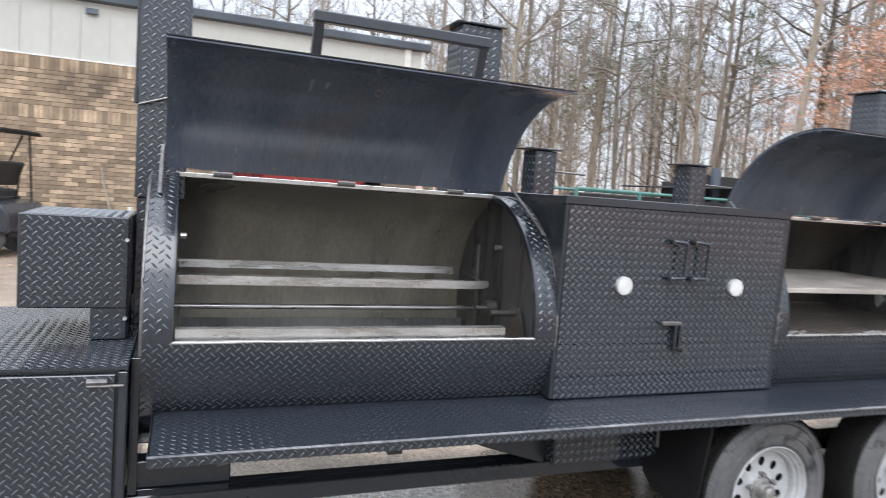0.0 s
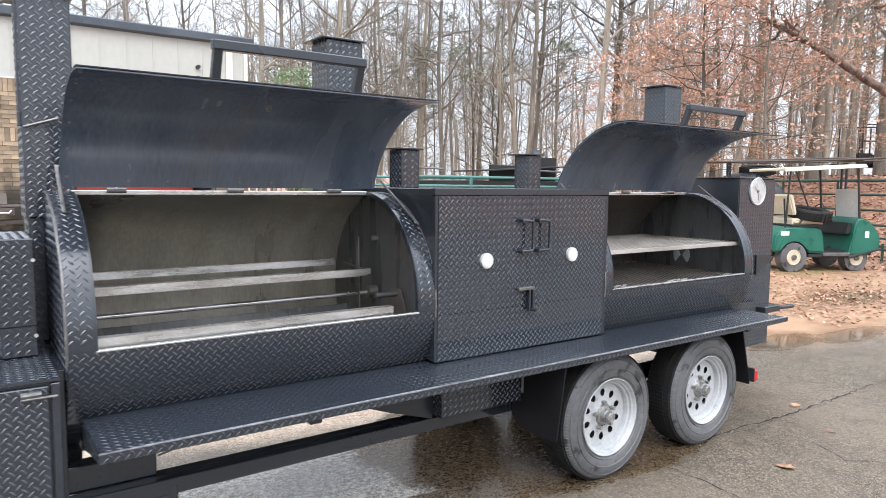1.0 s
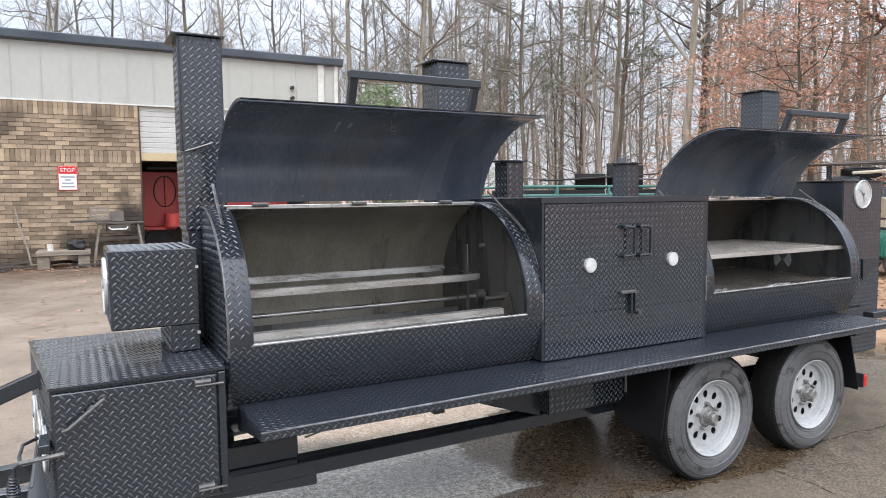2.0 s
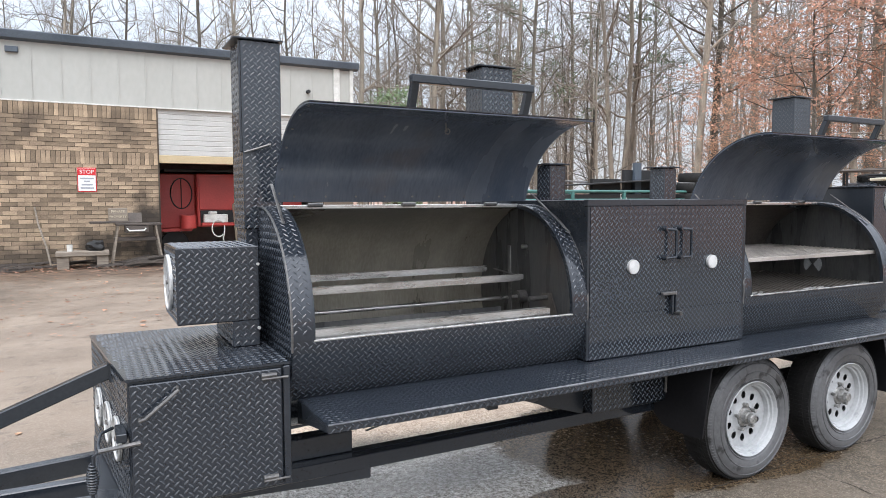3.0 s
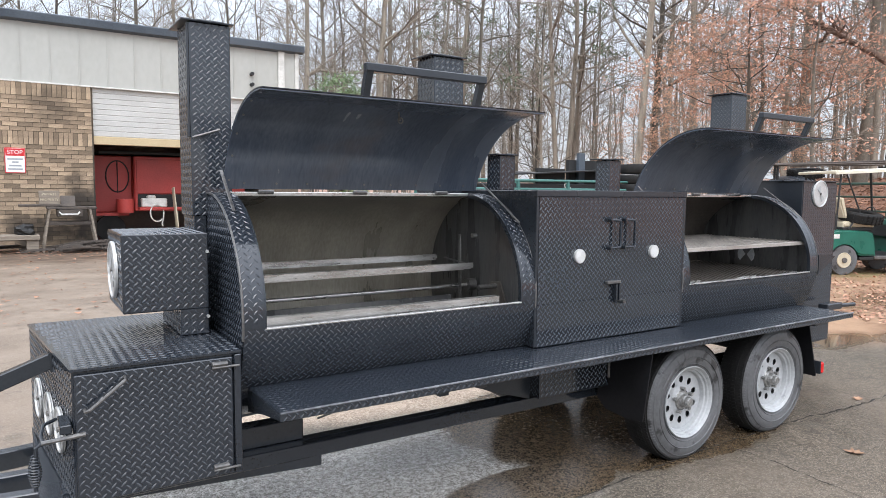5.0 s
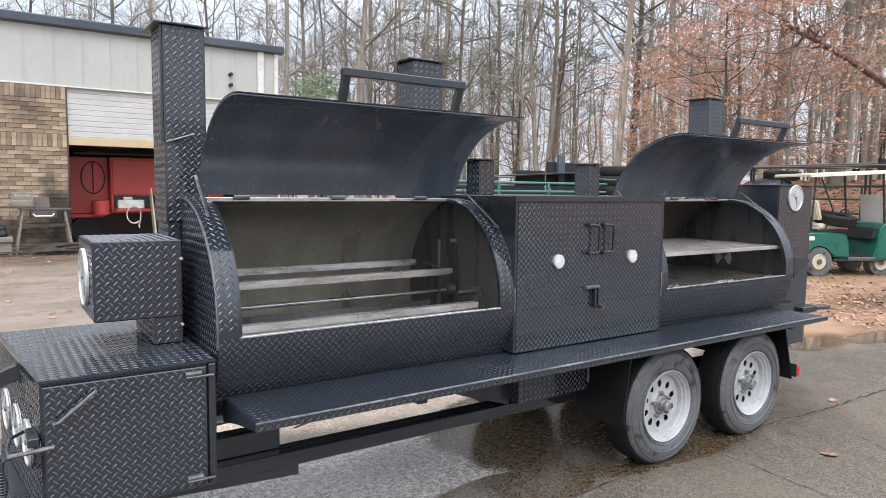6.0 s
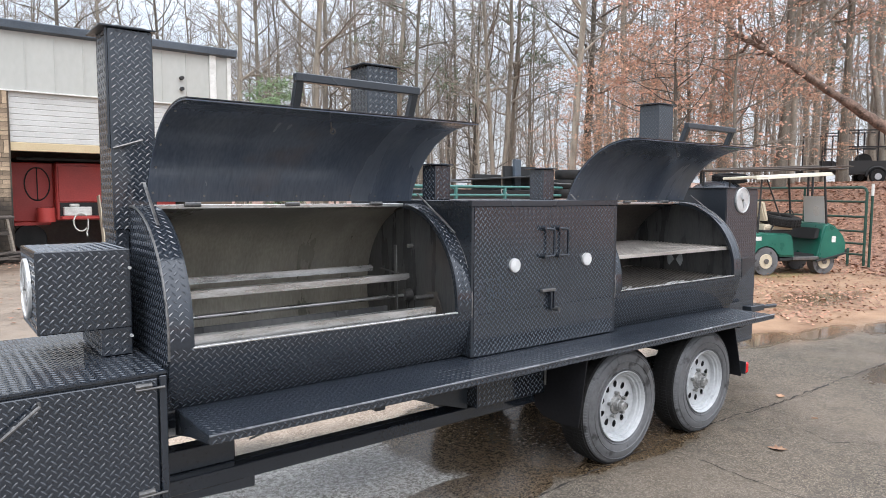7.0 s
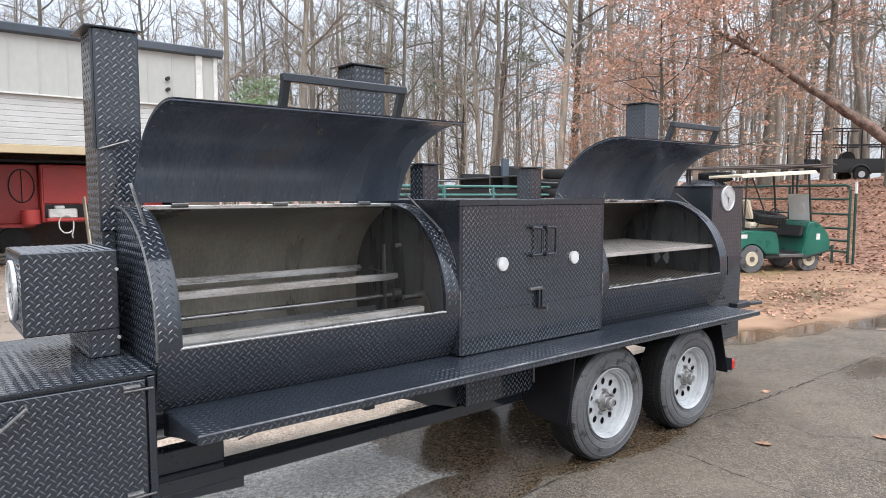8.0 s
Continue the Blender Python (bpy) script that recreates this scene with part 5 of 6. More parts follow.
# clutter along the wall
table = thing("picnic_bench", (-2.1, WY - 0.7, 0), "old smoke-blackened wooden bench on pale metal legs by the wall", "bench")
part("top", box(-2.52, -1.52, WY - 1.05, WY - 0.35, 0.965, 1.015, 0.008), DARKWOOD, table)
part("top_plank", box(-3.06, -2.2, WY - 0.85, WY - 0.55, 1.018, 1.065, 0.008), DARKWOOD, table)
part("shelf", box(-2.55, -1.60, WY - 0.95, WY - 0.45, 0.60, 0.68, 0.006), DARKWOOD, table)
for x in (-2.47, -1.66):
    for y in (WY - 1.0, WY - 0.45):
        part("leg", bar((x, y, 0.965), (x + (0.15 if x > -2 else -0.15), y - 0.05, 0.0), 0.045, 0.045), OLDWOOD, table)
part("pan_handle", tube([(-2.28, WY - 1.08, 0.90), (-2.24, WY - 1.12, 0.85), (-1.92, WY - 1.12, 0.85), (-1.88, WY - 1.08, 0.90)], 0.018, 8), OFFWHITE, table, smooth=True)
part("drawer", box(-2.32, -1.82, WY - 1.06, WY - 0.5, 0.80, 0.955, 0.006), DARKWOOD, table)
crate = thing("notice_board", (-2.45, WY - 0.75, 1.066), "small weathered lettered board propped on the bench", "board")
part("board", box(-2.66, -2.25, WY - 0.80, WY - 0.76, 1.066, 1.375, 0.008), OLDWOOD, crate)
for text, z in (("PRIVATE", 1.295), ("PROPERTY", 1.17)):
    lettering(text, 0.078, -2.455, WY - 0.8025, z, SEATCREAM, crate)
tilt = thing("tilted_plate", (-2.1, WY - 0.6, 1.016), "dark metal plate leaning on the bench", "plate")
part("plate", bar((-2.08, WY - 0.72, 1.022), (-2.08, WY - 0.55, 1.26), 0.3, 0.012), DARKWOOD, tilt)
stand = thing("plank_stand", (-3.22, WY - 0.9, 0), "low stand of grey planks on concrete blocks", "stand")
for k in range(3):
    part("plank", box(-3.76, -2.68, WY - 1.25 + k * 0.22, WY - 1.05 + k * 0.22, 0.30, 0.40, 0.008), OLDWOOD, stand)
for x in (-3.74, -2.94):
    part("block", box(x, x + 0.24, WY - 1.2, WY - 0.7, 0.0, 0.30, 0.01), OLDWOOD, stand)
pile = thing("scrap_lump", (-2.93, WY - 0.9, 0.4), "black scrap casting on the plank stand", "scrap")
bm = bmesh.new()
bmesh.ops.create_icosphere(bm, subdivisions=3, radius=0.17)
for v in bm.verts:
    v.co *= 1 + 0.5 * noise.noise(v.co * 9)
    v.co = Vector((v.co.x * 1.2 - 2.93, v.co.y + WY - 0.95, max(v.co.z * 0.8 + 0.5, 0.401)))
part("casting", bm, DARK, pile)
cup = thing("white_jar", (-3.48, WY - 0.95, 0.4), "small white jar on the plank stand", "jar")
part("jar_body", disc((-3.48, WY - 0.95, 0.40), (0, 0, 1), 0.06, 0.15, 18, 0.01), OFFWHITE, cup, smooth=True)
pole = thing("leaning_pole", (-4.05, WY - 0.4, 0), "bent pale pole leaning on the brick wall", "pole")
part("rod", tube([(-3.86, WY - 0.65, 0.0), (-3.96, WY - 0.45, 0.5), (-4.11, WY - 0.2, 1.0), (-4.18, WY - 0.03, 1.40)], 0.022, 8), OLDWOOD, pole, smooth=True)
rnd = random.Random(4)
bm = bmesh.new()
for k in range(110):
    x, y = rnd.uniform(-7.5, -1.5), WY - rnd.uniform(0.15, 1.3)
    a, ln = rnd.uniform(-0.5, 0.5), rnd.uniform(0.15, 0.8)
    z = rnd.uniform(0.01, 0.10)
    add_bar(bm, (x, y, z), (x + ln * math.cos(a), y + ln * math.sin(a), z + rnd.uniform(0, 0.05)), rnd.uniform(0.02, 0.07), rnd.uniform(0.015, 0.05))
for k in range(90):
    x, y = rnd.gauss(-1.95, 0.35), WY - rnd.uniform(0.7, 1.5)
    a, ln = rnd.uniform(-0.7, 0.7), rnd.uniform(0.15, 0.6)
    z = rnd.uniform(0.01, 0.22) * max(0.15, 1 - abs(x + 1.95))
    add_bar(bm, (x, y, z), (x + ln * math.cos(a), y + ln * math.sin(a) * 0.4, z + rnd.uniform(-0.02, 0.10)), rnd.uniform(0.02, 0.06), rnd.uniform(0.015, 0.04))
tagged(part("wood_scrap", bm, DARKWOOD), "scattered dark wood scraps along the wall foot", "wood scrap", kind="stuff")


# ---- golf carts ----
def side_prism(profile, half, bevel=0.02):
    """A profile of (x, z) run across a cart's width, its long edges rounded."""
    bm = bmesh.new()
    a = [bm.verts.new((x, -half, z)) for x, z in profile]
    b = [bm.verts.new((x, half, z)) for x, z in profile]
    k = len(profile)
    for i in range(k):
        bm.faces.new((a[i], a[(i + 1) % k], b[(i + 1) % k], b[i]))
    caps = [bm.faces.new(a[::-1]), bm.faces.new(b)]
    bmesh.ops.bevel(bm, geom=[e for f in caps for e in f.edges], offset=bevel, segments=3, affect="EDGES")
    return bm


def cart(name, label, m, body_mat, roof_mat, seat_mat):
    c = thing(name, (0, 0, 0), label, "golf cart")
    # local: front towards +x, near side at -y; the rear body arches over its wheels
    arch = [(-0.80 + 0.335 * math.cos(radians(a)), 0.27 + 0.335 * math.sin(radians(a))) for a in range(20, 165, 12)]
    rear = [(-0.14, 0.36), (-0.17, 0.62), (-0.22, 0.78), (-0.34, 0.82), (-0.95, 0.84), (-1.10, 0.80), (-1.20, 0.66), (-1.21, 0.40), (-1.14, 0.36)]
    part("rear_body", side_prism(rear + arch[::-1] + [(-0.45, 0.36)], 0.60, 0.03), body_mat, c, smooth=True)
    part("wheel_well", box(-1.13, -0.46, -0.40, 0.40, 0.30, 0.70, 0.01), DARK, c)
    part("floor_pan", box(-0.46, 0.62, -0.57, 0.57, 0.27, 0.335, 0.015), DARK, c, "dark ribbed floor pan")
    part("sill", box(-0.16, 0.52, -0.60, -0.56, 0.29, 0.36, 0.012), GREYSTEEL, c)
    cowl = [(0.36, 0.26), (0.46, 0.62), (0.50, 0.90), (0.55, 1.00), (0.64, 1.02), (0.80, 0.95), (0.98, 0.78), (1.06, 0.62), (1.05, 0.42), (0.80, 0.32)]
    part("cowl", side_prism(cowl, 0.60, 0.035), body_mat, c, smooth=True)
    part("bumper", bar((0.36, -0.605, 0.265), (1.05, -0.605, 0.425), 0.03, 0.035, 0.006), DARK, c, "black lower edge trim")
    part("bumper_nose", tube([(1.06, -0.58, 0.47), (1.10, -0.40, 0.47), (1.11, 0.40, 0.47), (1.06, 0.58, 0.47)], 0.03, 8), DARK, c, smooth=True)
    part("underbody", side_prism([(0.30, 0.30), (0.42, 0.42), (1.0, 0.44), (0.95, 0.30)], 0.50, 0.02), DARK, c)
    part("dash_recess", side_prism([(0.36, 0.70), (0.47, 0.72), (0.50, 0.90), (0.42, 0.92)], 0.50, 0.01), DARK, c)
    part("head_light", disc((1.0, -0.44, 0.73), (1, 0, 0.55), 0.06, 0.03, 20, 0.006), OFFWHITE, c, smooth=True)
    part("seat_base", box(-0.82, -0.20, -0.54, 0.54, 0.82, 0.885, 0.012), DARK, c)
    part("seat", side_prism([(-0.80, 0.885), (-0.80, 0.97), (-0.74, 1.00), (-0.26, 1.01), (-0.16, 0.98), (-0.15, 0.885)], 0.53, 0.03), seat_mat, c, smooth=True)
    part("backrest", side_prism([(-0.78, 1.06), (-0.70, 1.06), (-0.80, 1.42), (-0.86, 1.44), (-0.90, 1.41)], 0.51, 0.025), seat_mat, c, smooth=True)
    for y in (-0.35, 0.35):
        part("backrest_strut", bar((-0.84, y, 0.84), (-0.90, y, 1.36), 0.03, 0.02), DARK, c)
    for x, r, y0 in ((-0.80, 0.275, 0.60), (0.62, 0.25, 0.50)):
        for y in (-y0, y0 - 0.19):
            out = -1 if y < 0 else 1
            face = y if y < 0 else y + 0.19
            part("tyre", disc((x, y, r), (0, 1, 0), r, 0.19, 32, 0.035), SIDEWALL, c, "dusty black tyre", smooth=True)
            w = part("wheel", disc((x, face - out * 0.012, r), (0, out, 0), 0.145, 0.02, 28, 0.006), SEATCREAM, c, "cream steel wheel", smooth=True)
            part("rim_ring", tube([(x + 0.135 * math.cos(k * 0.3927), face + out * 0.006, r + 0.135 * math.sin(k * 0.3927)) for k in range(17)], 0.010, 6), SEATCREAM, w, smooth=True)
            part("hub_cap", disc((x, face + out * 0.006, r), (0, out, 0), 0.05, 0.028, 16, 0.006), GREYSTEEL, w, smooth=True)
    for y in (-0.55, 0.55):
        part("roof_post", tube([(-0.98, y, 0.82), (-0.93, y, 1.90)], 0.018, 8), DARK, c, smooth=True)
        part("roof_post", tube([(0.60, y, 1.0), (0.50, y, 1.98)], 0.022, 8), DARK, c, smooth=True)
    part("grab_rail", tube([(-0.72, -0.56, 0.85), (-0.50, -0.56, 1.16), (-0.82, -0.56, 1.86)], 0.016, 8), DARK, c, smooth=True)
    bm = box(-1.10, 0.66, -0.62, 0.62, 1.93, 1.985, 0)
    bmesh.ops.bevel(bm, geom=bm.edges[:], offset=0.025, segments=2, affect="EDGES")
    for v in bm.verts:
        v.co.z += 0.055 * v.co.x + 0.02 * (1 - (v.co.y / 0.62) ** 2)
    part("roof", bm, roof_mat, c, smooth=True)
    part("roof_lip", bar((-1.09, -0.615, 1.872), (0.65, -0.615, 1.968), 0.02, 0.03, 0.004), roof_mat, c)
    part("windscreen", bar((0.60, -0.21, 1.02), (0.545, -0.21, 1.55), 0.64, 0.008, 0), GLASS, c, "hazy plastic windscreen")
    part("decal", disc((0.571, -0.28, 1.25), (-1, 0, -0.1), 0.10, 0.004, 24), OFFWHITE, c)
    part("steering_wheel", tube([(0.30 + 0.05 * math.cos(k * 0.2618), 0.26 + 0.17 * math.sin(k * 0.2618), 1.10 + 0.15 * math.cos(k * 0.2618)) for k in range(25)], 0.012, 6), DARK, c)
    part("steering_column", tube([(0.30, 0.26, 1.10), (0.50, 0.26, 0.75)], 0.02, 8), DARK, c)
    part("label_plate", box(-1.10, -0.92, -0.606, -0.601, 0.68, 0.76, 0.001), OFFWHITE, c)
    part("label_plate", box(0.70, 0.79, -0.606, -0.601, 0.64, 0.76, 0.001), OFFWHITE, c)
    c.matrix_basis = m
    return c


CART_M = pose(10.74, 4.12, 0.0, 0, 0, -28) @ Matrix.Diagonal((0.95, 0.95, 1.0, 1))
cart("golf_cart", "green golf cart with cream canopy and seat, parked on soil", CART_M, GREENPAINT, ROOFCREAM, SEATCREAM)
cart("golf_cart", "black golf cart with dark canopy by the brick wall", pose(-5.75, 10.3, 0.0, 0, 0, 165), BLACK_SMOOTH, DARK, DARK)


def loose_tyre(m, label, r=0.30, w=0.18, knobs=True):
    t = thing("loose_tyre", (0, 0, 0), label, "tyre", group="spare tyres")
    bm = bmesh.new()
    rings = []
    prof = [(r * 0.58, -w / 2 * 0.8), (r * 0.75, -w / 2), (r * 0.93, -w / 2 * 0.95), (r, -w / 2 * 0.6), (r, w / 2 * 0.6), (r * 0.93, w / 2 * 0.95), (r * 0.75, w / 2), (r * 0.58, w / 2 * 0.8)]
    for i in range(36):
        a = i * math.tau / 36
        rings.append([bm.verts.new((q * math.cos(a), q * math.sin(a), z + w / 2)) for q, z in prof])
    for i in range(36):
        p, q = rings[i], rings[(i + 1) % 36]
        for k in range(len(prof)):
            bm.faces.new((p[k], p[(k + 1) % len(prof)], q[(k + 1) % len(prof)], q[k]))
    part("carcass", bm, TYRE, t, smooth=True)
    if knobs:
        bm = bmesh.new()
        for i in range(28):
            a = i * math.tau / 28
            for z in (w * 0.22, w * 0.5, w * 0.78):
                o = Vector((r * math.cos(a), r * math.sin(a), z))
                add_bar(bm, o - Vector((math.cos(a), math.sin(a), 0)) * 0.01, o + Vector((math.cos(a), math.sin(a), 0)) * 0.022, 0.035, 0.035)
        part("tread_knobs", bm, TYRE, t, kind="stuff")
    t.matrix_basis = m
    return t


loose_tyre(CART_M @ pose(-0.34, -0.30, 0.985, 10, 4, 0), "knobbly black tyre lying on the cart seat", 0.40, 0.2)
loose_tyre(pose(12.15, 6.1, 1.86, 4, -6, 0), "worn black tyre lying on the black hump behind the cart", 0.37, 0.2)
for k in range(3):
    loose_tyre(pose(9.75 + 0.05 * k, 9.1 - 0.03 * k, 1.45 + 0.24 * k, 0, 0, 20 * k), "worn black tyre in a stack on the teal trailer", 0.40, 0.235, False)

# ---- gate ----
gate = thing("field_gate", (13.3, 5.2, 0), "dark green tubular farm gate standing open", "gate")
GA, GB = Vector((13.05, 3.44, 0.0)), Vector((14.65, 8.1, 0.0))
bend = GB - GA
part("gate_frame", tube([GA + Vector((0, 0, 0.03)), GA + Vector((0, 0, 1.64)), GA + bend * 0.008 + Vector((0, 0, 1.71)), GA + bend * 0.022 + Vector((0, 0, 1.74)), GA + bend * 0.98 + Vector((0, 0, 1.74)), GB + Vector((0, 0, 1.64)), GB + Vector((0, 0, 0.15))], 0.03, 8), GATEGREEN, gate, smooth=True)
for z in (0.27, 0.51, 0.78, 1.10, 1.43):
    part("gate_rail", tube([GA + Vector((0, 0, z)), GB + Vector((0, 0, z))], 0.024, 8), GATEGREEN, gate, smooth=True)
for f in (0.33, 0.66):
    part("gate_brace", bar(GA + bend * f + Vector((0, 0, 0.2)), GA + bend * f + Vector((0, 0, 1.73)), 0.05, 0.02), GATEGREEN, gate)
part("gate_foot", tube([GA + bend * 0.08, GA + bend * 0.08 + Vector((0, 0, 0.4))], 0.03, 8), GATEGREEN, gate)
post = thing("gate_post", (13.15, 3.25, 0), "round green gate post with a white top", "post")
part("post", tube([(13.13, 3.36, -0.1), (13.13, 3.36, 1.56)], 0.028, 10), GATEGREEN, post, smooth=True)
part("post_cap", tube([(13.13, 3.36, 1.56), (13.13, 3.36, 1.82)], 0.030, 10), OFFWHITE, post, "white post top", smooth=True)

# loose rods and pipes laid over a low rack behind the cart
racks = thing("pipe_rack", (12.9, 5.6, 0), "dark steel rack with long thin rods laid on top", "rack")
for x, y in ((11.45, 6.35), (13.15, 4.62), (11.75, 6.6), (13.45, 4.85)):
    part("upright", bar((x, y, 0.0), (x, y, 2.12), 0.04, 0.04), DARK, racks)
for (xa, ya), (xb, yb) in (((11.45, 6.35), (11.75, 6.6)), ((13.15, 4.62), (13.45, 4.85))):
    part("cross_bar", bar((xa, ya, 2.10), (xb, yb, 2.10), 0.04, 0.04), DARK, racks)
rnd = random.Random(31)
for k in range(9):
    o = Vector((0.035 * k, 0.035 * k, 0.012 * rnd.random()))
    a, b = Vector((11.15 - rnd.uniform(0, 0.35), 6.5 + rnd.uniform(0, 0.35), 2.125)) + o, Vector((13.5 + rnd.uniform(-0.3, 0.35), 4.2 - rnd.uniform(-0.3, 0.3), 2.17 + rnd.uniform(0, 0.08))) + o
    sag = Vector((0, 0, rnd.uniform(-0.05, 0.05)))
    part("rod", tube([a, a.lerp(b, 0.35) + sag, a.lerp(b, 0.7) + sag * 0.7, b], rnd.uniform(0.010, 0.021), 7), DARKWOOD, racks, smooth=True)

# draped black hump, added in place of the dark cart-like machine behind the cart
cover = thing("tarpaulin", (12.15, 6.25, 0), "black draped hump put in for a dark machine behind the cart", "tarpaulin")
bm = bmesh.new()
bmesh.ops.create_icosphere(bm, subdivisions=4, radius=1.0)
for v in bm.verts:
    p = v.co.normalized()
    q = Vector([math.copysign(abs(c) ** 0.55, c) for c in p])
    lift = 1.9 - 0.28 * max(0.0, q.x + 0.1)
    fold = 1 + 0.05 * noise.noise(p * 4.0)
    v.co = Vector((12.15 + 0.95 * q.x * fold, 6.25 + 0.6 * q.y * fold, max(0.004, lift * (0.5 + 0.5 * q.z) * (0.97 + 0.03 * fold))))
part("cover", bm, BLACK_SMOOTH, cover, smooth=True)

# ---- teal rail trailer and black plate work behind the smoker ----
teal = thing("rail_trailer", (7.6, 9.4, 0), "teal tube-railed trailer loaded with black plate work", "trailer")
part("deck", box(4.6, 10.6, 8.9, 10.9, 0.55, 0.70, 0.01), DARK, teal)
for y in (8.95, 10.85):
    for z in (1.72, 1.53):
        part("rail", tube([(4.6, y, z), (10.6, y, z)], 0.028, 8), TEAL, teal, smooth=True)
    for x in (4.6, 6.05, 7.5, 9.0, 10.6):
        part("rail_post", bar((x, y, 0.7), (x, y, 1.72), 0.06, 0.06), TEAL, teal)
for x in (7.0, 7.9):
    for y in (8.75, 10.85):
        part("tyre", disc((x, y, 0.34), (0, 1, 0), 0.34, 0.2, 28, 0.03), TYRE, teal, smooth=True)
load = thing("plate_stack", (8.0, 10.0, 0.7), "leaning black steel panels on the rail trailer", "steel panels")
part("panel", box(7.15, 8.0, 9.6, 9.7, 0.705, 2.02, 0.005), DARK, load)
part("panel", box(8.3, 9.4, 9.8, 9.9, 0.705, 2.25, 0.005), DARK, load)
part("panel", bar((6.3, 9.5, 1.86), (9.3, 9.6, 2.02), 0.8, 0.03), DARK, load)
part("panel", box(8.55, 8.75, 9.7, 9.8, 0.705, 2.42, 0.005), GUTTER, load)
part("panel_block", box(5.4, 9.6, 9.3, 10.5, 0.705, 1.66, 0.02), DARK, load)
part("lifting_hook", tube([(7.45, 8.98, 1.55), (7.42, 8.98, 1.64), (7.5, 8.98, 1.68), (7.6, 8.98, 1.56)], 0.012, 6), OFFWHITE, load)

# ---- utility trailer on the bank ----
UX, UY = 30.3, 10.2
uz = rise(UX, UY)
util = thing("utility_trailer", (UX, UY, uz), "black cage-sided utility trailer among the trees", "trailer")
UD = Vector((0.66, -0.75, 0))
UN = Vector((0.75, 0.66, 0))


def ut(a, b, z):
    return Vector((UX, UY, uz)) + UD * a + UN * b + Vector((0, 0, z))


part("bed", bar(ut(-1.1, 0, 0.48), ut(2.2, 0, 0.48), 1.5, 0.16), DARK, util)
for b in (-0.75, 0.75):
    part("side_panel", bar(ut(-1.1, b, 0.74), ut(2.2, b, 0.74), 0.04, 0.52), DARK, util)
    part("top_rail", bar(ut(-1.1, b, 2.33), ut(2.2, b, 2.33), 0.05, 0.05), DARK, util)
    part("mid_rail", bar(ut(-1.1, b, 1.60), ut(2.2, b, 1.60), 0.07, 0.07), DARK, util)
    for k in range(5):
        part("stake", bar(ut(-1.08 + 0.815 * k, b, 1.0), ut(-1.08 + 0.815 * k, b, 2.33), 0.05, 0.05), DARK, util)
    part("tyre", disc(ut(0.5, b * 1.1, 0.3), UN, 0.30, 0.18 if b > 0 else -0.18, 24, 0.02), TYRE, util, smooth=True)
    part("wheel", disc(ut(0.5, b * 1.1, 0.3), UN if b > 0 else -UN, 0.14, 0.2, 20, 0.01), RIM, util)
part("mudguard", tube([ut(0.5 + 0.42 * math.cos(radians(a)), -0.85, 0.3 + 0.42 * math.sin(radians(a))) for a in range(0, 181, 20)], 0.05, 8), DARK, util, smooth=True)
part("spare_tyre", disc(ut(0.1, -0.5, 1.0), UN, 0.32, 0.2, 24, 0.03), TYRE, util, smooth=True)
# rack over the drawbar
part("drawbar", bar(ut(-2.6, -0.2, 0.5), ut(-1.1, -0.2, 0.5), 0.12, 0.12), DARK, util)
part("drawbar_box", bar(ut(-2.0, -0.3, 0.78), ut(-1.15, -0.3, 0.78), 0.7, 0.42), DARK, util)
part("rack_rail", bar(ut(-2.5, -0.75, 2.08), ut(-1.1, -0.75, 2.08), 0.05, 0.05), DARK, util)
for k in range(4):
    part("rack_post", bar(ut(-2.5 + 0.4 * k, -0.75, 0.5), ut(-2.5 + 0.4 * k, -0.75, 2.08), 0.05, 0.05), DARK, util)

# ---- woods ----
def tubes_mesh(name, paths, sides, material):
    """One mesh of tapered tubes; paths: (points, radii)."""
    verts, faces = [], []
    for pts, radii, sd in paths:
        base = len(verts)
        for i, p in enumerate(pts):
            d = pts[min(i + 1, len(pts) - 1)] - pts[max(i - 1, 0)]
            a, b = frame_axes(d)
            for k in range(sd):
                t = k * math.tau / sd
                verts.append(p + radii[i] * (math.cos(t) * a + math.sin(t) * b))
        for i in range(len(pts) - 1):
            for k in range(sd):
                k2 = (k + 1) % sd
                faces.append((base + i * sd + k, base + i * sd + k2, base + (i + 1) * sd + k2, base + (i + 1) * sd + k))
    me = bpy.data.meshes.new(name)
    me.from_pydata(verts, [], faces)
    me.materials.append(material)
    me.shade_smooth()
    return me


def leaves_mesh(name, spots, rnd, size, material, needle=False):
    verts, faces = [], []
    for p in spots:
        a = Vector((rnd.gauss(0, 1), rnd.gauss(0, 1), rnd.gauss(0, 0.7))).normalized()
        b = a.cross(Vector((rnd.gauss(0, 1), rnd.gauss(0, 1), rnd.gauss(0, 1)))).normalized()
        s = size * rnd.uniform(0.6, 1.4)
        w = s * (0.10 if needle else 0.32)
        i = len(verts)
        verts += [p, p + a * s * 0.5 + b * w, p + a * s, p + a * s * 0.5 - b * w]
        faces.append((i, i + 1, i + 2, i + 3))
    me = bpy.data.meshes.new(name)
    me.from_pydata(verts, [], faces)
    me.materials.append(material)
    return me


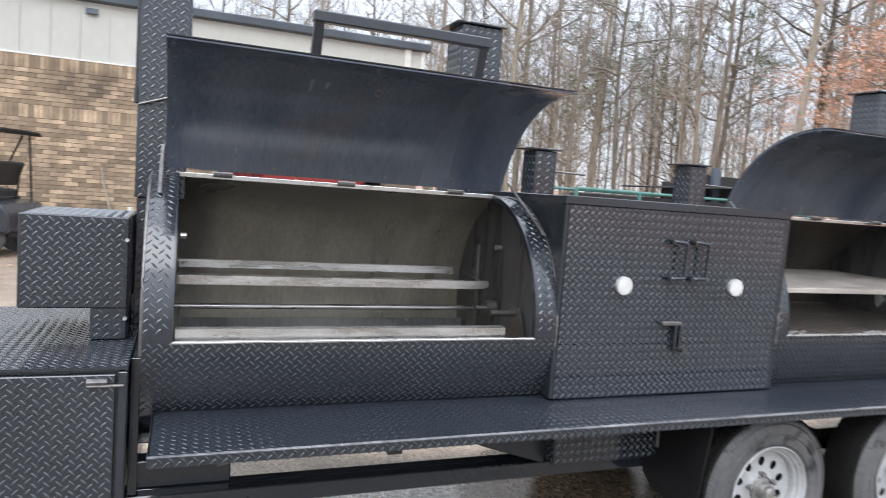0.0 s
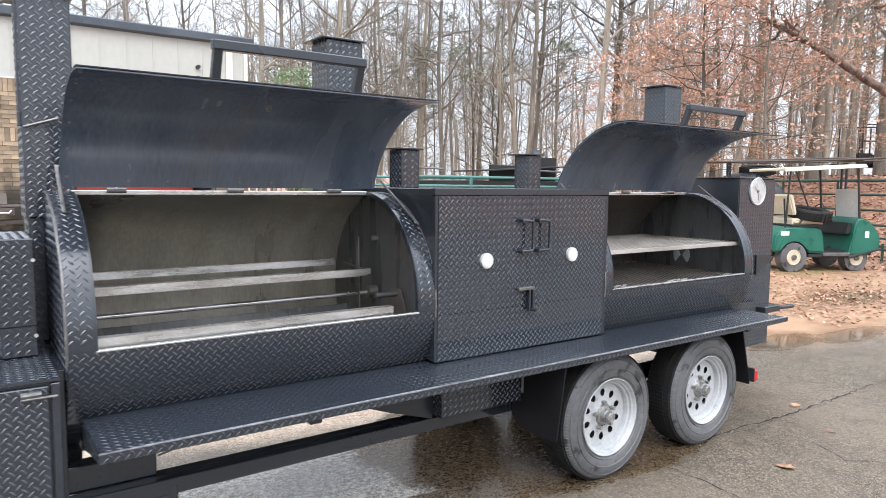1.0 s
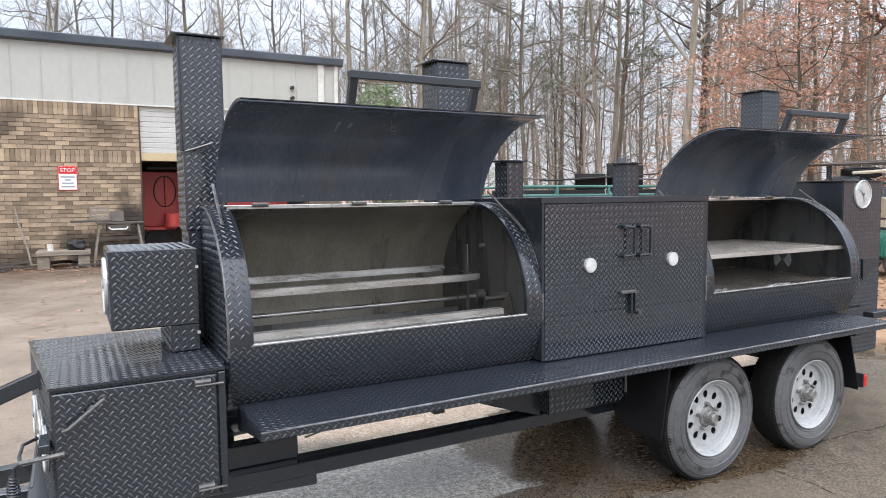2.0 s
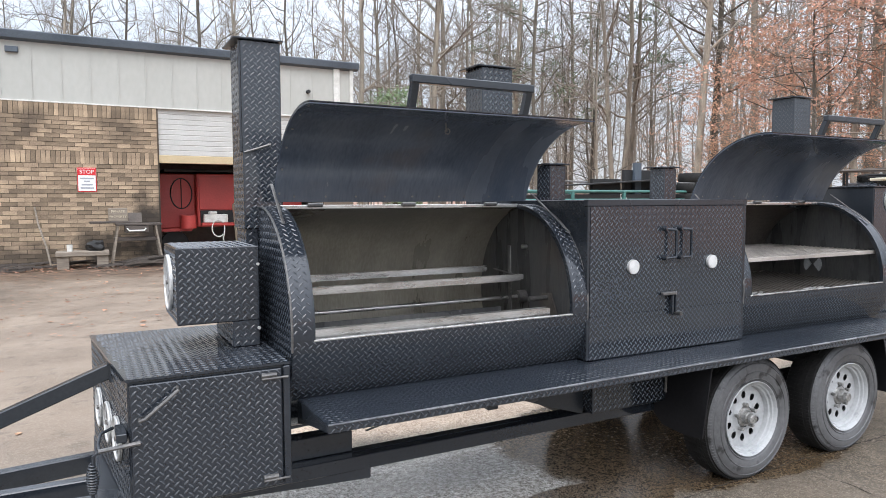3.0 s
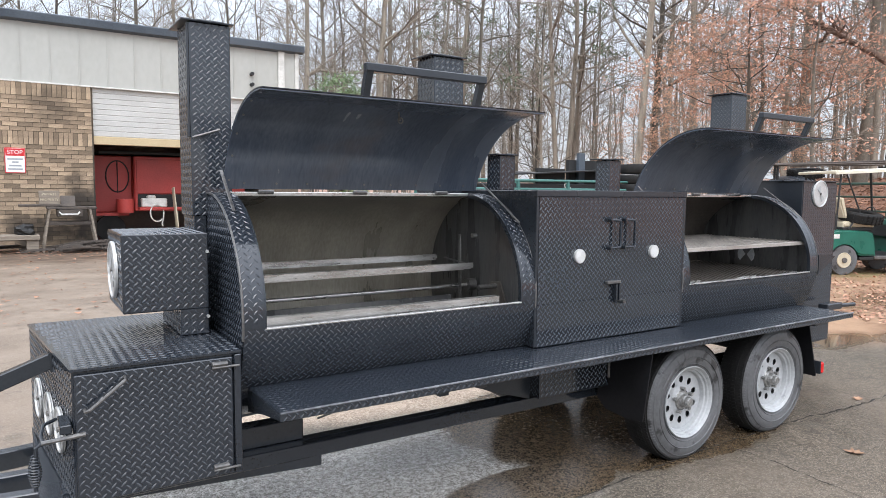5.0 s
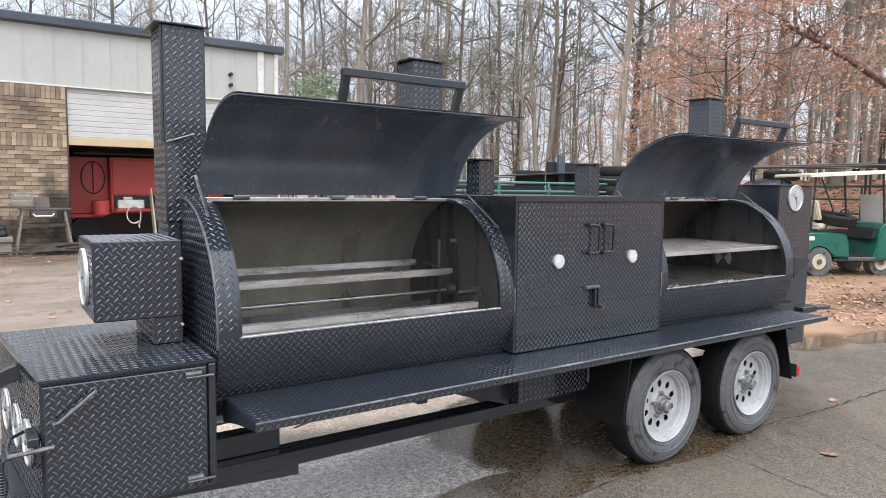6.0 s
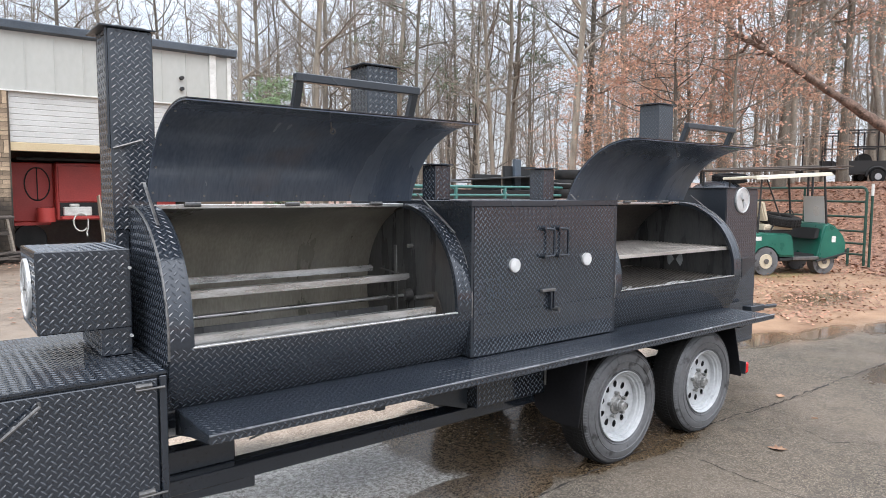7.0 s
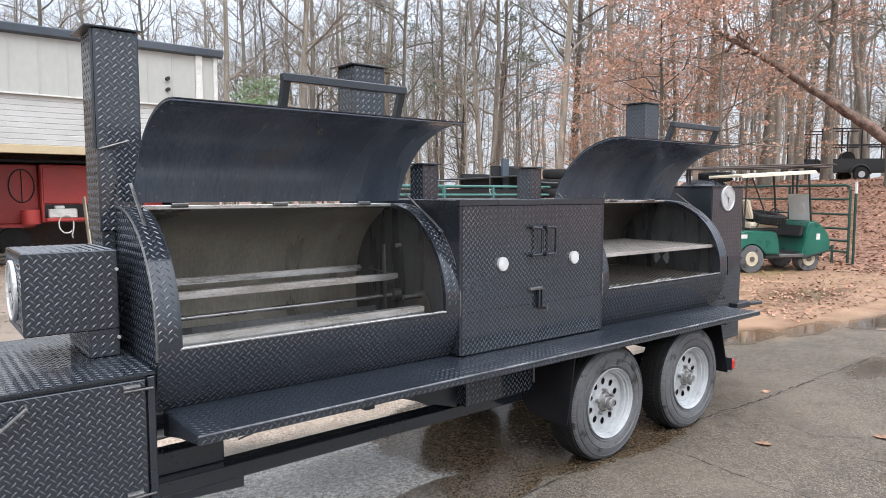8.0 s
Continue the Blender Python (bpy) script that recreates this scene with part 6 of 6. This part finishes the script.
def grow(rnd, height, radius, first, n_limb, limb_len, lean=0.0, up=0.5, leaf=None, twigs=7, sub=4):
    """Meshes of a trunk with limbs, and of its crown of twigs and leaves."""
    trunk, crown, tips = [], [], []
    pts, radii = [], []
    ax, ay = rnd.uniform(-1, 1), rnd.uniform(-1, 1)
    n = 9
    for i in range(n + 1):
        f = i / n
        wob = 0.020 * height
        kink = 0.009 * height * f
        pts.append(Vector((lean * height * f * f + wob * ax * math.sin(f * 5 + ay), wob * ay * math.sin(f * 4 + ax), height * f - 0.2)) + Vector((rnd.uniform(-kink, kink), rnd.uniform(-kink, kink), 0)))
        flare = 1 + 0.5 * max(0, 1 - f * 9)
        radii.append(max(0.012, radius * flare * (1 - 0.88 * f)))
    trunk.append((pts, radii, 9))

    def at(f):
        k = min(n - 1, int(f * n))
        return pts[k].lerp(pts[k + 1], f * n - k), radii[k]

    def limb(p, d, ln, r, depth):
        k = (5, 4, 2)[depth]
        q = [p]
        cur, dr = p.copy(), d.copy()
        for i in range(k):
            dr = (dr + Vector((rnd.gauss(0, 0.22), rnd.gauss(0, 0.22), rnd.gauss(0.05, 0.18)))).normalized()
            cur = cur + dr * ln / k
            q.append(cur.copy())
        rr = [r * (1 - 0.8 * i / k) for i in range(k + 1)]
        (trunk if depth == 0 else crown).append((q, rr, 5 if depth == 0 else 3))
        if depth < 2:
            for i in range(sub if depth == 0 else twigs):
                f = rnd.uniform(0.25, 1.0)
                j = min(k - 1, int(f * k))
                s = q[j].lerp(q[j + 1], f * k - j)
                nd = (dr + Vector((rnd.gauss(0, 0.7), rnd.gauss(0, 0.7), rnd.gauss(0.1, 0.5)))).normalized()
                limb(s, nd, ln * rnd.uniform(0.35, 0.6), max(0.0035, r * 0.45), depth + 1)
        if depth >= 1:
            tips.extend(q[1:])

    for i in range(n_limb):
        f = first + (0.98 - first) * (i + rnd.random()) / n_limb
        p, r = at(f)
        t = rnd.uniform(0, math.tau)
        d = Vector((math.cos(t), math.sin(t), up + rnd.uniform(-0.2, 0.5))).normalized()
        limb(p, d, limb_len * (1.1 - 0.65 * f) * rnd.uniform(0.6, 1.2), min(r * 0.5, 0.05 + 0.02 * rnd.random()), 0)
    tm = tubes_mesh("trunk", trunk, 6, BARK)
    cm = tubes_mesh("crown", crown, 3, TWIG)
    lm = None
    if leaf:
        material, count, size, needle = leaf
        spots = []
        if needle:
            for _ in range(count):
                spots.append(rnd.choice(tips) + Vector((rnd.gauss(0, 0.17), rnd.gauss(0, 0.17), rnd.gauss(0, 0.05))))
        else:
            # leaves held in flat, nearly level sprays
            sprays = [(t, rnd.uniform(0.18, 0.42), rnd.uniform(-0.25, 0.25), rnd.uniform(-0.25, 0.25)) for t in rnd.sample(tips, min(len(tips), count // 16))]
            for _ in range(count):
                t, r, sx, sy = rnd.choice(sprays)
                u, v = rnd.gauss(0, r), rnd.gauss(0, r)
                spots.append(t + Vector((u, v, u * sx + v * sy - 0.15 * (u * u + v * v) + rnd.gauss(0, 0.025))))
        lm = leaves_mesh("foliage", spots, rnd, size, material, needle)
    return tm, cm, lm


trnd = random.Random(11)
KINDS = {
    "tall": [grow(trnd, trnd.uniform(17, 22), trnd.uniform(0.10, 0.165), 0.22, 27, 4.4, trnd.uniform(-0.05, 0.05), 0.6, sub=5) for _ in range(6)],
    "slim": [grow(trnd, trnd.uniform(11, 15), trnd.uniform(0.045, 0.085), 0.12, 28, 2.8, trnd.uniform(-0.10, 0.10), 0.7, twigs=5) for _ in range(6)],
    "beech": [grow(trnd, trnd.uniform(8, 11), trnd.uniform(0.06, 0.09), 0.12, 28, 3.6, trnd.uniform(-0.05, 0.05), 0.10, (BEECH, 5000, 0.10, False), 5, 5) for _ in range(3)],
    "oak": [grow(trnd, trnd.uniform(10, 12), trnd.uniform(0.07, 0.11), 0.28, 28, 4.0, trnd.uniform(-0.05, 0.05), 0.15, (OAK, 4600, 0.105, False), 5, 5) for _ in range(3)],
    "pine": [grow(trnd, trnd.uniform(16, 20), trnd.uniform(0.16, 0.22), 0.26, 28, 3.2, 0.0, 0.2, (PINE, 4200, 0.24, True), 5, 5) for _ in range(2)],
    "cedar": [grow(trnd, 6.5, 0.10, 0.10, 46, 1.9, 0.0, 0.5, (CEDAR, 9000, 0.20, True), 5, 4)],
}
LABELS = {
    "tall": ("tall bare grey-brown forest tree", "tree"), "slim": ("slender bare young forest tree", "tree"),
    "beech": ("young beech holding dry orange leaves", "tree"), "oak": ("oak holding dry red-brown leaves", "tree"),
    "pine": ("tall pine with thin dark green needles", "tree"), "cedar": ("small green cedar at the wood's edge", "tree"),
}


def plant(kind, x, y, size=1.0, turn=None, pick=None):
    meshes = KINDS[kind][pick if pick is not None else trnd.randrange(len(KINDS[kind]))]
    e = new("tree")
    tagged(e, LABELS[kind][0], LABELS[kind][1], "trees of the wood")
    for nm, me in zip(("trunk", "crown", "foliage"), meshes):
        if me:
            o = new(nm, me)
            o.parent = e
    e.matrix_basis = pose(x, y, rise(x, y) - 0.05, 0, 0, trnd.uniform(0, 360) if turn is None else turn) @ Matrix.Diagonal((size, size, size * trnd.uniform(0.92, 1.1), 1))
    return e


CX, CY = -3.2, -2.5
placed = []


def clear(x, y, gap):
    if x < 6.0 and y < 34:
        return False
    if 8 < x < 18.5 and y < 10:
        return False
    if 18 < x < 25 and 2.5 < y < 8.5:
        return False
    return all(math.hypot(x - a, y - b) > gap for a, b in placed)


def scatter(kind, count, r0, r1, h0, h1, gap, s0=0.85, s1=1.2):
    made = tries = 0
    while made < count and tries < count * 40:
        tries += 1
        h, r = radians(trnd.uniform(h0, h1)), math.sqrt(trnd.uniform(r0 * r0, r1 * r1))
        x, y = CX + r * math.sin(h), CY + r * math.cos(h)
        if clear(x, y, gap):
            # none stands before the utility trailer: such a tree goes behind it
            if 22 < x < 34 and 0.3325 * (x - 14) + 2.9 < y < 0.406 * (x - 14) + 4.9:
                x, y = x + 12.5, y + 5.0
            placed.append((x, y))
            plant(kind, x, y, trnd.uniform(s0, s1))
            made += 1


plant("cedar", 6.95, 20.2, 0.84, 0)
for x, y, s in ((19.75, 4.78, 1.25), (16.9, 19.8, 1.0), (20.2, 22.2, 1.1), (15.6, 14.05, 1.05), (22.0, 18.9, 1.15), (24.7, 20.2, 1.2), (21.6, 16.2, 1.1), (22.7, 12.7, 1.1),
                (20.1, 9.05, 1.1), (21.25, 8.98, 1.1), (26.2, 10.25, 1.25), (23.75, 8.2, 1.15), (36.0, 11.65, 1.6), (9.4, 21.0, 1.0)):
    placed.append((x, y))
    plant("tall", x, y, s)
for kind, x, y, s in (("oak", 15.3, 9.6, 0.95), ("oak", 16.0, 8.0, 0.9), ("oak", 17.4, 9.7, 1.0), ("oak", 19.4, 12.0, 1.0), ("oak", 24.6, 6.4, 0.9),
                      ("beech", 16.6, 14.9, 0.52), ("beech", 17.9, 14.3, 0.6), ("beech", 16.9, 12.3, 0.5), ("beech", 18.6, 12.7, 0.66), ("beech", 19.6, 9.9, 0.5), ("beech", 22.5, 8.6, 0.45)):
    placed.append((x, y))
    plant(kind, x, y, s)
for x, y, s in ((18.6, 20.9, 0.95), (36.5, 14.0, 1.15), (16.4, 26.0, 1.0)):
    placed.append((x, y))
    plant("pine", x, y, s)
scatter("tall", 18, 26, 60, 4, 38, 2.0)
scatter("tall", 8, 32, 60, 38, 80, 2.2)
scatter("slim", 24, 26, 55, 6, 38, 1.2, 0.9, 1.3)
scatter("slim", 36, 24, 50, 38, 80, 1.2)
scatter("slim", 12, 30, 52, 26, 46, 1.0)
scatter("tall", 5, 34, 60, 26, 46, 1.5)
scatter("oak", 2, 34, 44, 50, 78, 2.5)
scatter("tall", 22, 38, 60, -22, 12, 1.6)
scatter("slim", 20, 37, 50, -22, 12, 1.0)

# far woods, too deep to count
rnd = random.Random(21)
paths = []
for k in range(340):
    h, r = (radians(rnd.uniform(-24, 88)), rnd.uniform(55, 105)) if k < 260 else (radians(rnd.uniform(50, 84)), rnd.uniform(34, 75))
    x, y = CX + r * math.sin(h), CY + r * math.cos(h)
    z = rise(x, y) - 0.3
    ht, rad = rnd.uniform(11, 19), rnd.uniform(0.07, 0.2)
    lx, ly = rnd.uniform(-0.8, 0.8), rnd.uniform(-0.8, 0.8)
    pts = [Vector((x + lx * f + rnd.gauss(0, 0.22), y + ly * f + rnd.gauss(0, 0.22), z + ht * f)) for f in (0, 0.2, 0.4, 0.6, 0.8, 1)]
    paths.append((pts, [rad, rad * 0.85, rad * 0.7, rad * 0.5, rad * 0.3, 0.02], 4))
    for _ in range(46 if h < 0.7 else 24):
        f = rnd.uniform(0.1, 1)
        p = Vector((x + lx * f, y + ly * f, z + ht * f))
        d = Vector((rnd.gauss(0, 1), rnd.gauss(0, 1), rnd.uniform(0.1, 1.3))).normalized() * rnd.uniform(1.2, 3.2)
        e = Vector((rnd.gauss(0, 0.25), rnd.gauss(0, 0.25), rnd.gauss(0.2, 0.2)))
        paths.append(([p, p + d * 0.5 + e * 0.5, p + d + e], [0.024, 0.016, 0.007], 3))
me = tubes_mesh("far_woods", paths, 4, TWIG)
tagged(new("far_woods", me), "distant bare winter wood", "woods", kind="stuff")

# fallen trunk leaning through the trees, its broken crown tangled at the upper end
fallen = thing("fallen_tree", (17.4, 6.6, 0), "red-brown broken trunk leaning across the trees", "fallen tree")
rnd = random.Random(17)
lo_end, hi_end = Vector((18.5, 4.40, 2.92)), Vector((16.45, 8.55, 6.45))
bm = bmesh.new()
pts, radii = [], []
for k in range(25):
    f = k / 24
    pts.append(lo_end.lerp(hi_end, f) + Vector((0, 0, 0.10 * math.sin(f * 3.1))) + Vector((rnd.gauss(0, 0.012), rnd.gauss(0, 0.012), rnd.gauss(0, 0.016))))
    radii.append((0.150 - 0.085 * f) * rnd.uniform(0.88, 1.12))
add_tube(bm, pts, radii, 14)
for v in bm.verts:
    v.co += Vector((0.03, 0.03, 0.03)) * noise.noise(v.co * 7)
part("log", bm, REDBARK, fallen, smooth=True)
for k in range(16):
    p = lo_end.lerp(hi_end, rnd.uniform(0.78, 1.0)) + Vector((0, 0, 0.08))
    d = Vector((rnd.gauss(-0.35, 0.4), rnd.gauss(0.5, 0.5), rnd.gauss(0.35, 0.45))).normalized() * rnd.uniform(0.5, 1.6)
    e = Vector((rnd.gauss(0, 0.12), rnd.gauss(0, 0.12), rnd.gauss(0, 0.12)))
    r = rnd.uniform(0.02, 0.055)
    part("broken_limb", tube([p, p + d * 0.35 + e, p + d * 0.7 + e * 0.3, p + d + e], [r, r * 0.75, r * 0.5, 0.008], 7), REDBARK, fallen, smooth=True)


# ---- fallen leaves ----
def leaf_thing(x, y, size, turn, curl):
    bm = bmesh.new()
    outline = [(0, -1), (0.35, -0.55), (0.62, -0.5), (0.42, -0.1), (0.75, 0.2), (0.35, 0.35), (0.22, 0.8), (0, 1.05), (-0.22, 0.8), (-0.35, 0.35), (-0.75, 0.2), (-0.42, -0.1), (-0.62, -0.5), (-0.35, -0.55)]
    lo = [bm.verts.new((a * size, b * size, 0.002 + curl * size * (a * a + 0.3 * b * b))) for a, b in outline]
    mid = bm.verts.new((0, 0, 0.001))
    up = [bm.verts.new(v.co + Vector((0, 0, 0.0015))) for v in lo]
    top = bm.verts.new((0, 0, 0.0025))
    for i in range(len(lo)):
        j = (i + 1) % len(lo)
        bm.faces.new((mid, lo[j], lo[i])); bm.faces.new((top, up[i], up[j])); bm.faces.new((lo[i], lo[j], up[j], up[i]))
    ob = part("fallen_leaf", bm, PALELEAF)
    ob.matrix_basis = pose(x, y, rise(x, y) + 0.001, 0, 0, turn)
    tagged(ob, "dry curled brown leaf on damp asphalt", "leaf", "leaves on the asphalt")


leaf_thing(0.92, -0.55, 0.055, 30, 0.5)
leaf_thing(2.041, -0.03, 0.05, 110, 0.3)
leaf_thing(1.709, -0.427, 0.028, 60, 0.2)
leaf_thing(1.627, -0.972, 0.06, 200, 0.3)
rnd = random.Random(8)
for _ in range(60):
    x, y = rnd.uniform(-6, 9), rnd.uniform(-1.2, 14)
    if -3.3 < x < 2.6 and -0.3 < y < 1.5:
        continue
    leaf_thing(x, y, rnd.uniform(0.02, 0.045), rnd.uniform(0, 360), rnd.uniform(0.1, 0.6))

verts, faces = [], []
rnd = random.Random(9)
for _ in range(44000):
    if rnd.random() < 0.86:
        x, y = rnd.uniform(11.5, 27), rnd.uniform(-3, 18)
    else:
        x, y = 5.2 + abs(rnd.gauss(0, 3.5)), rnd.uniform(1.1, 8)
    z = rise(x, y) + rnd.uniform(0.005, 0.04)
    s = rnd.uniform(0.018, 0.042) if x < 11 else rnd.uniform(0.03, 0.065)
    a = rnd.uniform(0, math.tau)
    t1, t2 = rnd.uniform(-0.5, 0.5), rnd.uniform(-0.5, 0.5)
    c, sn = math.cos(a), math.sin(a)
    i = len(verts)
    for u, v in ((-1, 0), (0, -0.55), (1, 0), (0, 0.55)):
        verts.append((x + s * (u * c - v * sn), y + s * (u * sn + v * c), z + s * (u * t1 + v * t2)))
    faces.append((i, i + 1, i + 2, i + 3))
for _ in range(3400):
    x, y = rnd.uniform(-8, 1.5), 16.0 - abs(rnd.gauss(0, 0.9)) - 0.1
    if rnd.random() < 0.22:
        x, y = rnd.uniform(-7, 0), rnd.uniform(6, 15)
    z, sz, a = rnd.uniform(0.004, 0.03), rnd.uniform(0.018, 0.05), rnd.uniform(0, math.tau)
    c, sn = math.cos(a), math.sin(a)
    t1, t2 = rnd.uniform(-0.5, 0.5), rnd.uniform(-0.5, 0.5)
    i = len(verts)
    for u, v in ((-1, 0), (0, -0.55), (1, 0), (0, 0.55)):
        verts.append((x + sz * (u * c - v * sn), y + sz * (u * sn + v * c), z + sz * abs(u * t1 + v * t2)))
    faces.append((i, i + 1, i + 2, i + 3))
me = bpy.data.meshes.new("leaf_litter")
me.from_pydata(verts, [], faces)
me.materials.append(LITTER)
tagged(new("leaf_litter", me), "brown leaf litter over the soil and woodland floor", "leaf litter", kind="stuff")

# ---- bricks of the workshop wall ----
BL, BH, JT = 0.305, 0.1016, 0.011


def brick_mesh(name, lx, lz):
    bm = bmesh.new()
    add_box(bm, -lx / 2, lx / 2, 0.0, 0.02, -lz / 2, lz / 2)
    me = bpy.data.meshes.new(name)
    bm.to_mesh(me)
    bm.free()
    me.materials.append(BRICK)
    return me


STRETCHER, SOLDIER, HALF = brick_mesh("brick", BL - JT, BH - JT), brick_mesh("brick", BH - JT, BL - JT), brick_mesh("brick", BL / 2 - JT, BH - JT)
slots = []
z = 0.0
row = 0
while z < SID - 0.05:
    soldier = 2.43 < z < 2.50 or z > SID - 0.33
    h = BL if soldier else BH
    if soldier:
        x = DX0 - 0.02 - BH / 2
        while x > -8:
            slots.append((x, z + h / 2, SOLDIER))
            x -= BH
    else:
        x = DX0 - 0.02
        if row % 2:
            slots.append((x - BL / 4, z + h / 2, HALF))
            x -= BL / 2
        while x > -8:
            slots.append((x - BL / 2, z + h / 2, STRETCHER))
            x -= BL
    z += h
    row += 1
slots.sort(key=lambda q: -q[0])
rnd = random.Random(3)
rest = bmesh.new()
for i, (x, z, me) in enumerate(slots):
    y = WY - 0.002 + rnd.uniform(-0.002, 0.003)
    if i < 300:
        o = new("brick", me)
        o.parent = wall
        o.location = Vector((x, y, z)) - ORIGIN[wall.name]
    else:
        lx, lz = (BH - JT, BL - JT) if me is SOLDIER else ((BL if me is STRETCHER else BL / 2) - JT, BH - JT)
        add_box(rest, x - lx / 2, x + lx / 2, y, y + 0.02, z - lz / 2, z + lz / 2)
part("brickwork", rest, BRICK_J, wall, "tan brick courses", kind="stuff")
